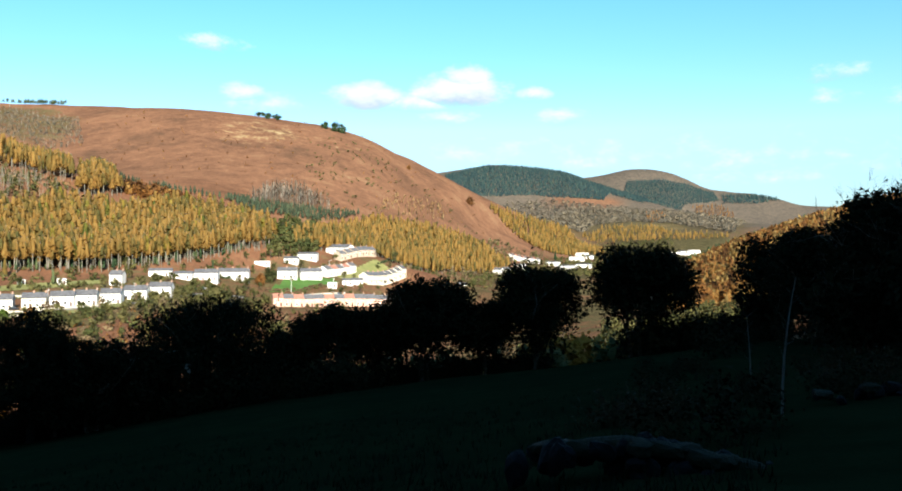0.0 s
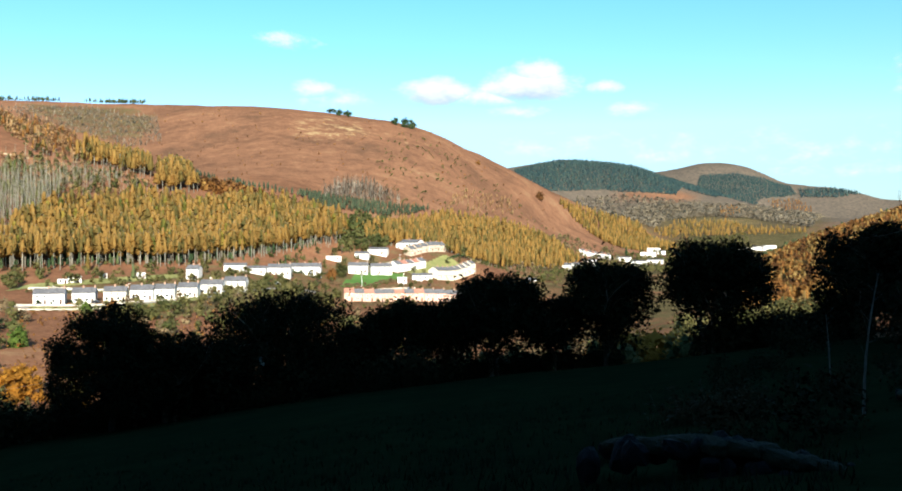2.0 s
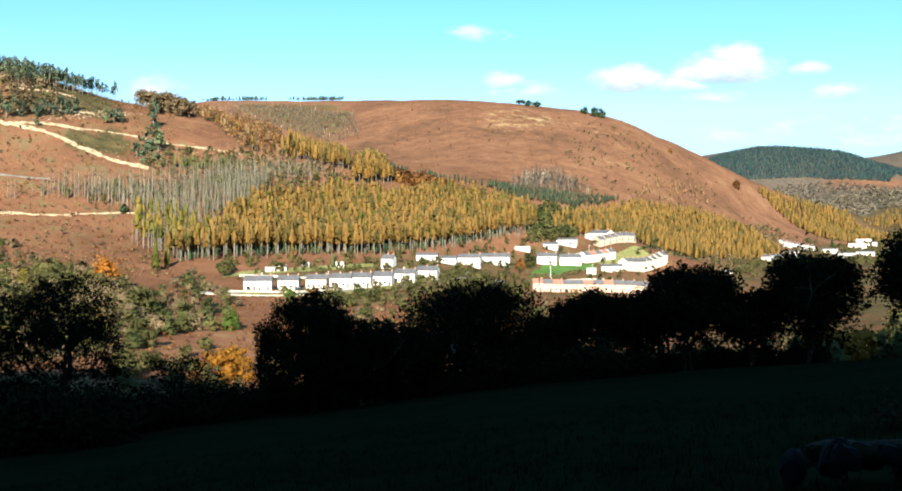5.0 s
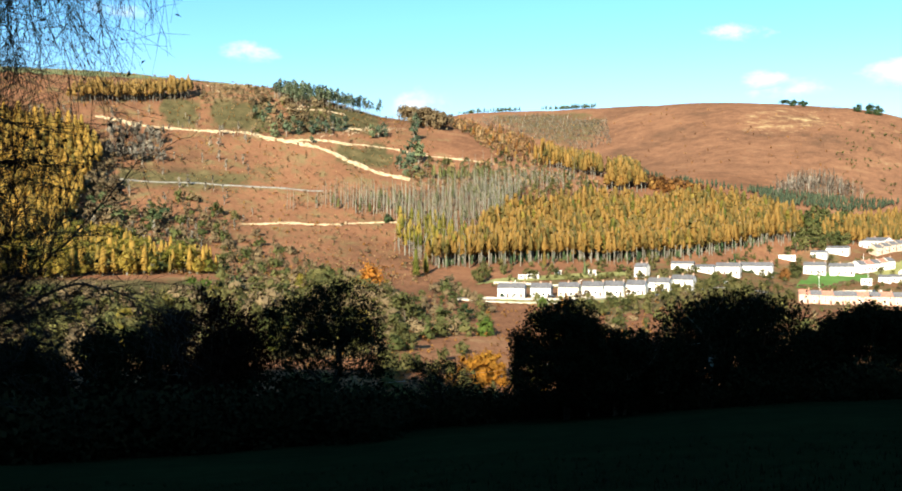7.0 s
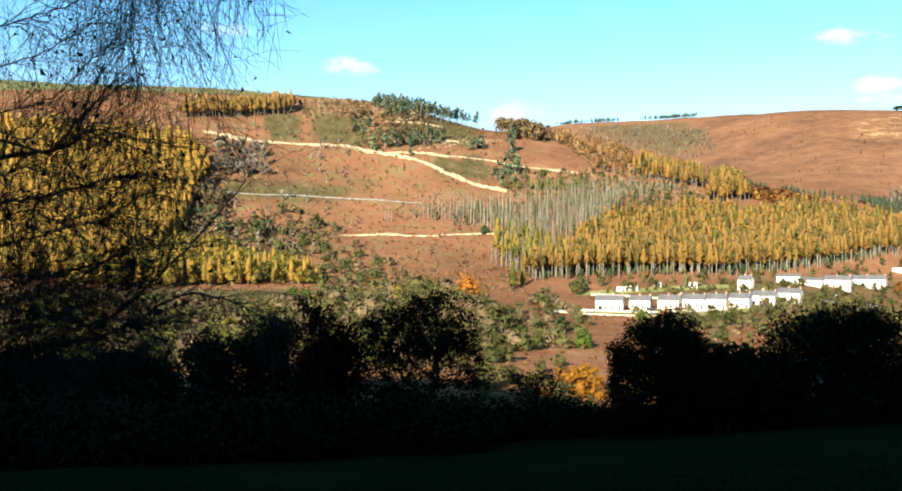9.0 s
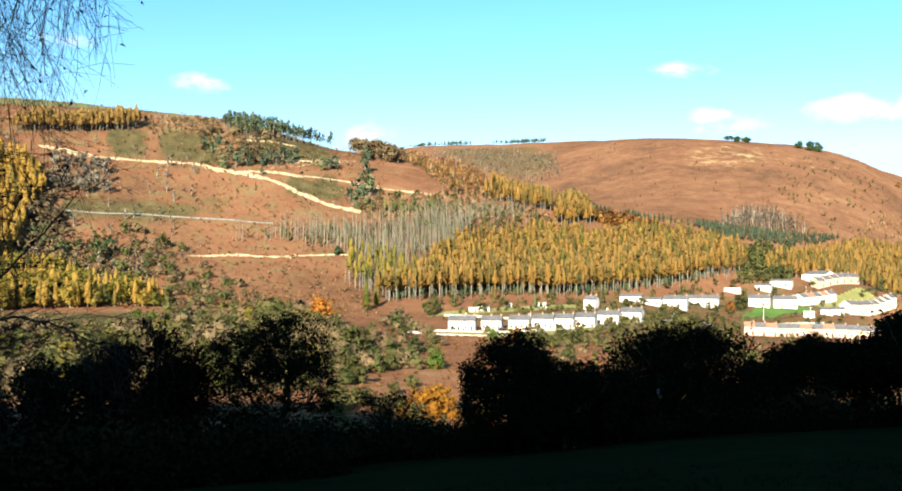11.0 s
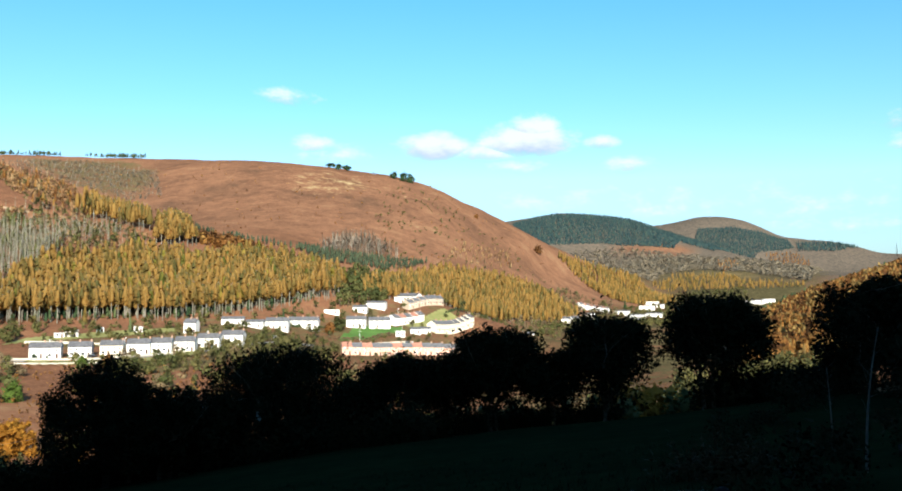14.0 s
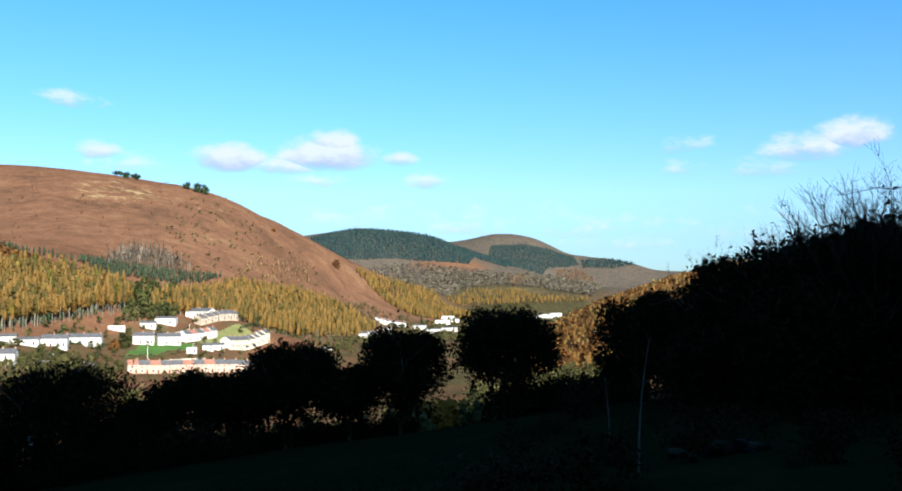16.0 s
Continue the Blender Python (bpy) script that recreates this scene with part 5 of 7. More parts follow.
    if leaves:
        tips = np.array(tips)
        bulk = 0 if kind == "thin" else int(leaves * 0.55)
        pick = tips[rng.integers(0, len(tips), leaves - bulk)]
        u = rng.uniform(0.2, 1.15, (leaves - bulk, 1))
        c = pick[:, 0] * (1 - u) + pick[:, 2] * u + rng.normal(size=(leaves - bulk, 3)) * 0.30
        crown.leaves(hold(c), size, rng, 0, 0.2, 1.2)
        if bulk:
            # leafy lobes at the limbs' ends and a looser heart
            centre, wide = np.array([g for g, _ in lobes]), np.array([r for _, r in lobes])
            pick = rng.choice(len(lobes), int(bulk * 0.75), p=wide ** 2 / (wide ** 2).sum())
            q = rng.normal(size=(len(pick), 3))
            q *= (rng.random(len(pick)) ** 0.42 / np.linalg.norm(q, axis=1) * wide[pick])[:, None]
            heart = np.clip(rng.normal(size=(bulk - len(pick), 3)), -1.8, 1.8) * half * (0.36, 0.36, 0.42) + mid * (1, 1, 0.92)
            q = np.concatenate([centre[pick] + q * (1, 1, 0.85), heart])
            crown.leaves(q[q[:, 2] > max(0.15, h * low * 0.8)], size * 1.1, rng, 0, 0.2, 1.1)
        if kind in ("spiky", "copper"):
            # upright shoots that stand out all round the rim
            for _ in range(int(16 * w)):
                d = rng.normal(size=3)
                d[2] = abs(d[2]) * 0.9 + 0.1
                a = hold(mid + unit(d)[None] * half * 0.97)[0]
                q = bend(a, unit(a - mid * 0.7) + (0, 0, 0.5), rng.uniform(0.3, 0.9), rng, 3, 0.2, 0.1)
                crown.add(*tube(q, (0.03, 0.025, 0.018, 0.006), 3))
                n = rng.integers(0, 3, 10)
                u = rng.random((10, 1))
                crown.leaves(q[n] * (1 - u) + q[n + 1] * u + rng.normal(0, 0.05, (10, 3)), 0.085, rng, 0, 0.0, 1.7)
        v, f, _ = crown.arrays()
        part("crown", v, f, [leaf_shade_rust if kind == "copper" else leaf_shade], root)
    return tagged(root, label or LABELS[kind], "tree", "hedgerow trees")


def grow_oak(x, y, h, w, seed, label, fill=1.0, low=0.4, lush=29):
    """A spreading tree whose forked limbs fan out from a short trunk to a broad, open crown."""
    rng = np.random.default_rng(seed)
    root = new("tree")
    root.location = (x, y, float(ground(x, y)[0]) - 0.1)
    stem, crown = Mesh(), Mesh()
    foot = bend((0, 0, -0.3), (0.04, 0, 1), h * 0.25, rng, 4, 0.1, 0.05)
    nodes, above = [p for p in foot], [max(k - 1, 0) for k in range(5)]
    # the crown: a broad dome of places that twigs must reach, nearest the fork first
    n = int(620 * fill)
    d = rng.normal(0, 1, (n, 3))
    d /= np.linalg.norm(d, axis=1)[:, None]
    d[:, 2] = np.where(d[:, 2] < -low, -d[:, 2], d[:, 2])
    lump = 1 + 0.10 * np.sin(5 * d[:, 0] + seed) + 0.08 * np.sin(6 * d[:, 2] + 4 * d[:, 1])
    goal = d * (rng.uniform(0.08, 1.0, (n, 1)) ** 0.45 * lump[:, None]) * (w / 2, w / 2, h * 0.47) + (0, 0, h * 0.53)
    goal = goal[np.argsort(np.linalg.norm(goal - foot[-1], axis=1))]
    tips = []
    run = [0.0] * 5
    for g in goal:
        P = np.array(nodes[3:])
        gap = np.linalg.norm(P - g, axis=1)
        j = int(np.argmin(gap + 0.35 * np.array(run[3:]))) + 3
        a, steps = nodes[j], max(2, int(np.linalg.norm(g - nodes[j]) / 0.7))
        for k in range(1, steps + 1):
            u = k / steps
            p = a + (g - a) * u + rng.normal(0, 0.07, 3) + np.array((0, 0, -0.5 * u * (1 - u)))
            above.append(j if k == 1 else len(nodes) - 1)
            run.append(run[above[-1]] + float(np.linalg.norm(p - nodes[above[-1]])))
            nodes.append(p)
        tips.append(len(nodes) - 1)
    # every limb is as thick as the twigs that it carries
    load = np.zeros(len(nodes))
    load[tips] = 1
    for k in range(len(nodes) - 1, 4, -1):
        load[above[k]] += load[k]
    thick = 0.014 * h / 16 * np.maximum(load, 1) ** 0.5 + 0.004
    thick[:5] = np.linspace(h * 0.034, h * 0.026, 5)
    for k in range(1, len(nodes)):
        a, c = nodes[above[k]], nodes[k]
        stem.add(*tube(np.array((a, c)), np.array((min(thick[above[k]], thick[k] * 1.25), thick[k])), 8 if thick[k] > 0.12 else 4))
    part("trunk", *stem.arrays()[:2], [twig_dark], root, "", True)
    N = np.array(nodes)
    thin = np.flatnonzero(load <= 3)
    thin = thin[thin > 5]
    pick = N[rng.choice(thin, len(tips) * lush)]
    crown.leaves(pick + rng.normal(0, 0.3, pick.shape), 0.12, rng, 0, 0.2, 1.2)
    part("crown", *crown.arrays()[:2], [leaf_shade], root)
    return tagged(root, label, "tree", "hedgerow trees")


LABELS = {
    "oak": "spreading oak in the hedgerow, its thin autumn leaves coloured as in shade", "thin": "small half-bare tree in the shaded hedgerow", "bare": "leafless tree with fine dark twigs",
    "spiky": "broad hedgerow tree with upright twigs, its leaves coloured as in shade", "copper": "copper-leaved hedgerow beech, its leaves coloured as in shade", "dense": "dense tree in the hedgerow, its leaves coloured as in shade",
    "oakdense": "round tree on three stems at the field edge, its leaves coloured as in shade",
}
# plan, height and width of every tree
HEDGE_TREES = [
    (-16.8, 93.0, 7.4, 7.4, "dense"), (-28.6, 83.5, 7.0, 6.5, "dense"), (-34.4, 79.0, 6.5, 6.5, "dense"),
    (-74.7, 38.4, 9.8, 12.7, "dense"), (-74.2, 47.3, 10.9, 12.2, "dense"), (-67.7, 53.1, 12.1, 8.0, "dense"), (-67.3, 62.7, 14.8, 12.2, "copper"), (-57.8, 69.1, 14.9, 13.8, "oak"),
    (-48.0, 73.8, 6.7, 7.8, "thin"), (-35.4, 76.6, 10.7, 11.6, "fan"), (-31.4, 79.9, 8.9, 5.6, "dense"), (-30.4, 86.8, 6.9, 8.0, "copper"), (-23.2, 89.2, 10.5, 15.6, "spiky"),
    (-12.8, 96.0, 9.2, 7.6, "oak"), (-7.7, 98.7, 9.2, 7.6, "dense"), (-2.4, 97.0, 10.8, 11.6, "dense"), (3.5, 98.9, 8.3, 7.8, "dense"), (9.3, 97.6, 11.2, 10.0, "dense"),
    (20.0, 94.9, 11.7, 11.3, "oakdense"), (34.6, 94.6, 11.3, 10.6, "dense"), (32.4, 77.5, 9.9, 10.5, "dense"), (31.1, 62.7, 11.2, 8.6, "dense"), (30.5, 54.0, 11.2, 8.0, "dense"), (33.5, 70.5, 10.4, 8.0, "dense"), (31.5, 58.2, 10.4, 7.0, "dense"), (30.0, 48.6, 10.2, 7.5, "dense"), (30.5, 42.0, 10.6, 8.0, "dense"),
    (28.1, 43.7, 10.4, 7.5, "dense"), (30.9, 65.0, 10.4, 4.2, "bare"), (31.0, 51.4, 11.4, 5.2, "bare"), (27.9, 41.5, 11.0, 6.0, "bare"), (29.4, 45.5, 10.4, 5.0, "bare"), (24.7, 54.7, 5.4, 6.5, "dense"), (24.1, 41.5, 6.6, 7.0, "dense"), (27.5, 48.0, 8.0, 7.0, "dense"), (28.5, 60.0, 7.5, 7.0, "dense"),
]
for k, (x, y, h, w, kind) in enumerate(HEDGE_TREES):
    if kind == "fan":
        grow_oak(x, y, h, w, 100 + k, LABELS["copper"], 1.3, 0.8, 42)
    elif kind == "oak":
        grow_oak(x, y, h * 1.03, w * 1.05, 100 + k, LABELS[kind], 1.0 if h > 12 else 1.3)
    else:
        grow_tree(x, y, h * 1.05, w * 1.15, 100 + k, kind)


def ring_places(seed, count, bear, dist):
    """Places strewn over a stretch of bearings and distances."""
    rng = np.random.default_rng(seed)
    a, d = np.radians(rng.uniform(*bear, count)), rng.uniform(*dist, count)
    return -d * np.sin(a), d * np.cos(a)


# bushes with shade in their leaf colour fill the hedgerow's black foot
SHADE = [bark, leaf_shade]
wood("hedge_scrub", "shade-coloured brambles and thorn bushes under the hedgerow trees", "scrub", ring_places(1, 230, (36.8, 70), (74, 96)), 4.3, BRAMBLES, SHADE, 61, 0.3)
wood("hedge_gap", "shade-coloured brambles in the gap between the hedgerow trees", "scrub", ring_places(5, 260, (6, 37), (86, 101)), 2.7, BRAMBLES, SHADE, 65, 0.4)
wood("hedge_bottom", "low shade-coloured hedge bottom along the field edge", "hedge", ring_places(2, 250, (-6, 24), (97, 104)), 1.7, BRAMBLES, SHADE, 62, 0.4)
wood("hedge_bank", "shade-coloured brambles on the bank above the dingle", "scrub", ring_places(6, 60, (-19, -11.3), (96, 106)), 3.0, BRAMBLES, SHADE, 66, 0.25)
wood("bank_thicket", "shade-coloured thicket on the bank beside the field", "scrub", ring_places(3, 110, (-48, -15), (58, 118)), 2.0, BRAMBLES, SHADE, 63, 0.45)
wood("bramble_patch", "low shade-coloured brambles and dead bracken on rough ground", "scrub", ring_places(4, 120, (-50, -11), (14, 58)), 0.7, BRAMBLES, [bark, leaf_shade], 64, 0.5)


def curve_point(a, b, c, e, u):
    """A smooth way through four places."""
    k, pts = min(int(u * 3), 2), [2 * a - b, a, b, c, e, 2 * e - c]
    t, (p0, p1, p2, p3) = u * 3 - k, pts[k:k + 4]
    return 0.5 * (2 * p1 + (p2 - p0) * t + (2 * p0 - 5 * p1 + 4 * p2 - p3) * t * t + (3 * p1 - p0 - 3 * p2 + p3) * t ** 3)


# ---- a birch whose hanging twigs reach into view ----
def grow_birch():
    rng = np.random.default_rng(77)
    bx, by = -6.9, 1.75
    z0 = float(ground(bx, by)[0])
    root = new("birch_tree")
    root.location = (bx, by, z0)
    trunk, twigs, leaves = Mesh(), Mesh(), Mesh()
    p = bend((0, 0, -0.2), (0.02, 0.02, 1), 11.5, rng, 9, 0.05, 0.03)
    trunk.add(*tube(p, np.linspace(0.16, 0.03, 10), 10))
    away = []

    def spot(bearing, rise, reach):
        """A place seen from where the camera stands, from the tree's foot."""
        w, e = radians(bearing), radians(rise)
        return np.array((-reach * math.sin(w) - bx, reach * math.cos(w) - by, 1.6 + reach * math.tan(e) - z0))

    def strand(a, d, ln, r, hang, depth, wander=0.24):
        n = 4 if depth else 2
        q = bend(a, d, ln, rng, n, -hang, wander)
        twigs.add(*tube(q, np.linspace(r, r * 0.5, n + 1), 3))
        if depth:
            for _ in range(int(ln * 15) + 2):
                k = rng.integers(0, n)
                c = q[k] + (q[k + 1] - q[k]) * rng.random()
                d2 = unit(unit(q[-1] - q[0]) * 0.8 + rng.normal(0, 0.55, 3))
                strand(c, d2, ln * rng.uniform(0.22, 0.5), max(r * 0.6, 0.0011), hang * 0.8 + 0.03, depth - 1)
        else:
            away.append(q[-1])

    # limbs: height on the trunk, then bends as bearing and rise; thickness, droop, number of side twigs
    LIMBS = [
        (2.0, ((66.3, 5.0), (62.8, 5.8), (61.3, 6.8), (56.9, 5.9)), 0.012, 0.02, 70), (2.1, ((63.4, 5.4), (61.8, 7.6), (60.9, 8.8), (59.5, 10.7)), 0.007, -0.02, 50),
        (0.9, ((66.3, -5.7), (60.7, -4.8), (55.9, -2.5), (51.2, -4.2)), 0.013, 0.05, 95), (1.0, ((60.7, -4.4), (58.5, -2.3), (55.6, 0.9), (52.2, 5.0)), 0.007, -0.03, 46),
        (1.7, ((66.0, 2.6), (62.8, 3.3), (59.8, 4.3), (56.6, 4.1)), 0.008, 0.04, 70), (1.3, ((66.0, -1.5), (62.8, -1.2), (60.1, -0.3), (58.8, 0.5)), 0.006, 0.03, 70),
        (1.5, ((66.0, 0.2), (63.1, 1.1), (60.7, 1.9), (58.5, 3.5)), 0.006, 0.02, 70), (2.4, ((66.0, 7.4), (63.4, 8.5), (61.6, 10.6), (59.8, 12.3)), 0.004, 0.02, 44),
        (2.7, ((66.0, 9.9), (63.7, 11.0), (61.3, 12.8), (59.1, 14.6)), 0.0035, 0.05, 40), (2.9, ((66.0, 12.0), (63.4, 13.2), (61.0, 14.4), (58.5, 15.9)), 0.0035, 0.08, 40),
        (1.1, ((66.0, -4.1), (62.8, -3.4), (59.8, -2.3), (58.6, -1.8)), 0.006, 0.03, 100), (1.2, ((66.0, -3.0), (63.1, -2.2), (61.0, -0.8), (59.6, 0.2)), 0.006, 0.02, 80),
        (2.2, ((66.0, 6.5), (64.6, 6.2), (63.2, 7.6), (61.6, 7.0)), 0.004, 0.02, 36), (1.9, ((66.0, 4.0), (64.6, 4.6), (63.0, 4.0), (61.4, 5.0)), 0.004, 0.02, 40),
        (1.6, ((66.0, 1.5), (64.6, 2.2), (63.0, 1.6), (61.2, 2.4)), 0.004, 0.02, 46), (1.2, ((66.0, -2.2), (64.6, -1.6), (63.0, -2.6), (61.4, -2.2)), 0.004, 0.02, 60),
        (0.9, ((66.0, -4.8), (64.6, -4.2), (63.0, -4.6), (61.0, -3.8)), 0.004, 0.02, 70), (0.8, ((66.0, -5.4), (62.2, -5.2), (59.1, -4.3), (57.4, -4.6)), 0.006, 0.03, 110),
    ]
    for h, way, r, hang, count in LIMBS:
        a, b, c, e = (spot(*m, reach) for m, reach in zip(way, (4.9, 4.5, 4.3, 4.1)))
        trunk.add(*tube(np.array([curve_point(np.array((0, 0, h + 0.3 - z0)), np.array((0.4, 0.2, h + 0.15 - z0)), (a * 2 + np.array((0, 0, h + 0.5 - z0))) / 3, a, u) for u in np.linspace(0, 1, 9)]), np.linspace(r * 1.8, r, 9), 6))
        q = np.array([curve_point(a, b, c, e, u) for u in np.linspace(0, 1, 25)]) + rng.normal(0, 0.004, (25, 3))
        trunk.add(*tube(q, np.linspace(r, 0.002, 25), 6))
        for k in range(count):
            i = min(int(25 * rng.random() ** 1.6), 23)
            d = unit(unit(q[i + 1] - q[i]) * 0.9 + rng.normal(0, 0.45, 3))
            strand(q[i] + (q[i + 1] - q[i]) * rng.random(), d, rng.uniform(0.15, 0.6) * (1.1 - 0.4 * i / 24), 0.0017, hang + rng.uniform(-0.06, 0.10), 1, 0.16)
    # curtains of hanging twigs from the high limbs: bearing, spread, length, number
    for bear, wide, ln, n in ((59.2, 0.45, 1.05, 20), (57.8, 0.5, 0.85, 16), (61.8, 1.3, 0.55, 12), (55.3, 0.7, 0.50, 14), (53.6, 0.7, 0.50, 14), (52.4, 0.5, 0.45, 9)):
        top = spot(bear, 18.5, 4.3)
        trunk.add(*tube(np.array([(0, 0, 3.2 - z0), (np.array((0, 0, 3.4 - z0)) + top) / 2 + (0, 0, 0.25), top]), (0.010, 0.005, 0.003), 6))
        for _ in range(n):
            a = spot(bear + rng.normal(0, wide), 17.5 + rng.normal(0, 1.2), 4.2 + rng.normal(0, 0.2))
            strand(a, (rng.normal(0, 0.10), rng.normal(0, 0.10), -1), ln * rng.uniform(0.6, 1.25), 0.0017, 0.16, 1, 0.2)
    ends = np.array(away)
    leaves.leaves(ends[rng.integers(0, len(ends), 500)], 0.012, rng, 0)
    part("trunk", *trunk.arrays()[:2], [bark], root, "", True)
    part("twig_spray", *twigs.arrays()[:2], [twig_dark], root, "fine hanging dark twigs")
    part("foliage", *leaves.arrays()[:2], [leaf_shade], root)
    return tagged(root, "nearly leafless birch with fine hanging twigs beside the field", "tree")


grow_birch()


# ---- the village ----
wall_white = plain("white render", [(0.3, (0.50, 0.485, 0.45)), (0.7, (0.62, 0.61, 0.575))], 0.6, 0.85)
wall_cream = plain("cream render", [(0.3, (0.48, 0.43, 0.33)), (0.7, (0.60, 0.55, 0.43))], 0.6, 0.85)
wall_brick = plain("pink brick", [(0.3, (0.42, 0.24, 0.17)), (0.7, (0.56, 0.36, 0.27))], 2.0, 0.9)
wall_stone_brown = plain("brown stone", [(0.3, (0.30, 0.24, 0.18)), (0.7, (0.44, 0.36, 0.27))], 1.2, 0.9)
roof_slate = plain("grey slate", [(0.3, (0.065, 0.066, 0.070)), (0.7, (0.13, 0.13, 0.135))], 0.8, 0.8)
roof_red = plain("red-brown tiles", [(0.3, (0.22, 0.10, 0.07)), (0.7, (0.34, 0.17, 0.12))], 0.8, 0.8)
roof_flat = plain("pale flat roof", [(0.3, (0.34, 0.34, 0.33)), (0.7, (0.50, 0.50, 0.48))], 0.8, 0.7)
frame_white = plain("white window frame", [(0.3, (0.76, 0.76, 0.75)), (0.7, (0.82, 0.82, 0.81))], 2.0, 0.5)
door_paint = plain("dark painted door", [(0.3, (0.05, 0.035, 0.03)), (0.7, (0.09, 0.05, 0.04))], 2.0, 0.5)
stack_brick = plain("chimney brick", [(0.3, (0.26, 0.16, 0.11)), (0.7, (0.38, 0.25, 0.18))], 3.0, 0.9)
pane_glass, _, _, pg_p = material("window glass", 0.06)
pg_p.inputs["Base Color"].default_value = (0.05, 0.055, 0.06, 1)
pg_p.inputs["Specular IOR Level"].default_value = 0.6


def box(x0, x1, y0, y1, z0, z1):
    v = [(x, y, z) for z in (z0, z1) for y in (y0, y1) for x in (x0, x1)]
    return np.array(v, float), np.array([(0, 2, 3, 1), (4, 5, 7, 6), (0, 1, 5, 4), (2, 6, 7, 3), (0, 4, 6, 2), (1, 3, 7, 5)])


PROTOTYPES = {}


def dwelling(name, label, group, w, depth, eave, wall_m, roof_m, units=1, rise=2.4, stacks=1, porch=False):
    """A house with its front towards -y: gabled walls, roof, chimneys, windows with panes, doors."""
    key = (name, w, depth, eave, wall_m.name, roof_m.name, units, label)
    if key in PROTOTYPES:
        return PROTOTYPES[key], True
    root = new(name)
    a, b = w / 2 - 0.003, depth / 2
    # walls with gables; they reach below the ground on the slope
    v = np.array([(-a, -b, -3), (a, -b, -3), (a, b, -3), (-a, b, -3), (-a, -b, eave), (a, -b, eave), (a, b, eave), (-a, b, eave), (-a, 0, -3), (a, 0, -3), (-a, 0, eave + rise), (a, 0, eave + rise)])
    part("wall", v, [(0, 1, 5, 4), (2, 3, 7, 6), (1, 9, 11, 5), (9, 2, 6, 11), (3, 8, 10, 7), (8, 0, 4, 10)], [wall_m], root)
    if rise > 0.6:
        g, o = Mesh(), 0.22
        for s in (-1, 1):
            lo, hi = np.array((0, s * (b + 0.35), eave - 0.35 * rise / b)), np.array((0, 0, eave + rise))
            n = np.array((0, s * rise, b)) / math.hypot(rise, b) * 0.16
            q = [lo, hi, hi + n, lo + n]
            v = np.array([p + np.array((x, 0, 0.02)) for x in (-a - (o if units else 0), a + (o if units else 0)) for p in q])
            g.add(v, [(0, 1, 2, 3), (7, 6, 5, 4), (0, 4, 5, 1), (3, 2, 6, 7), (0, 3, 7, 4), (1, 5, 6, 2)])
        v, f, _ = g.arrays()
        part("roof", v, f, [roof_m], root)
    else:
        part("roof", *box(-a - 0.2, a + 0.2, -b - 0.2, b + 0.2, eave, eave + 0.25), [roof_m], root)
    n = max(1, units)
    for k in range(n):
        x0, u = -w / 2 + w * k / n, w / n
        rows = [(eave - 1.75, 1.15)] if eave > 4 else []
        for zc, hh in rows:
            for fx in (0.27, 0.73):
                win = part("window", *box(x0 + u * fx - 0.5, x0 + u * fx + 0.5, -b - 0.06, -b + 0.04, zc, zc + hh), [frame_white], root)
                part("pane", *box(x0 + u * fx - 0.4, x0 + u * fx + 0.4, -b - 0.09, -b - 0.02, zc + 0.1, zc + hh - 0.1), [pane_glass], win)
        win = part("window", *box(x0 + u * 0.30 - 0.8, x0 + u * 0.30 + 0.8, -b - 0.06, -b + 0.04, 0.85, 2.15), [frame_white], root)
        part("pane", *box(x0 + u * 0.30 - 0.7, x0 + u * 0.30 + 0.7, -b - 0.09, -b - 0.02, 0.95, 2.05), [pane_glass], win)
        part("door", *box(x0 + u * 0.76 - 0.48, x0 + u * 0.76 + 0.48, -b - 0.05, -b + 0.04, -0.1, 2.05), [door_paint], root)
        if stacks and rise > 0.6:
            st = part("chimney", *box(x0 + u * 0.92 - 0.35, x0 + u * 0.92 + 0.35, -0.45, 0.45, eave + rise - 0.9, eave + rise + 0.9), [stack_brick], root)
            g = Mesh()
            for py in (-0.2, 0.2):
                g.add(*tube([(x0 + u * 0.92, py, eave + rise + 0.9), (x0 + u * 0.92, py, eave + rise + 1.25)], (0.13, 0.11), 6))
            part("chimney_pot", *g.arrays()[:2], [roof_red], st)
    tagged(root, label, "house", group)
    PROTOTYPES[key] = root
    return root, False


def settle(made, x, y, turn, sink=0.0):
    """Sets a new or copied house on the ground at x, y, its front turned to the bearing it looks from."""
    ob, used = made
    m = pose(x, y, float(ground(x, y)[0]) - sink, 0, 0, turn)
    if used:
        return copy_thing(ob, m)
    ob.matrix_basis = m
    return ob


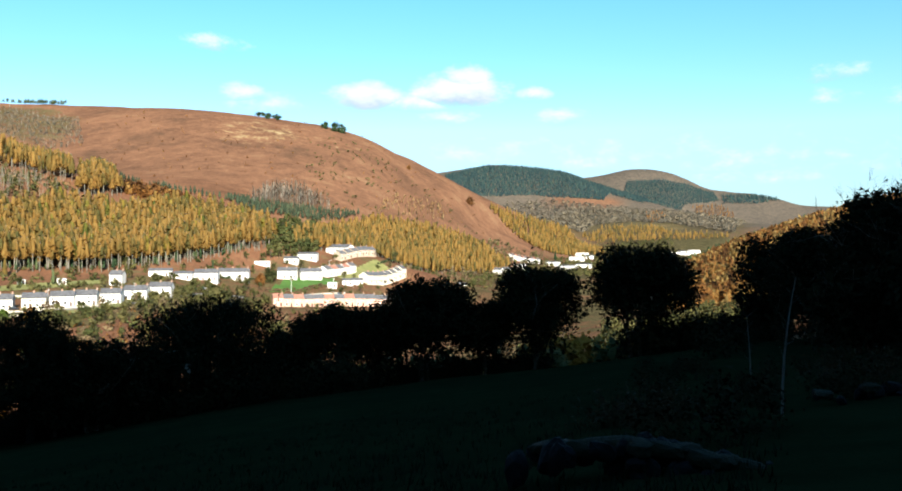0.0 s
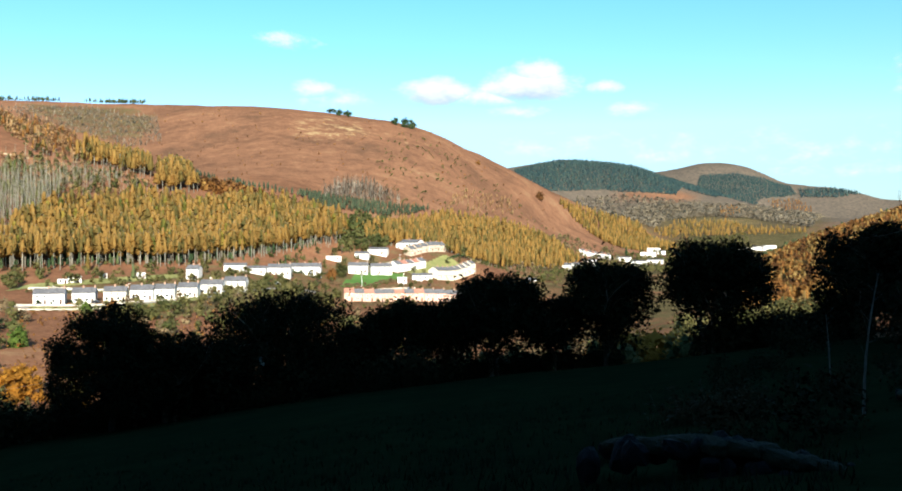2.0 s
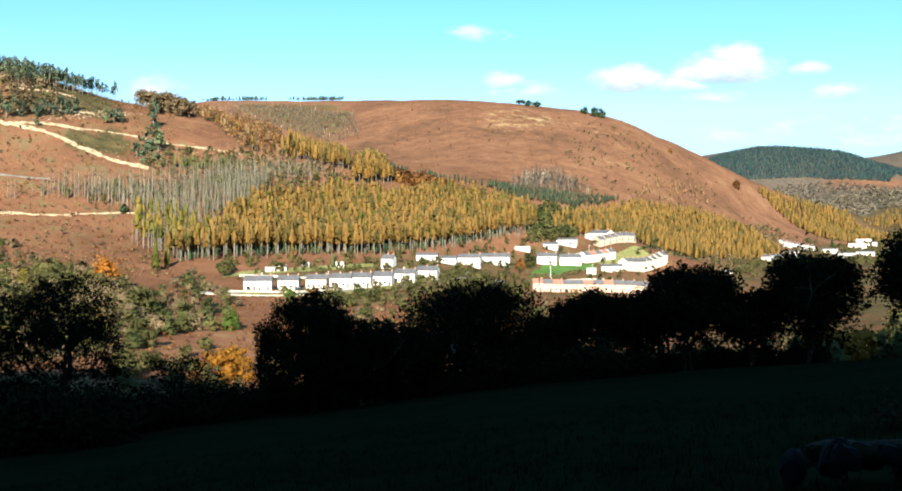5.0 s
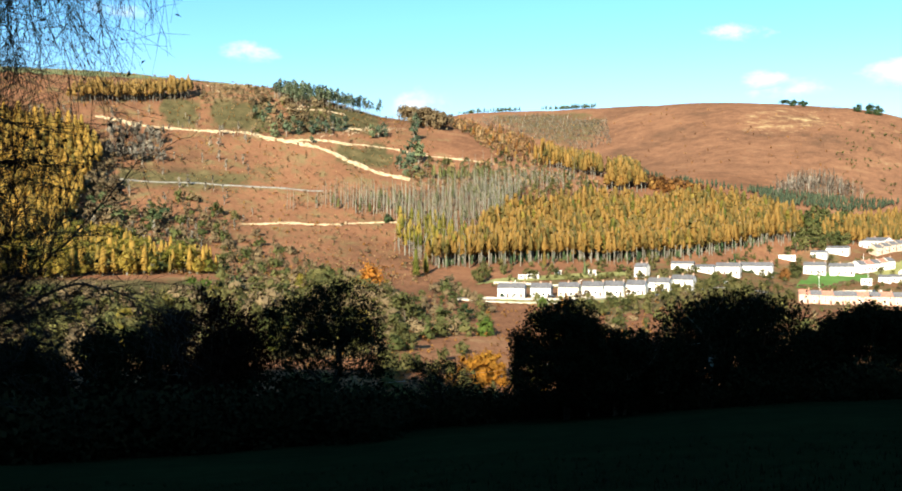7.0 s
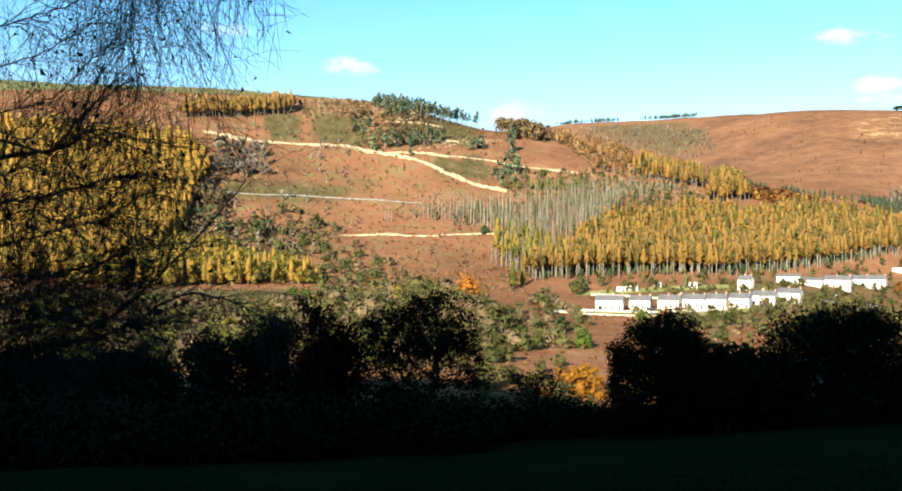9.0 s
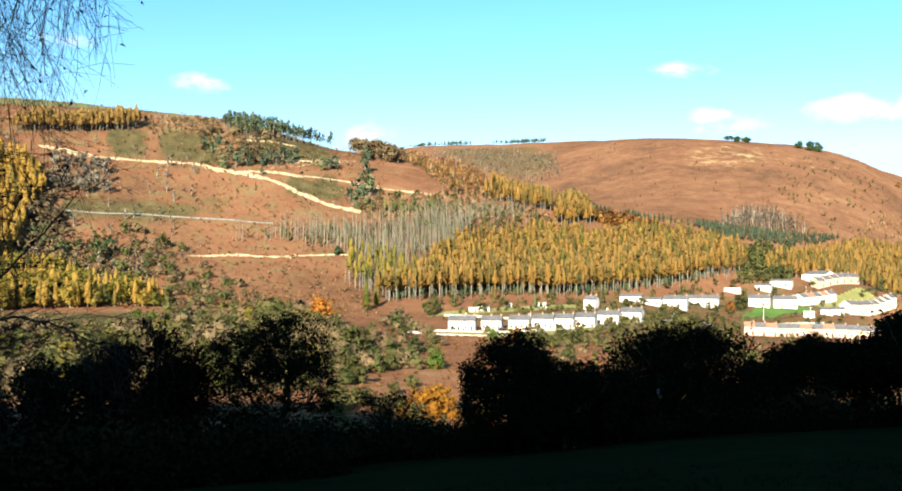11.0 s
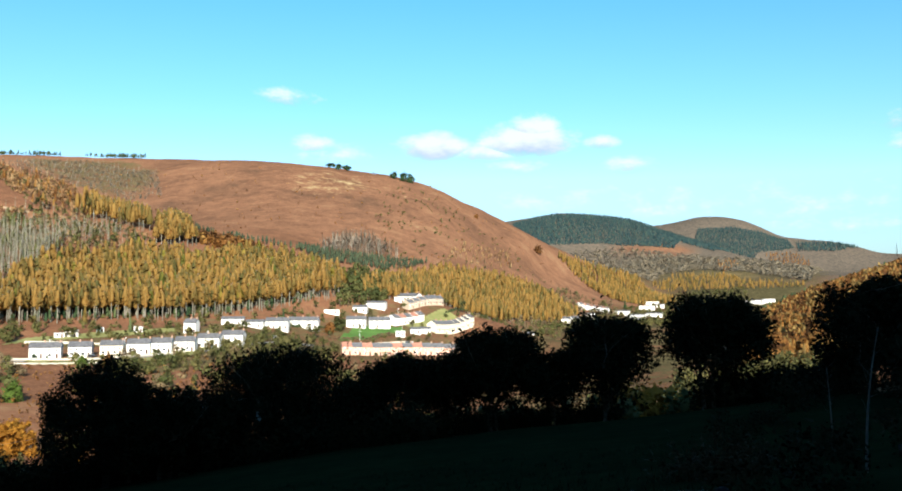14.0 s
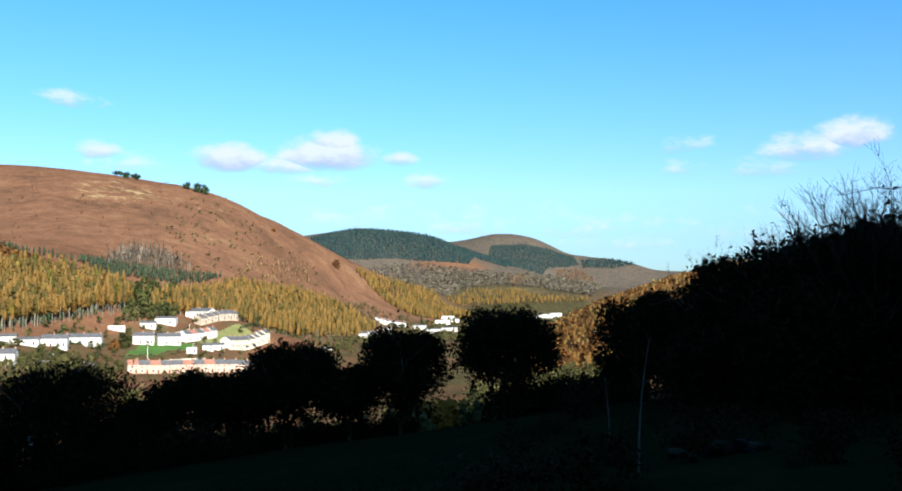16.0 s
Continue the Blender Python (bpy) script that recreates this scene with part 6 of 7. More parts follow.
# plan, turn, length, eaves, depth and kind of every block
BLOCKS = [
    (-215, 403, 20, 13.3, 4.8, 8, "semi"),
    (-203, 412, 18, 10.1, 4.7, 8, "semi"),
    (-191, 419, 15, 10.2, 4.7, 8, "semi_cream"),
    (-181, 426, 13, 10.5, 4.7, 8, "semi"),
    (-172, 432, 10, 9.5, 4.7, 8, "semi"),
    (-163, 439, 8, 9.5, 4.7, 8, "semi"),
    (-157, 456, 5, 11.2, 4.7, 8, "semi"),
    (-150, 473, 4, 11.2, 4.7, 8, "semi"),
    (-159, 543, 6, 10.5, 3.2, 7, "low"),
    (-149, 557, 5, 14.0, 4.6, 8, "semi"),
    (-140, 589, 5, 19.3, 4.6, 8, "semi"),
    (-112, 626, 4, 13.3, 5.0, 8, "semi"),
    (-97, 630, 19, 14.7, 5.0, 8, "semi"),
    (-116, 664, -0, 10.4, 3.2, 7, "low"),
    (-107, 682, -3, 14.7, 3.6, 8, "low"),
    (-86, 709, -28, 20.3, 5.2, 10, "semi"),
    (-183, 501, 0, 6.8, 5.6, 7, "semi"),
    (-172, 541, 12, 13.3, 3.4, 7, "low"),
    (-133, 643, 12, 10.8, 2.6, 4, "flat"),
    (-234, 464, 27, 6.6, 3.0, 5, "flat"),
    (-238, 459, 27, 4.9, 2.2, 4, "flat"),
    (-209, 490, 23, 4.7, 3.0, 5, "flat"),
    (-227, 482, 25, 4.0, 2.2, 4, "flat"),
    (-80, 615, 7, 6.3, 3.0, 6, "flat"),
    (-71, 627, 6, 7.2, 3.0, 6, "low"),
    (-65, 634, 11, 7.3, 3.0, 6, "low"),
    (8, 853, -1, 12.9, 4, 7, "low"),
    (53, 1051, -23, 12.7, 4.8, 8, "semi"),
    (66, 1075, -24, 12.3, 4.8, 8, "semi"),
    (85, 1131, -24, 16.0, 4.8, 8, "low"),
    (136, 1233, -16, 22.2, 4.8, 9, "low"),
    (154, 1202, -17, 18.6, 4.8, 9, "low"),
    (181, 1243, -18, 20.9, 4.8, 9, "low"),
    (193, 1400, -8, 23.2, 6, 14, "flat"),
    (211, 1479, -8, 23.5, 6, 14, "flat"),
    (222, 1462, -9, 13.0, 5, 10, "low"),
    (378, 1573, -14, 24.5, 6, 14, "flat"),
    (407, 1594, -14, 20.7, 6, 14, "low"),
    (430, 1614, -15, 21.1, 6, 14, "flat"),
    (223, 1353, -9, 7.8, 4, 8, "flat"),
    (243, 1386, -10, 8.9, 4, 8, "low"),
]
# terraces: one end, other end, dwellings, kind
TERRACES = [
    ((-107, 547), (-60, 562), 8, "brick"),
    ((-60, 562), (-28, 574), 5, "brick_grey"),
    ((-62, 645), (-37, 688), 8, "render"),
    ((-90, 640), (-72, 666), 5, "white"),
    ((-86, 690), (-62, 722), 6, "stone"),
    ((76, 1183), (117, 1227), 9, "white"),
]
KINDS = {
    "semi": ("white-rendered two-storey house with a grey slate roof", wall_white, roof_slate, 2, 2.2), "semi_cream": ("cream-rendered two-storey house with a grey slate roof", wall_cream, roof_slate, 2, 2.2),
    "low": ("low white bungalow with a shallow grey roof", wall_white, roof_slate, 1, 1.3), "flat": ("small white flat-roofed outbuilding", wall_white, roof_flat, 1, 0.0),
}
for x, y, turn, w, eave, depth, kind in BLOCKS:
    label, wm, rm, units, rise = KINDS[kind]
    settle(dwelling("house" if kind != "flat" else "outbuilding", label, "village houses", w, depth, eave, wm, rm, units, rise, kind.startswith("semi")), x, y, turn)

ROWS_OF = {
    "brick": ("pink brick terraced house with a tiled roof", wall_brick, (roof_red, roof_slate, roof_red, roof_slate, roof_slate), 5.0, 7.0), "brick_grey": ("pink brick terraced house with a grey roof", wall_brick, (roof_slate,), 5.0, 7.0),
    "render": ("cream terraced house in a long sloping row", wall_cream, (roof_slate,), 5.2, 8.0), "white": ("white terraced house with a grey roof", wall_white, (roof_slate, roof_red), 4.6, 7.5), "stone": ("brown stone terraced house with a grey roof", wall_stone_brown, (roof_slate,), 4.4, 7.0),
}
for (ax, ay), (bx, by), count, kind in TERRACES:
    label, wm, roofs, eave, depth = ROWS_OF[kind]
    w = math.dist((ax, ay), (bx, by)) / count
    turn = math.degrees(math.atan2(by - ay, bx - ax))
    for k in range(count):
        u = (k + 0.5) / count
        x, y = ax + (bx - ax) * u, ay + (by - ay) * u
        settle(dwelling("terraced_house", label, "terraced houses", round(w, 2), depth, eave, wm, roofs[k % len(roofs)], 0, 2.3), x, y, turn)

# playing field, lanes, tracks and garden walls
turf = plain("mown turf", [(0.3, (0.045, 0.10, 0.02)), (0.7, (0.07, 0.14, 0.03))], 0.08, 0.9)
stone_track = plain("pale stony track", [(0.3, (0.16, 0.10, 0.055)), (0.45, (0.34, 0.25, 0.145)), (0.6, (0.46, 0.36, 0.225)), (0.75, (0.56, 0.46, 0.31))], 0.35, 0.95)
tarmac = plain("grey lane", [(0.3, (0.13, 0.125, 0.11)), (0.7, (0.24, 0.23, 0.20))], 0.3, 0.95)
wall_stone = plain("pale garden wall", [(0.3, (0.30, 0.27, 0.21)), (0.7, (0.46, 0.43, 0.35))], 0.6, 0.9)


def along(line, step, seed, wander=0.3):
    """Places along a line of the plan."""
    rng = np.random.default_rng(seed)
    P = []
    for (ax, ay), (bx, by) in zip(line, line[1:]):
        n = max(1, int(math.dist((ax, ay), (bx, by)) / step))
        P += [(ax + (bx - ax) * k / n + rng.normal(0, wander), ay + (by - ay) * k / n + rng.normal(0, wander)) for k in range(n)]
    return tuple(np.array(P).T)


def sheet(name, label, category, poly, mat, step=3.0, lift=0.35):
    """A level-edged sheet of ground cover that follows the land inside an outline."""
    p = np.array(poly, float)
    lo, hi = p.min(0), p.max(0)
    gx, gy = np.meshgrid(np.arange(lo[0], hi[0], step), np.arange(lo[1], hi[1], step))
    ok = inside(poly, gx.ravel() + step / 2, gy.ravel() + step / 2)
    V, F = [], []
    for x, y in zip(gx.ravel()[ok], gy.ravel()[ok]):
        F.append(range(len(V), len(V) + 4))
        V += [(x, y), (x + step, y), (x + step, y + step), (x, y + step)]
    V = np.array(V, float)
    ob = link_mesh(name, np.column_stack([V, ground(V[:, 0], V[:, 1]) + lift]), [list(f) for f in F], [mat], True)
    return tagged(ob, label, category, kind="structure")


def ribbon(name, label, category, line, width, mat, seed, lift=0.3, kind="structure", height=0.0, ragged=0.25):
    """A strip along a line of the plan, draped on the land; with a height it stands up as a wall or bank."""
    rng = np.random.default_rng(seed)
    p = np.array(line, float)
    s = np.concatenate([[0], np.cumsum(np.hypot(*np.diff(p, axis=0).T))])
    t = np.linspace(0, s[-1], max(2, int(s[-1] / 3)))
    c = np.stack([curve(list(zip(s, p[:, k])), t) for k in (0, 1)], 1)
    d = np.gradient(c, axis=0)
    n = np.stack([-d[:, 1], d[:, 0]], 1) / np.linalg.norm(d, axis=1)[:, None]
    w = width / 2 * (1 + ragged * rng.uniform(-1, 1, (len(t), 2)))
    cols = [c + n * w[:, :1], c + n * w[:, :1] * 0.4, c - n * w[:, 1:] * 0.4, c - n * w[:, 1:]]
    rise = [-0.6, height + lift, height + lift, -0.6]
    V = np.concatenate([np.column_stack([q, ground(q[:, 0], q[:, 1]) + z]) for q, z in zip(cols, rise)])
    m = len(t)
    F = [(k * m + i, k * m + i + 1, (k + 1) * m + i + 1, (k + 1) * m + i) for k in range(3) for i in range(m - 1)]
    return tagged(link_mesh(name, V, F, [mat], True), label, category, kind=kind)


sheet("playing_field", "bright green mown playing field among the houses", "field", [(-115, 614), (-110, 628), (-80, 637), (-79, 628), (-94, 603), (-117, 586)], turf)
garden_green = plain("rough lawn", [(0.3, (0.13, 0.14, 0.045)), (0.7, (0.22, 0.21, 0.08))], 0.1, 0.9)
sheet("garden_lawn", "strip of green grass below the houses", "lawn", [(-172, 418), (-150, 450), (-140, 490), (-143, 500), (-156, 470), (-178, 430)], garden_green)
sheet("garden_lawn", "grass verge between the road and the garden wall", "lawn", [(-210, 378), (-185, 392), (-163, 402), (-152, 432), (-157, 445), (-167, 413), (-189, 400), (-217, 389)], garden_green, 2.0)
sheet("garden_lawn", "pale green back gardens behind the white houses", "lawn", [(-249, 426), (-243, 442), (-230, 458), (-209, 477), (-191, 500), (-195, 510), (-227, 480), (-250, 449)], garden_green, 2.0)
sheet("garden_lawn", "pale green gardens between the terraces", "lawn", [(-78, 640), (-64, 650), (-46, 690), (-58, 700), (-70, 676), (-84, 655)], garden_green, 2.0)
hill_turf = plain("hilltop pasture", [(0.3, (0.075, 0.085, 0.035)), (0.7, (0.13, 0.135, 0.06))], 0.05, 0.9)
sheet("hill_pasture", "strip of green pasture along the hilltop", "field", [(-795, 375), (-775, 450), (-745, 500), (-700, 575), (-660, 650), (-720, 690), (-800, 600), (-850, 480), (-890, 390)], hill_turf, 6.0)
TRACKS = [
    ([(-641, 464), (-607, 488), (-572, 520), (-542, 551), (-523, 559), (-501, 570), (-470, 578), (-430, 579), (-402, 586)], 6.5), ([(-508, 571), (-485, 595), (-454, 635), (-422, 641), (-373, 669)], 4.5),
    ([(-559, 620), (-546, 642), (-532, 668)], 5.0), ([(-524, 588), (-510, 620), (-497, 648)], 3.5), ([(-443, 430), (-426, 455), (-401, 480), (-365, 525)], 4.5),
]
for k, (line, w) in enumerate(TRACKS):
    ribbon("forest_track", "pale stony forestry track cut across the hillside", "track", line, w * 1.25, stone_track, 300 + k, ragged=0.55)
    wood("track_rubble", "pale broken stone along the edge of the forestry track", "rock", along(line, 2.2, 320 + k, 2.6), 1.0, ROCKS, [rubble], 330 + k, 0.5)
ribbon("hill_road", "narrow grey road along the hillside", "road", [(-544, 401), (-524, 427), (-501, 456), (-471, 485), (-434, 520)], 3.0, tarmac, 310)
ribbon("village_road", "grey road in front of the houses", "road", [(-232, 378), (-214, 388), (-193, 400), (-174, 415), (-156, 436), (-145, 461), (-137, 502), (-122, 546)], 5.0, tarmac, 311, 0.3)
ribbon("garden_wall", "long pale garden wall in front of the houses", "wall", [(-224, 387), (-207, 397), (-189, 406), (-174, 418), (-160, 431)], 0.6, wall_stone, 312, 0.0, "", 0.9, 0.1)
ribbon("garden_wall", "pale retaining wall below the village road", "wall", [(-228, 371), (-207, 381), (-185, 393)], 0.6, wall_stone, 313, 0.0, "", 0.8, 0.1)



# parked cars, posts and garden hedges
tyre_rubber = plain("tyre rubber", [(0.3, (0.012, 0.012, 0.012)), (0.7, (0.025, 0.025, 0.025))], 5.0, 0.9)


def car(x, y, turn, paint, label):
    root = new("car")
    root.location, root.rotation_euler = (x, y, float(ground(x, y)[0]) + 0.32), (0, 0, radians(turn))
    m = plain(paint[0], [(0.3, paint[1]), (0.7, tuple(c * 1.2 for c in paint[1]))], 1.0, 0.35)
    g = Mesh()
    g.add(*box(-2.05, 2.05, -0.86, 0.86, 0.22, 0.85))
    v, f = box(-1.25, 1.0, -0.78, 0.78, 0.85, 1.42)
    v[4:, 0] *= 0.72
    v[4:, 1] *= 0.86
    g.add(v, f)
    part("body", *g.arrays()[:2], [m], root)
    v, f = box(-1.15, 0.92, -0.80, 0.80, 0.90, 1.34)
    v[4:, 0] *= 0.74
    v[4:, 1] *= 0.88
    part("window", v, f, [pane_glass], root)
    for wx in (-1.3, 1.3):
        for wy in (-0.8, 0.8):
            part("wheel", *tube([(wx, wy - 0.1, 0.31), (wx, wy + 0.1, 0.31)], (0.31, 0.31), 12), [tyre_rubber], root)
    return tagged(root, label, "car", "parked cars")


car(-166.0, 441.0, 42, ("red car paint", (0.42, 0.03, 0.025)), "red hatchback parked below the white houses")
car(-196.0, 409.0, 32, ("black car paint", (0.02, 0.02, 0.022)), "black car on the village road")
car(-205.0, 416.0, 30, ("white car paint", (0.72, 0.72, 0.72)), "white car parked beside the garden wall")
car(-140.0, 520.0, 70, ("silver car paint", (0.45, 0.46, 0.48)), "silver car on the village road")
car(-72.0, 600.0, 10, ("blue car paint", (0.05, 0.10, 0.25)), "blue car behind the brick terrace")


def post(x, y, h, label):
    root = new("lamp_post")
    root.location = (x, y, float(ground(x, y)[0]))
    part("pole", *tube([(0, 0, -0.3), (0, 0, h)], (0.11, 0.06), 8), [frame_white], root)
    part("lamp_head", *box(-0.1, 0.9, -0.12, 0.12, h - 0.05, h + 0.1), [frame_white], root)
    return tagged(root, label, "lamp post", "lamp posts")


for x, y, h in ((-104, 594, 9), (-87, 655, 9), (-78, 606, 8), (-158, 455, 8), (-186, 421, 8), (-214, 404, 8)):
    post(x, y, h, "pale street lamp post among the houses")


HEDGES = [
    [(-240, 428), (-214, 440), (-190, 455), (-176, 470), (-168, 490)], [(-150, 566), (-128, 610), (-118, 640)], [(-122, 584), (-98, 600), (-76, 622)], [(-112, 552), (-60, 570), (-20, 582)],
    [(-170, 436), (-158, 456), (-148, 484), (-140, 520)], [(-108, 645), (-92, 650), (-84, 676)], [(-70, 640), (-58, 640)], [(-55, 690), (-40, 720)],
]
for k, line in enumerate(HEDGES):
    wood("garden_hedge", "clipped and overgrown hedge between the gardens", "hedge", along(line, 1.7, 500 + k), 2.0 + 0.3 * (k % 3), MID_ROUND, [bark, (leaf_olive, leaf_green, leaf_brown)[k % 3]], 510 + k, 0.35)
wood("front_shrubs", "dark garden shrubs before the white houses", "scrub", along([(-217, 396), (-204, 405), (-192, 412), (-182, 419), (-172, 426), (-163, 434), (-158, 450)], 5.2, 533, 1.2), 2.0, MID_ROUND, [bark, leaf_green], 534, 0.4)
wood("terrace_shrubs", "brown and olive shrubs in front of the brick terrace", "scrub", along([(-108, 533), (-62, 547), (-24, 560)], 2.2, 530), 1.6, MID_ROUND + FAR_ROUND, [bark, leaf_brown], 531, 0.4)
for k, line in enumerate(([(-244, 436), (-226, 446)], [(-216, 446), (-204, 452)], [(-110, 577), (-86, 592), (-70, 604)], [(-100, 652), (-92, 668)])):
    ribbon("garden_fence", "pale wooden garden fence", "fence", line, 0.25, wall_stone, 540 + k, 0.0, "", 1.3, 0.1)

# trees and shrubs that stand out singly on the far side
def lone(name, label, t_xy, h, shape, mats, seed):
    x, y = t_xy
    rng = np.random.default_rng(seed)
    v, f, m = shape
    root = new(name)
    root.location = (x, y, float(ground(x, y)[0]))
    root.rotation_euler = (0, 0, rng.uniform(0, 6.28))
    d = soft_normals(v, f)
    v, f = soft_faces(v, f, d)
    for k, nm in ((0, "trunk"), (1, "crown")):
        sel = m == k
        if sel.any():
            used, idx = np.unique(f[sel], return_inverse=True)
            link_mesh(nm, v[used] * h, idx.reshape(-1, 3), [mats[k]], True, root, None, np.full(len(used), rng.random()), d[used])
    return tagged(root, label, "tree", "single trees")


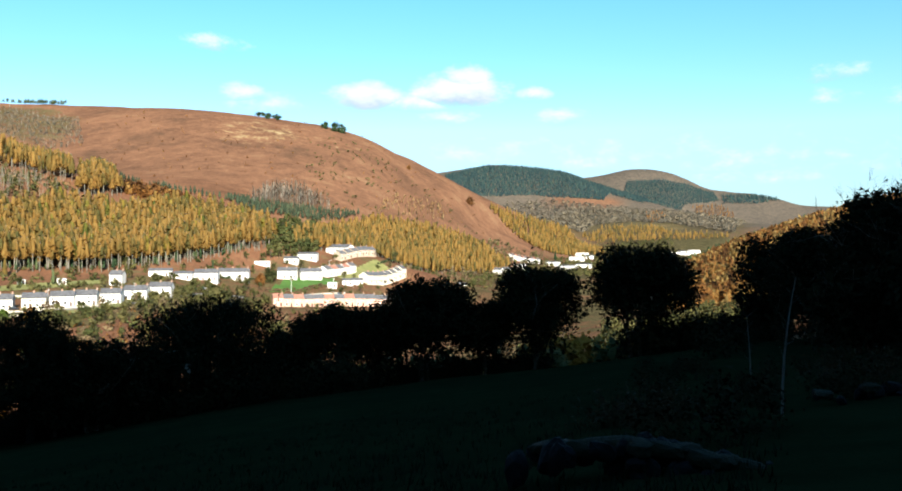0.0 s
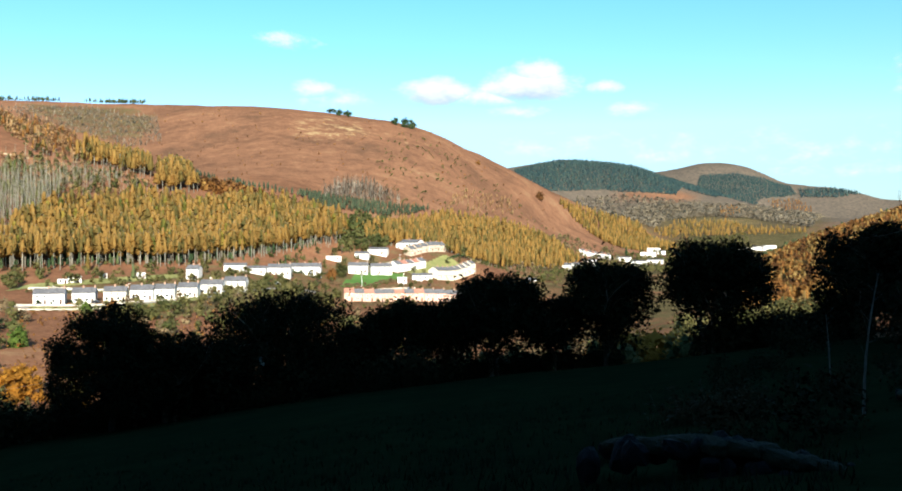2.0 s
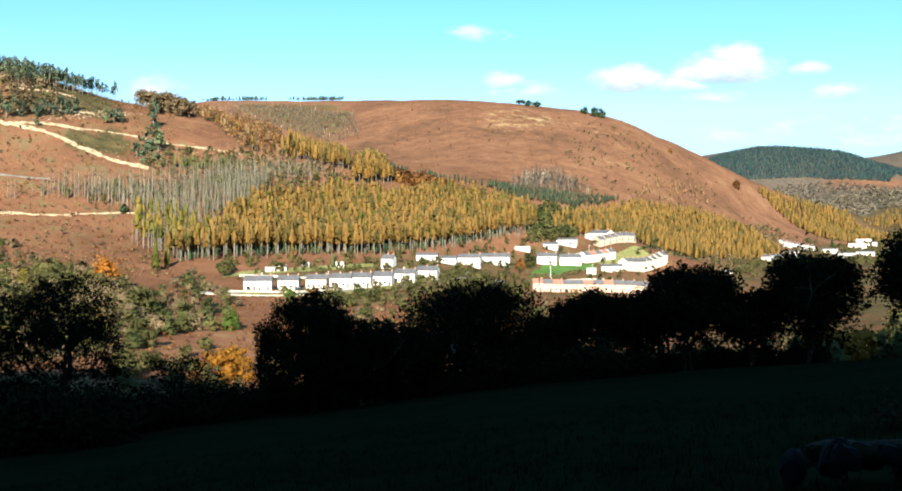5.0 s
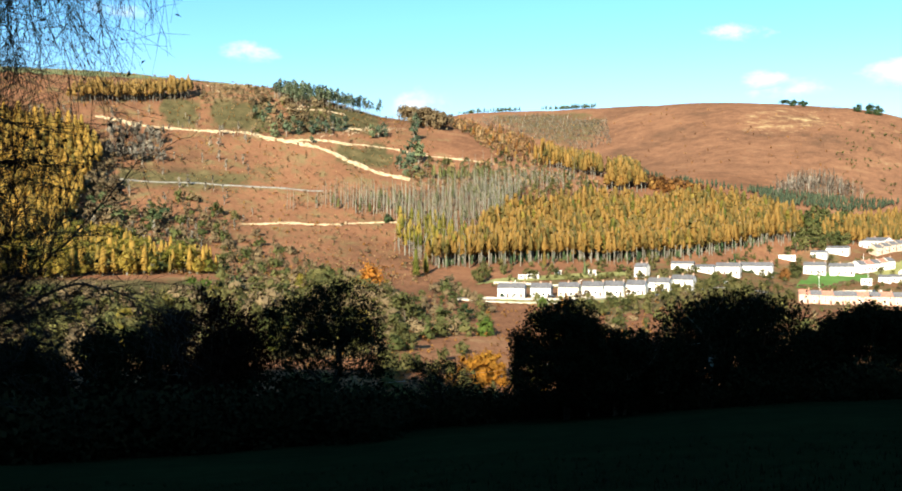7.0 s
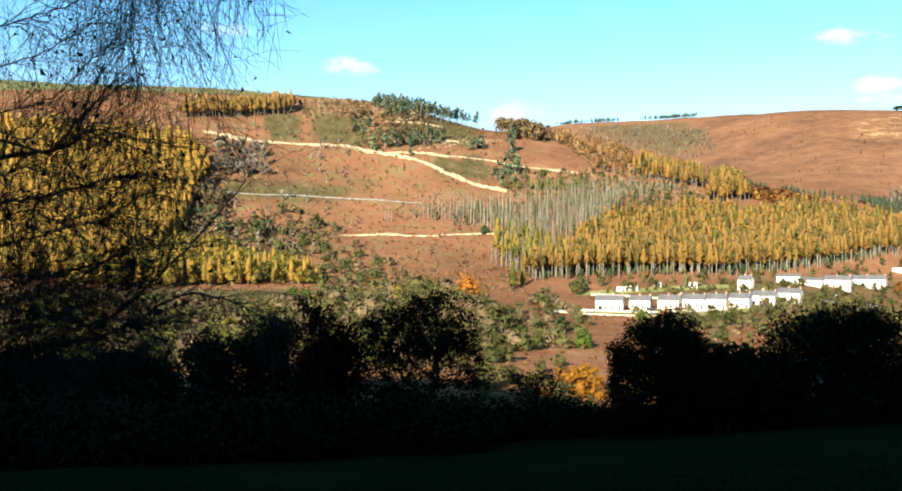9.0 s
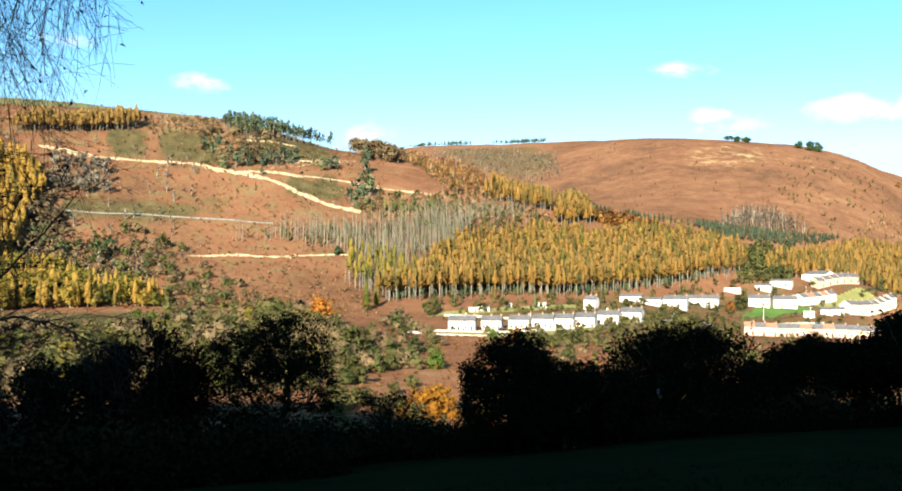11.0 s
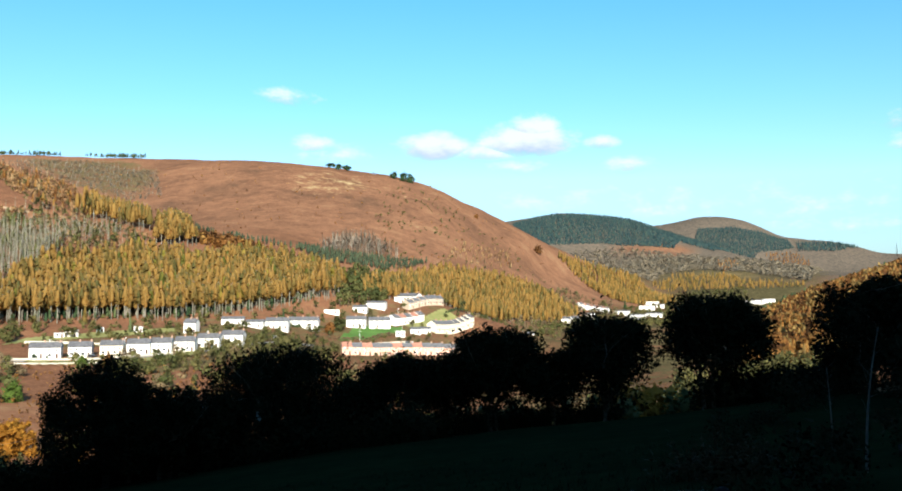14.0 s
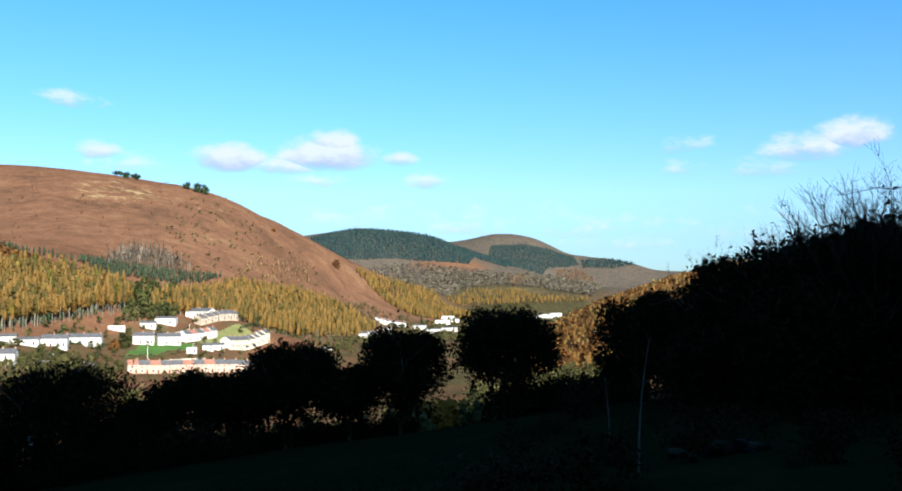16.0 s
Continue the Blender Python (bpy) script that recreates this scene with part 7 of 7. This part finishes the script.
big_rng = np.random.default_rng(5)
LUSH = [round_shape(big_rng, 16, 40, 0.2, 0.055, 0.40) for _ in range(4)]
LUSH_BUSH = [round_shape(big_rng, 16, 46, 0.03, 0.06, 0.5, False) for _ in range(3)]
TALL_LARCH = [larch_shape(big_rng, clear=0.06, wide=0.22, whorls=18) for _ in range(3)]
BIG_PINE = [round_shape(big_rng, 12, 20, 0.10, 0.07, 0.24) for _ in range(3)]
SINGLE = [
    ("orange_tree", "round tree with bright orange autumn leaves", (-253, 337), 13.5, LUSH[0], [bark, leaf_orange]),
    ("golden_larch", "full golden larch at the edge of the wood", (-283, 418), 17, TALL_LARCH[0], [bark, leaf_gold]),
    ("golden_larch", "short golden larch before the wood", (-242, 495), 11, TALL_LARCH[1], [bark, leaf_larch]),
    ("golden_larch", "full golden larch at the edge of the wood", (-287, 434), 13, TALL_LARCH[2], [bark, leaf_gold]),
    ("olive_tree", "green-brown tree beside the houses", (-251, 432), 9, LUSH[1], [bark, leaf_olive]),
    ("green_bush", "round green bush on bracken", (-165, 289), 6.5, LUSH_BUSH[0], [bark, leaf_fresh]),
    ("dark_bush", "dark green round bush on bracken", (-194, 323), 5.5, LUSH_BUSH[1], [bark, leaf_green]),
    ("green_bush", "yellow-green bush on bracken", (-173, 271), 5.5, LUSH_BUSH[2], [bark, leaf_olive]),
    ("pale_tree", "pale feathery tree with thinning leaves", (-201, 289), 11, LUSH[2], [bark, leaf_olive]),
    ("green_bush", "bright green bush beside the road", (-186, 378), 5, LUSH_BUSH[0], [bark, leaf_fresh]),
    ("red_bush", "red-brown bush beside the road", (-177, 384), 5, LUSH_BUSH[1], [bark, leaf_rust]),
    ("fir_tree", "dark green fir among the gardens", (-212, 486), 9, SPRUCES[0], [bark, leaf_green]),
    ("fir_tree", "dark green fir behind the houses", (-153, 586), 9, SPRUCES[1], [bark, leaf_green]),
    ("hedge_tree", "olive tree beside the playing field", (-120, 608), 10, LUSH[3], [bark, leaf_olive]),
    ("hedge_tree", "rust-tinged tree beside the playing field", (-124, 595), 8, LUSH[1], [bark, leaf_rust]),
    ("green_tree", "dark green tree on bracken", (-462, 388), 11, LUSH[0], [bark, leaf_green]),
    ("green_tree", "dark green tree among grey bushes", (-466, 401), 9, LUSH[2], [bark, leaf_green]),
    ("dark_bush", "dark bush beside the track", (-372, 515), 6, LUSH_BUSH[1], [bark, leaf_green]),
    ("dark_bush", "dark bush on bracken", (-445, 441), 6, LUSH_BUSH[0], [bark, leaf_olive]),
    ("hill_pine", "dark pine beside the forestry track", (-421, 613), 20, BIG_PINE[0], [bark_pale, leaf_pine]),
    ("hill_pine", "dark pine beside the forestry track", (-415, 617), 19, BIG_PINE[1], [bark_pale, leaf_pine]),
    ("hill_pine", "dark pine on the hillside", (-453, 667), 17, BIG_PINE[2], [bark_pale, leaf_pine]),
    ("hill_pine", "scrubby pine on the hillside", (-478, 648), 11, BIG_PINE[1], [bark_pale, leaf_pine]),
    ("hill_pine", "scrubby pine on the hillside", (-479, 640), 12, BIG_PINE[0], [bark_pale, leaf_pine]),
    ("hill_pine", "scrubby pine on the hillside", (-501, 622), 12, BIG_PINE[2], [bark_pale, leaf_pine]),
    ("hill_pine", "scrubby pine on the hillside", (-501, 604), 11, BIG_PINE[1], [bark_pale, leaf_pine]),
    ("hill_pine", "scrubby pine on the hillside", (-504, 590), 12, BIG_PINE[0], [bark_pale, leaf_pine]),
    ("hill_pine", "scrubby pine on the hillside", (-522, 586), 12, BIG_PINE[2], [bark_pale, leaf_pine]),
    ("hill_pine", "scrubby pine on the hillside", (-533, 583), 12, BIG_PINE[1], [bark_pale, leaf_pine]),
    ("hill_pine", "scrubby pine on the hillside", (-550, 580), 11, BIG_PINE[0], [bark_pale, leaf_pine]),
    ("hill_pine", "scrubby pine on the hillside", (-522, 563), 13, BIG_PINE[0], [bark_pale, leaf_pine]),
    ("hill_pine", "scrubby pine on the hillside", (-516, 571), 13, BIG_PINE[1], [bark_pale, leaf_pine]),
    ("hill_pine", "scrubby pine on the hillside", (-511, 582), 12, BIG_PINE[2], [bark_pale, leaf_pine]),
    ("hill_pine", "scrubby pine on the hillside", (-507, 601), 13, BIG_PINE[0], [bark_pale, leaf_pine]),
    ("hill_pine", "scrubby pine on the hillside", (-509, 623), 12, BIG_PINE[1], [bark_pale, leaf_pine]),
    ("hill_pine", "scrubby pine on the hillside", (-505, 636), 11, BIG_PINE[2], [bark_pale, leaf_pine]),
    ("hill_pine", "scrubby pine on the hillside", (-478, 656), 13, BIG_PINE[0], [bark_pale, leaf_pine]),
    ("hill_pine", "dark pine beside the forestry track", (-418, 594), 12, BIG_PINE[1], [bark_pale, leaf_pine]),
    ("hill_pine", "dark pine beside the forestry track", (-409, 589), 11, BIG_PINE[2], [bark_pale, leaf_pine]),
    ("hill_pine", "dark pine beside the forestry track", (-406, 598), 13, BIG_PINE[0], [bark_pale, leaf_pine]),
    ("hill_pine", "dark pine on the hillside", (-481, 711), 14, BIG_PINE[1], [bark_pale, leaf_pine]),
    ("hill_pine", "scrubby pine on the hillside", (-559, 579), 11, BIG_PINE[2], [bark_pale, leaf_pine]),
    ("hill_pine", "scrubby pine on the hillside", (-560, 598), 11, BIG_PINE[0], [bark_pale, leaf_pine]),
    ("hill_pine", "low dark pine beside the track", (-493, 576), 7, BIG_PINE[1], [bark_pale, leaf_pine]),
    ("autumn_tree", "dull brown tree on the hill shoulder", (-466, 727), 17, LUSH[1], [bark, leaf_brown]),
    ("autumn_tree", "dull brown tree on the hill shoulder", (-482, 730), 16, LUSH[2], [bark, leaf_brown]),
    ("autumn_tree", "dull brown tree on the hill shoulder", (-517, 758), 14, LUSH[3], [bark, leaf_brown]),
    ("hill_bush", "dark bush on the bracken hill", (-60, 1293), 6, LUSH_BUSH[1], [bark, leaf_rust]),
    ("hill_bush", "dark thorn bush on the bracken hill", (28, 1339), 12, LUSH_BUSH[2], [bark, leaf_rust]),
    ("crest_clump", "dark trees on the hill crest", (-264, 1316), 8, LUSH_BUSH[0], [bark, leaf_green]),
    ("crest_clump", "dark trees on the hill crest", (-253, 1324), 8, LUSH_BUSH[1], [bark, leaf_green]),
    ("crest_clump", "dark trees on the hill crest", (-178, 1288), 10, LUSH_BUSH[2], [bark, leaf_green]),
    ("crest_clump", "dark trees on the hill crest", (-165, 1292), 12, LUSH_BUSH[0], [bark, leaf_green]),
    ("crest_clump", "dark trees on the hill crest", (-156, 1302), 12, LUSH_BUSH[1], [bark, leaf_green]),
    ("bright_bush", "bright green bush by the stream", (-294, 266), 9, LUSH[0], [bark, leaf_fresh]),
    ("bright_bush", "green tree by the stream", (-282, 280), 9, LUSH[1], [bark, leaf_green]),
    ("bright_bush", "green tree by the stream", (-287, 269), 9, LUSH[2], [bark, leaf_fresh]),
    ("valley_fir", "dark fir in the far village", (149, 1303), 16, SPRUCES[2], [bark, leaf_green]),
]
for k, (name, label, at, h, shape, mats) in enumerate(SINGLE):
    lone(name, label, at, h, shape, mats, 400 + k)


# ---- small things in the near field ----
pole_wood = plain("weathered pole", [(0.3, (0.030, 0.026, 0.022)), (0.7, (0.070, 0.060, 0.050))], 2.0, 0.9)
grey_metal = plain("pale grey steel", [(0.3, (0.30, 0.32, 0.34)), (0.7, (0.42, 0.44, 0.46))], 3.0, 0.5)
# stone and moss near black, with the near field's shade in their colour
stone_shade = plain("fieldstone darkened as shade", [(0.3, (0.002, 0.0022, 0.0024)), (0.5, (0.0032, 0.0036, 0.004)), (0.7, (0.007, 0.0075, 0.008))], 2.5, 0.9, 0.6, 9.0)
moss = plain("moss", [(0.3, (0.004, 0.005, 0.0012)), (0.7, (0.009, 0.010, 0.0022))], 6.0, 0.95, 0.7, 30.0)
pale_stem = plain("pale bark", [(0.3, (0.05, 0.045, 0.038)), (0.7, (0.11, 0.10, 0.085))], 4.0, 0.85)
straw = plain("dead grass stalks", [(0.3, (0.012, 0.008, 0.003)), (0.7, (0.034, 0.022, 0.007))], 5.0, 0.9)
# the blades carry the field's shade in their own colour
shade_blade = plain("pasture grass", [(0.3, (0.005, 0.008, 0.004)), (0.7, (0.011, 0.016, 0.007))], 0.7, 0.8, tint=0.5)


def utility_pole(x, y, h):
    root = new("utility_pole")
    root.location = (x, y, float(ground(x, y)[0]))
    part("pole", *tube([(0, 0, -0.5), (0, 0, h * 0.5), (0, 0, h)], (0.13, 0.12, 0.10), 10), [pole_wood], root)
    g = Mesh()
    for z in np.linspace(0, 0.06, 2):
        g.add(*box(-0.21, 0.21, -0.36, -0.12, h - 2.3 + z, h - 1.45 + z))
    part("transformer", *box(-0.20, 0.20, -0.36, -0.12, h - 2.3, h - 1.45), [grey_metal], root, "pale grey transformer box")
    part("crossarm", *box(-0.6, 0.6, -0.06, 0.06, h - 0.35, h - 0.23), [pole_wood], root)
    for s in (-0.5, 0.0, 0.5):
        part("insulator", *tube([(s, 0, h - 0.23), (s, 0, h - 0.12), (s, 0, h - 0.02)], (0.03, 0.05, 0.03), 6), [grey_metal], root)
    return tagged(root, "weathered wooden pole with a pale transformer box", "utility pole")


POLE = (-24.6, 85.6)
utility_pole(*POLE, 6.2)


def cable(a, b, sag, r=0.012):
    a, b = np.array(a), np.array(b)
    t = np.linspace(0, 1, 18)
    p = a + (b - a) * t[:, None]
    p[:, 2] -= sag * 4 * t * (1 - t)
    ob = link_mesh("overhead_cable", *tube(p, np.full(18, r), 5), [grey_metal], True)
    return tagged(ob, "thin sagging overhead cable on a wooden pole", "cable")


pole_top = float(ground(*POLE)[0]) + 6.2
cable((*POLE, pole_top), (-95.0, 60.0, float(ground(-95.0, 60.0)[0]) + 7.0), 1.2)


def boulder(rng):
    """A rounded, faceted stone about one metre across."""
    bm = bmesh.new()
    bmesh.ops.create_icosphere(bm, subdivisions=2, radius=0.5)
    for v in bm.verts:
        n = noise.noise(v.co * 2.2 + Vector((rng.random() * 0.01, 0, rng.integers(50) * 0.0 + 3)))
        v.co *= 1 + 0.35 * n + rng.normal(0, 0.02)
    me = bpy.data.meshes.new("stone")
    bm.to_mesh(me)
    bm.free()
    return me


stone_rng = np.random.default_rng(31)
STONES = []
for k in range(5):
    me = boulder(stone_rng)
    me.materials.append(stone_shade)
    STONES.append(me)
moss_me = boulder(stone_rng)
moss_me.materials.append(moss)


def stone_heap(cx, cy, length, turn, top, count, label):
    """A tumbled stretch of field wall, mossy along its top."""
    root = new("stone_wall")
    z0 = float(ground(cx, cy)[0])
    root.location, root.rotation_euler = (cx, cy, z0), (0, 0, radians(turn))
    for k in range(count):
        u = stone_rng.uniform(-1, 1)
        peak = top * (1 - abs(u) ** 1.5) + 0.15
        z = peak * stone_rng.uniform(0.1, 0.85)
        ob = new("stone", STONES[k % 5])
        ob.parent = root
        w = 0.55 * (1 - z / (top + 0.4))
        ob.location = (u * length / 2, stone_rng.uniform(-w, w), z)
        ob.rotation_euler = stone_rng.uniform(0, 6.28, 3)
        s = stone_rng.uniform(0.18, 0.40)
        ob.scale = (s * 1.4, s, s * 0.75)
    for k in range(max(3, count // 4)):
        u = -0.8 + 1.6 * k / max(1, count // 4 - 1)
        ob = new("moss_cushion", moss_me)
        ob.parent = root
        ob.location = (u * length / 2, stone_rng.normal(0, 0.12), (top * (1 - abs(u) ** 1.5) + 0.12) * 0.95)
        ob.rotation_euler = (0, 0, stone_rng.uniform(0, 6.28))
        ob.scale = (0.7, 0.45, 0.22)
    return tagged(root, label, "stone wall", "tumbled field walls")


stone_heap(2.5, 12.0, 3.2, -22, 0.3, 44, "tumbled dry-stone wall capped with green moss, coloured as in shade")
stone_heap(9.8, 21.5, 3.0, 10, 0.2, 14, "scatter of pale stones, coloured as in shade, on the dark bank")


def sapling(x, y, h, lean, seed, label):
    rng = np.random.default_rng(seed)
    root = new("sapling")
    root.location = (x, y, float(ground(x, y)[0]))
    p = [(lean * u * u * h, 0.1 * u, u * h - 0.1 * (u == 0)) for u in np.linspace(0, 1, 8)]
    part("stem", *tube(p, np.linspace(0.030, 0.008, 8), 6), [pale_stem], root, "", True)
    g = Mesh()
    for k in range(14):
        u = rng.uniform(0.35, 1.0)
        a = np.array((lean * u * u * h, 0.1 * u, u * h))
        g.add(*tube(bend(a, (rng.normal(), rng.normal(), 0.8), rng.uniform(0.15, 0.5), rng, 3, 0.1), (0.006, 0.004, 0.003, 0.002), 3))
    part("twig_spray", *g.arrays()[:2], [pale_stem], root)
    return tagged(root, label, "sapling")


sapling(6.9, 19.0, 2.9, 0.11, 5, "slender pale-barked sapling on the dark bank")
sapling(10.2, 31.0, 2.6, -0.05, 6, "thin leafless sapling among brambles")


def dead_clump(x, y, h, seed):
    """A clump of dead bracken and grass stalks."""
    rng = np.random.default_rng(seed)
    root = new("dead_bracken")
    root.location = (x, y, float(ground(x, y)[0]))
    g, f = Mesh(), Mesh()
    for k in range(90):
        a = (rng.normal(0, 0.35), rng.normal(0, 0.35), -0.05)
        q = bend(a, (rng.normal(0, 0.35), rng.normal(0, 0.35), 1), h * rng.uniform(0.5, 1.1), rng, 4, -0.12, 0.12)
        g.add(*tube(q, np.linspace(0.007, 0.002, 5), 3))
        f.leaves(q[2:] + rng.normal(0, 0.06, (3, 3)), 0.04, rng, 0, 0.3, 1.8)
    for ob in (part("stalk_tuft", *g.arrays()[:2], [straw], root), part("frond_tuft", *f.arrays()[:2], [straw], root)):
        tagged(ob, kind="stuff")
    return tagged(root, "clump of dead tawny bracken and grass stalks", "bracken")


for k, (x, y, h) in enumerate(((4.3, 20.6, 1.0), (4.9, 20.9, 0.8), (3.8, 21.4, 0.8), (12.5, 30.0, 1.2), (13.6, 29.0, 1.1))):
    dead_clump(x, y, h, 700 + k)


def grass():
    """Tufts of pasture over the near part of the field."""
    rng = np.random.default_rng(41)
    a, d = np.radians(rng.uniform(-20, 68, 5200)), 8 + 40 * rng.random(5200) ** 1.5
    x, y = -d * np.sin(a), d * np.cos(a)
    z = ground(x, y)
    V, F, T, n = [], [], [], 0
    for px, py, pz in zip(x, y, z):
        t = rng.random()
        for k in range(5):
            w, ln = rng.uniform(0, 6.283), rng.uniform(0.06, 0.20)
            c, s = math.cos(w), math.sin(w)
            b = np.array((px + rng.normal(0, 0.06), py + rng.normal(0, 0.06), pz - 0.02))
            V += [b + (-s * 0.012, c * 0.012, 0), b + (s * 0.012, -c * 0.012, 0), b + (c * ln * 0.5 + s * 0.004, s * ln * 0.5, ln), b + (c * ln * 0.5 - s * 0.004, s * ln * 0.5, ln)]
            F.append((n, n + 1, n + 2, n + 3))
            T += [t] * 4
            n += 4
    return tagged(link_mesh("grass", V, F, [shade_blade], False, None, None, T), "short pasture grass with the shade put into its colour", "grass", kind="stuff")


grass()
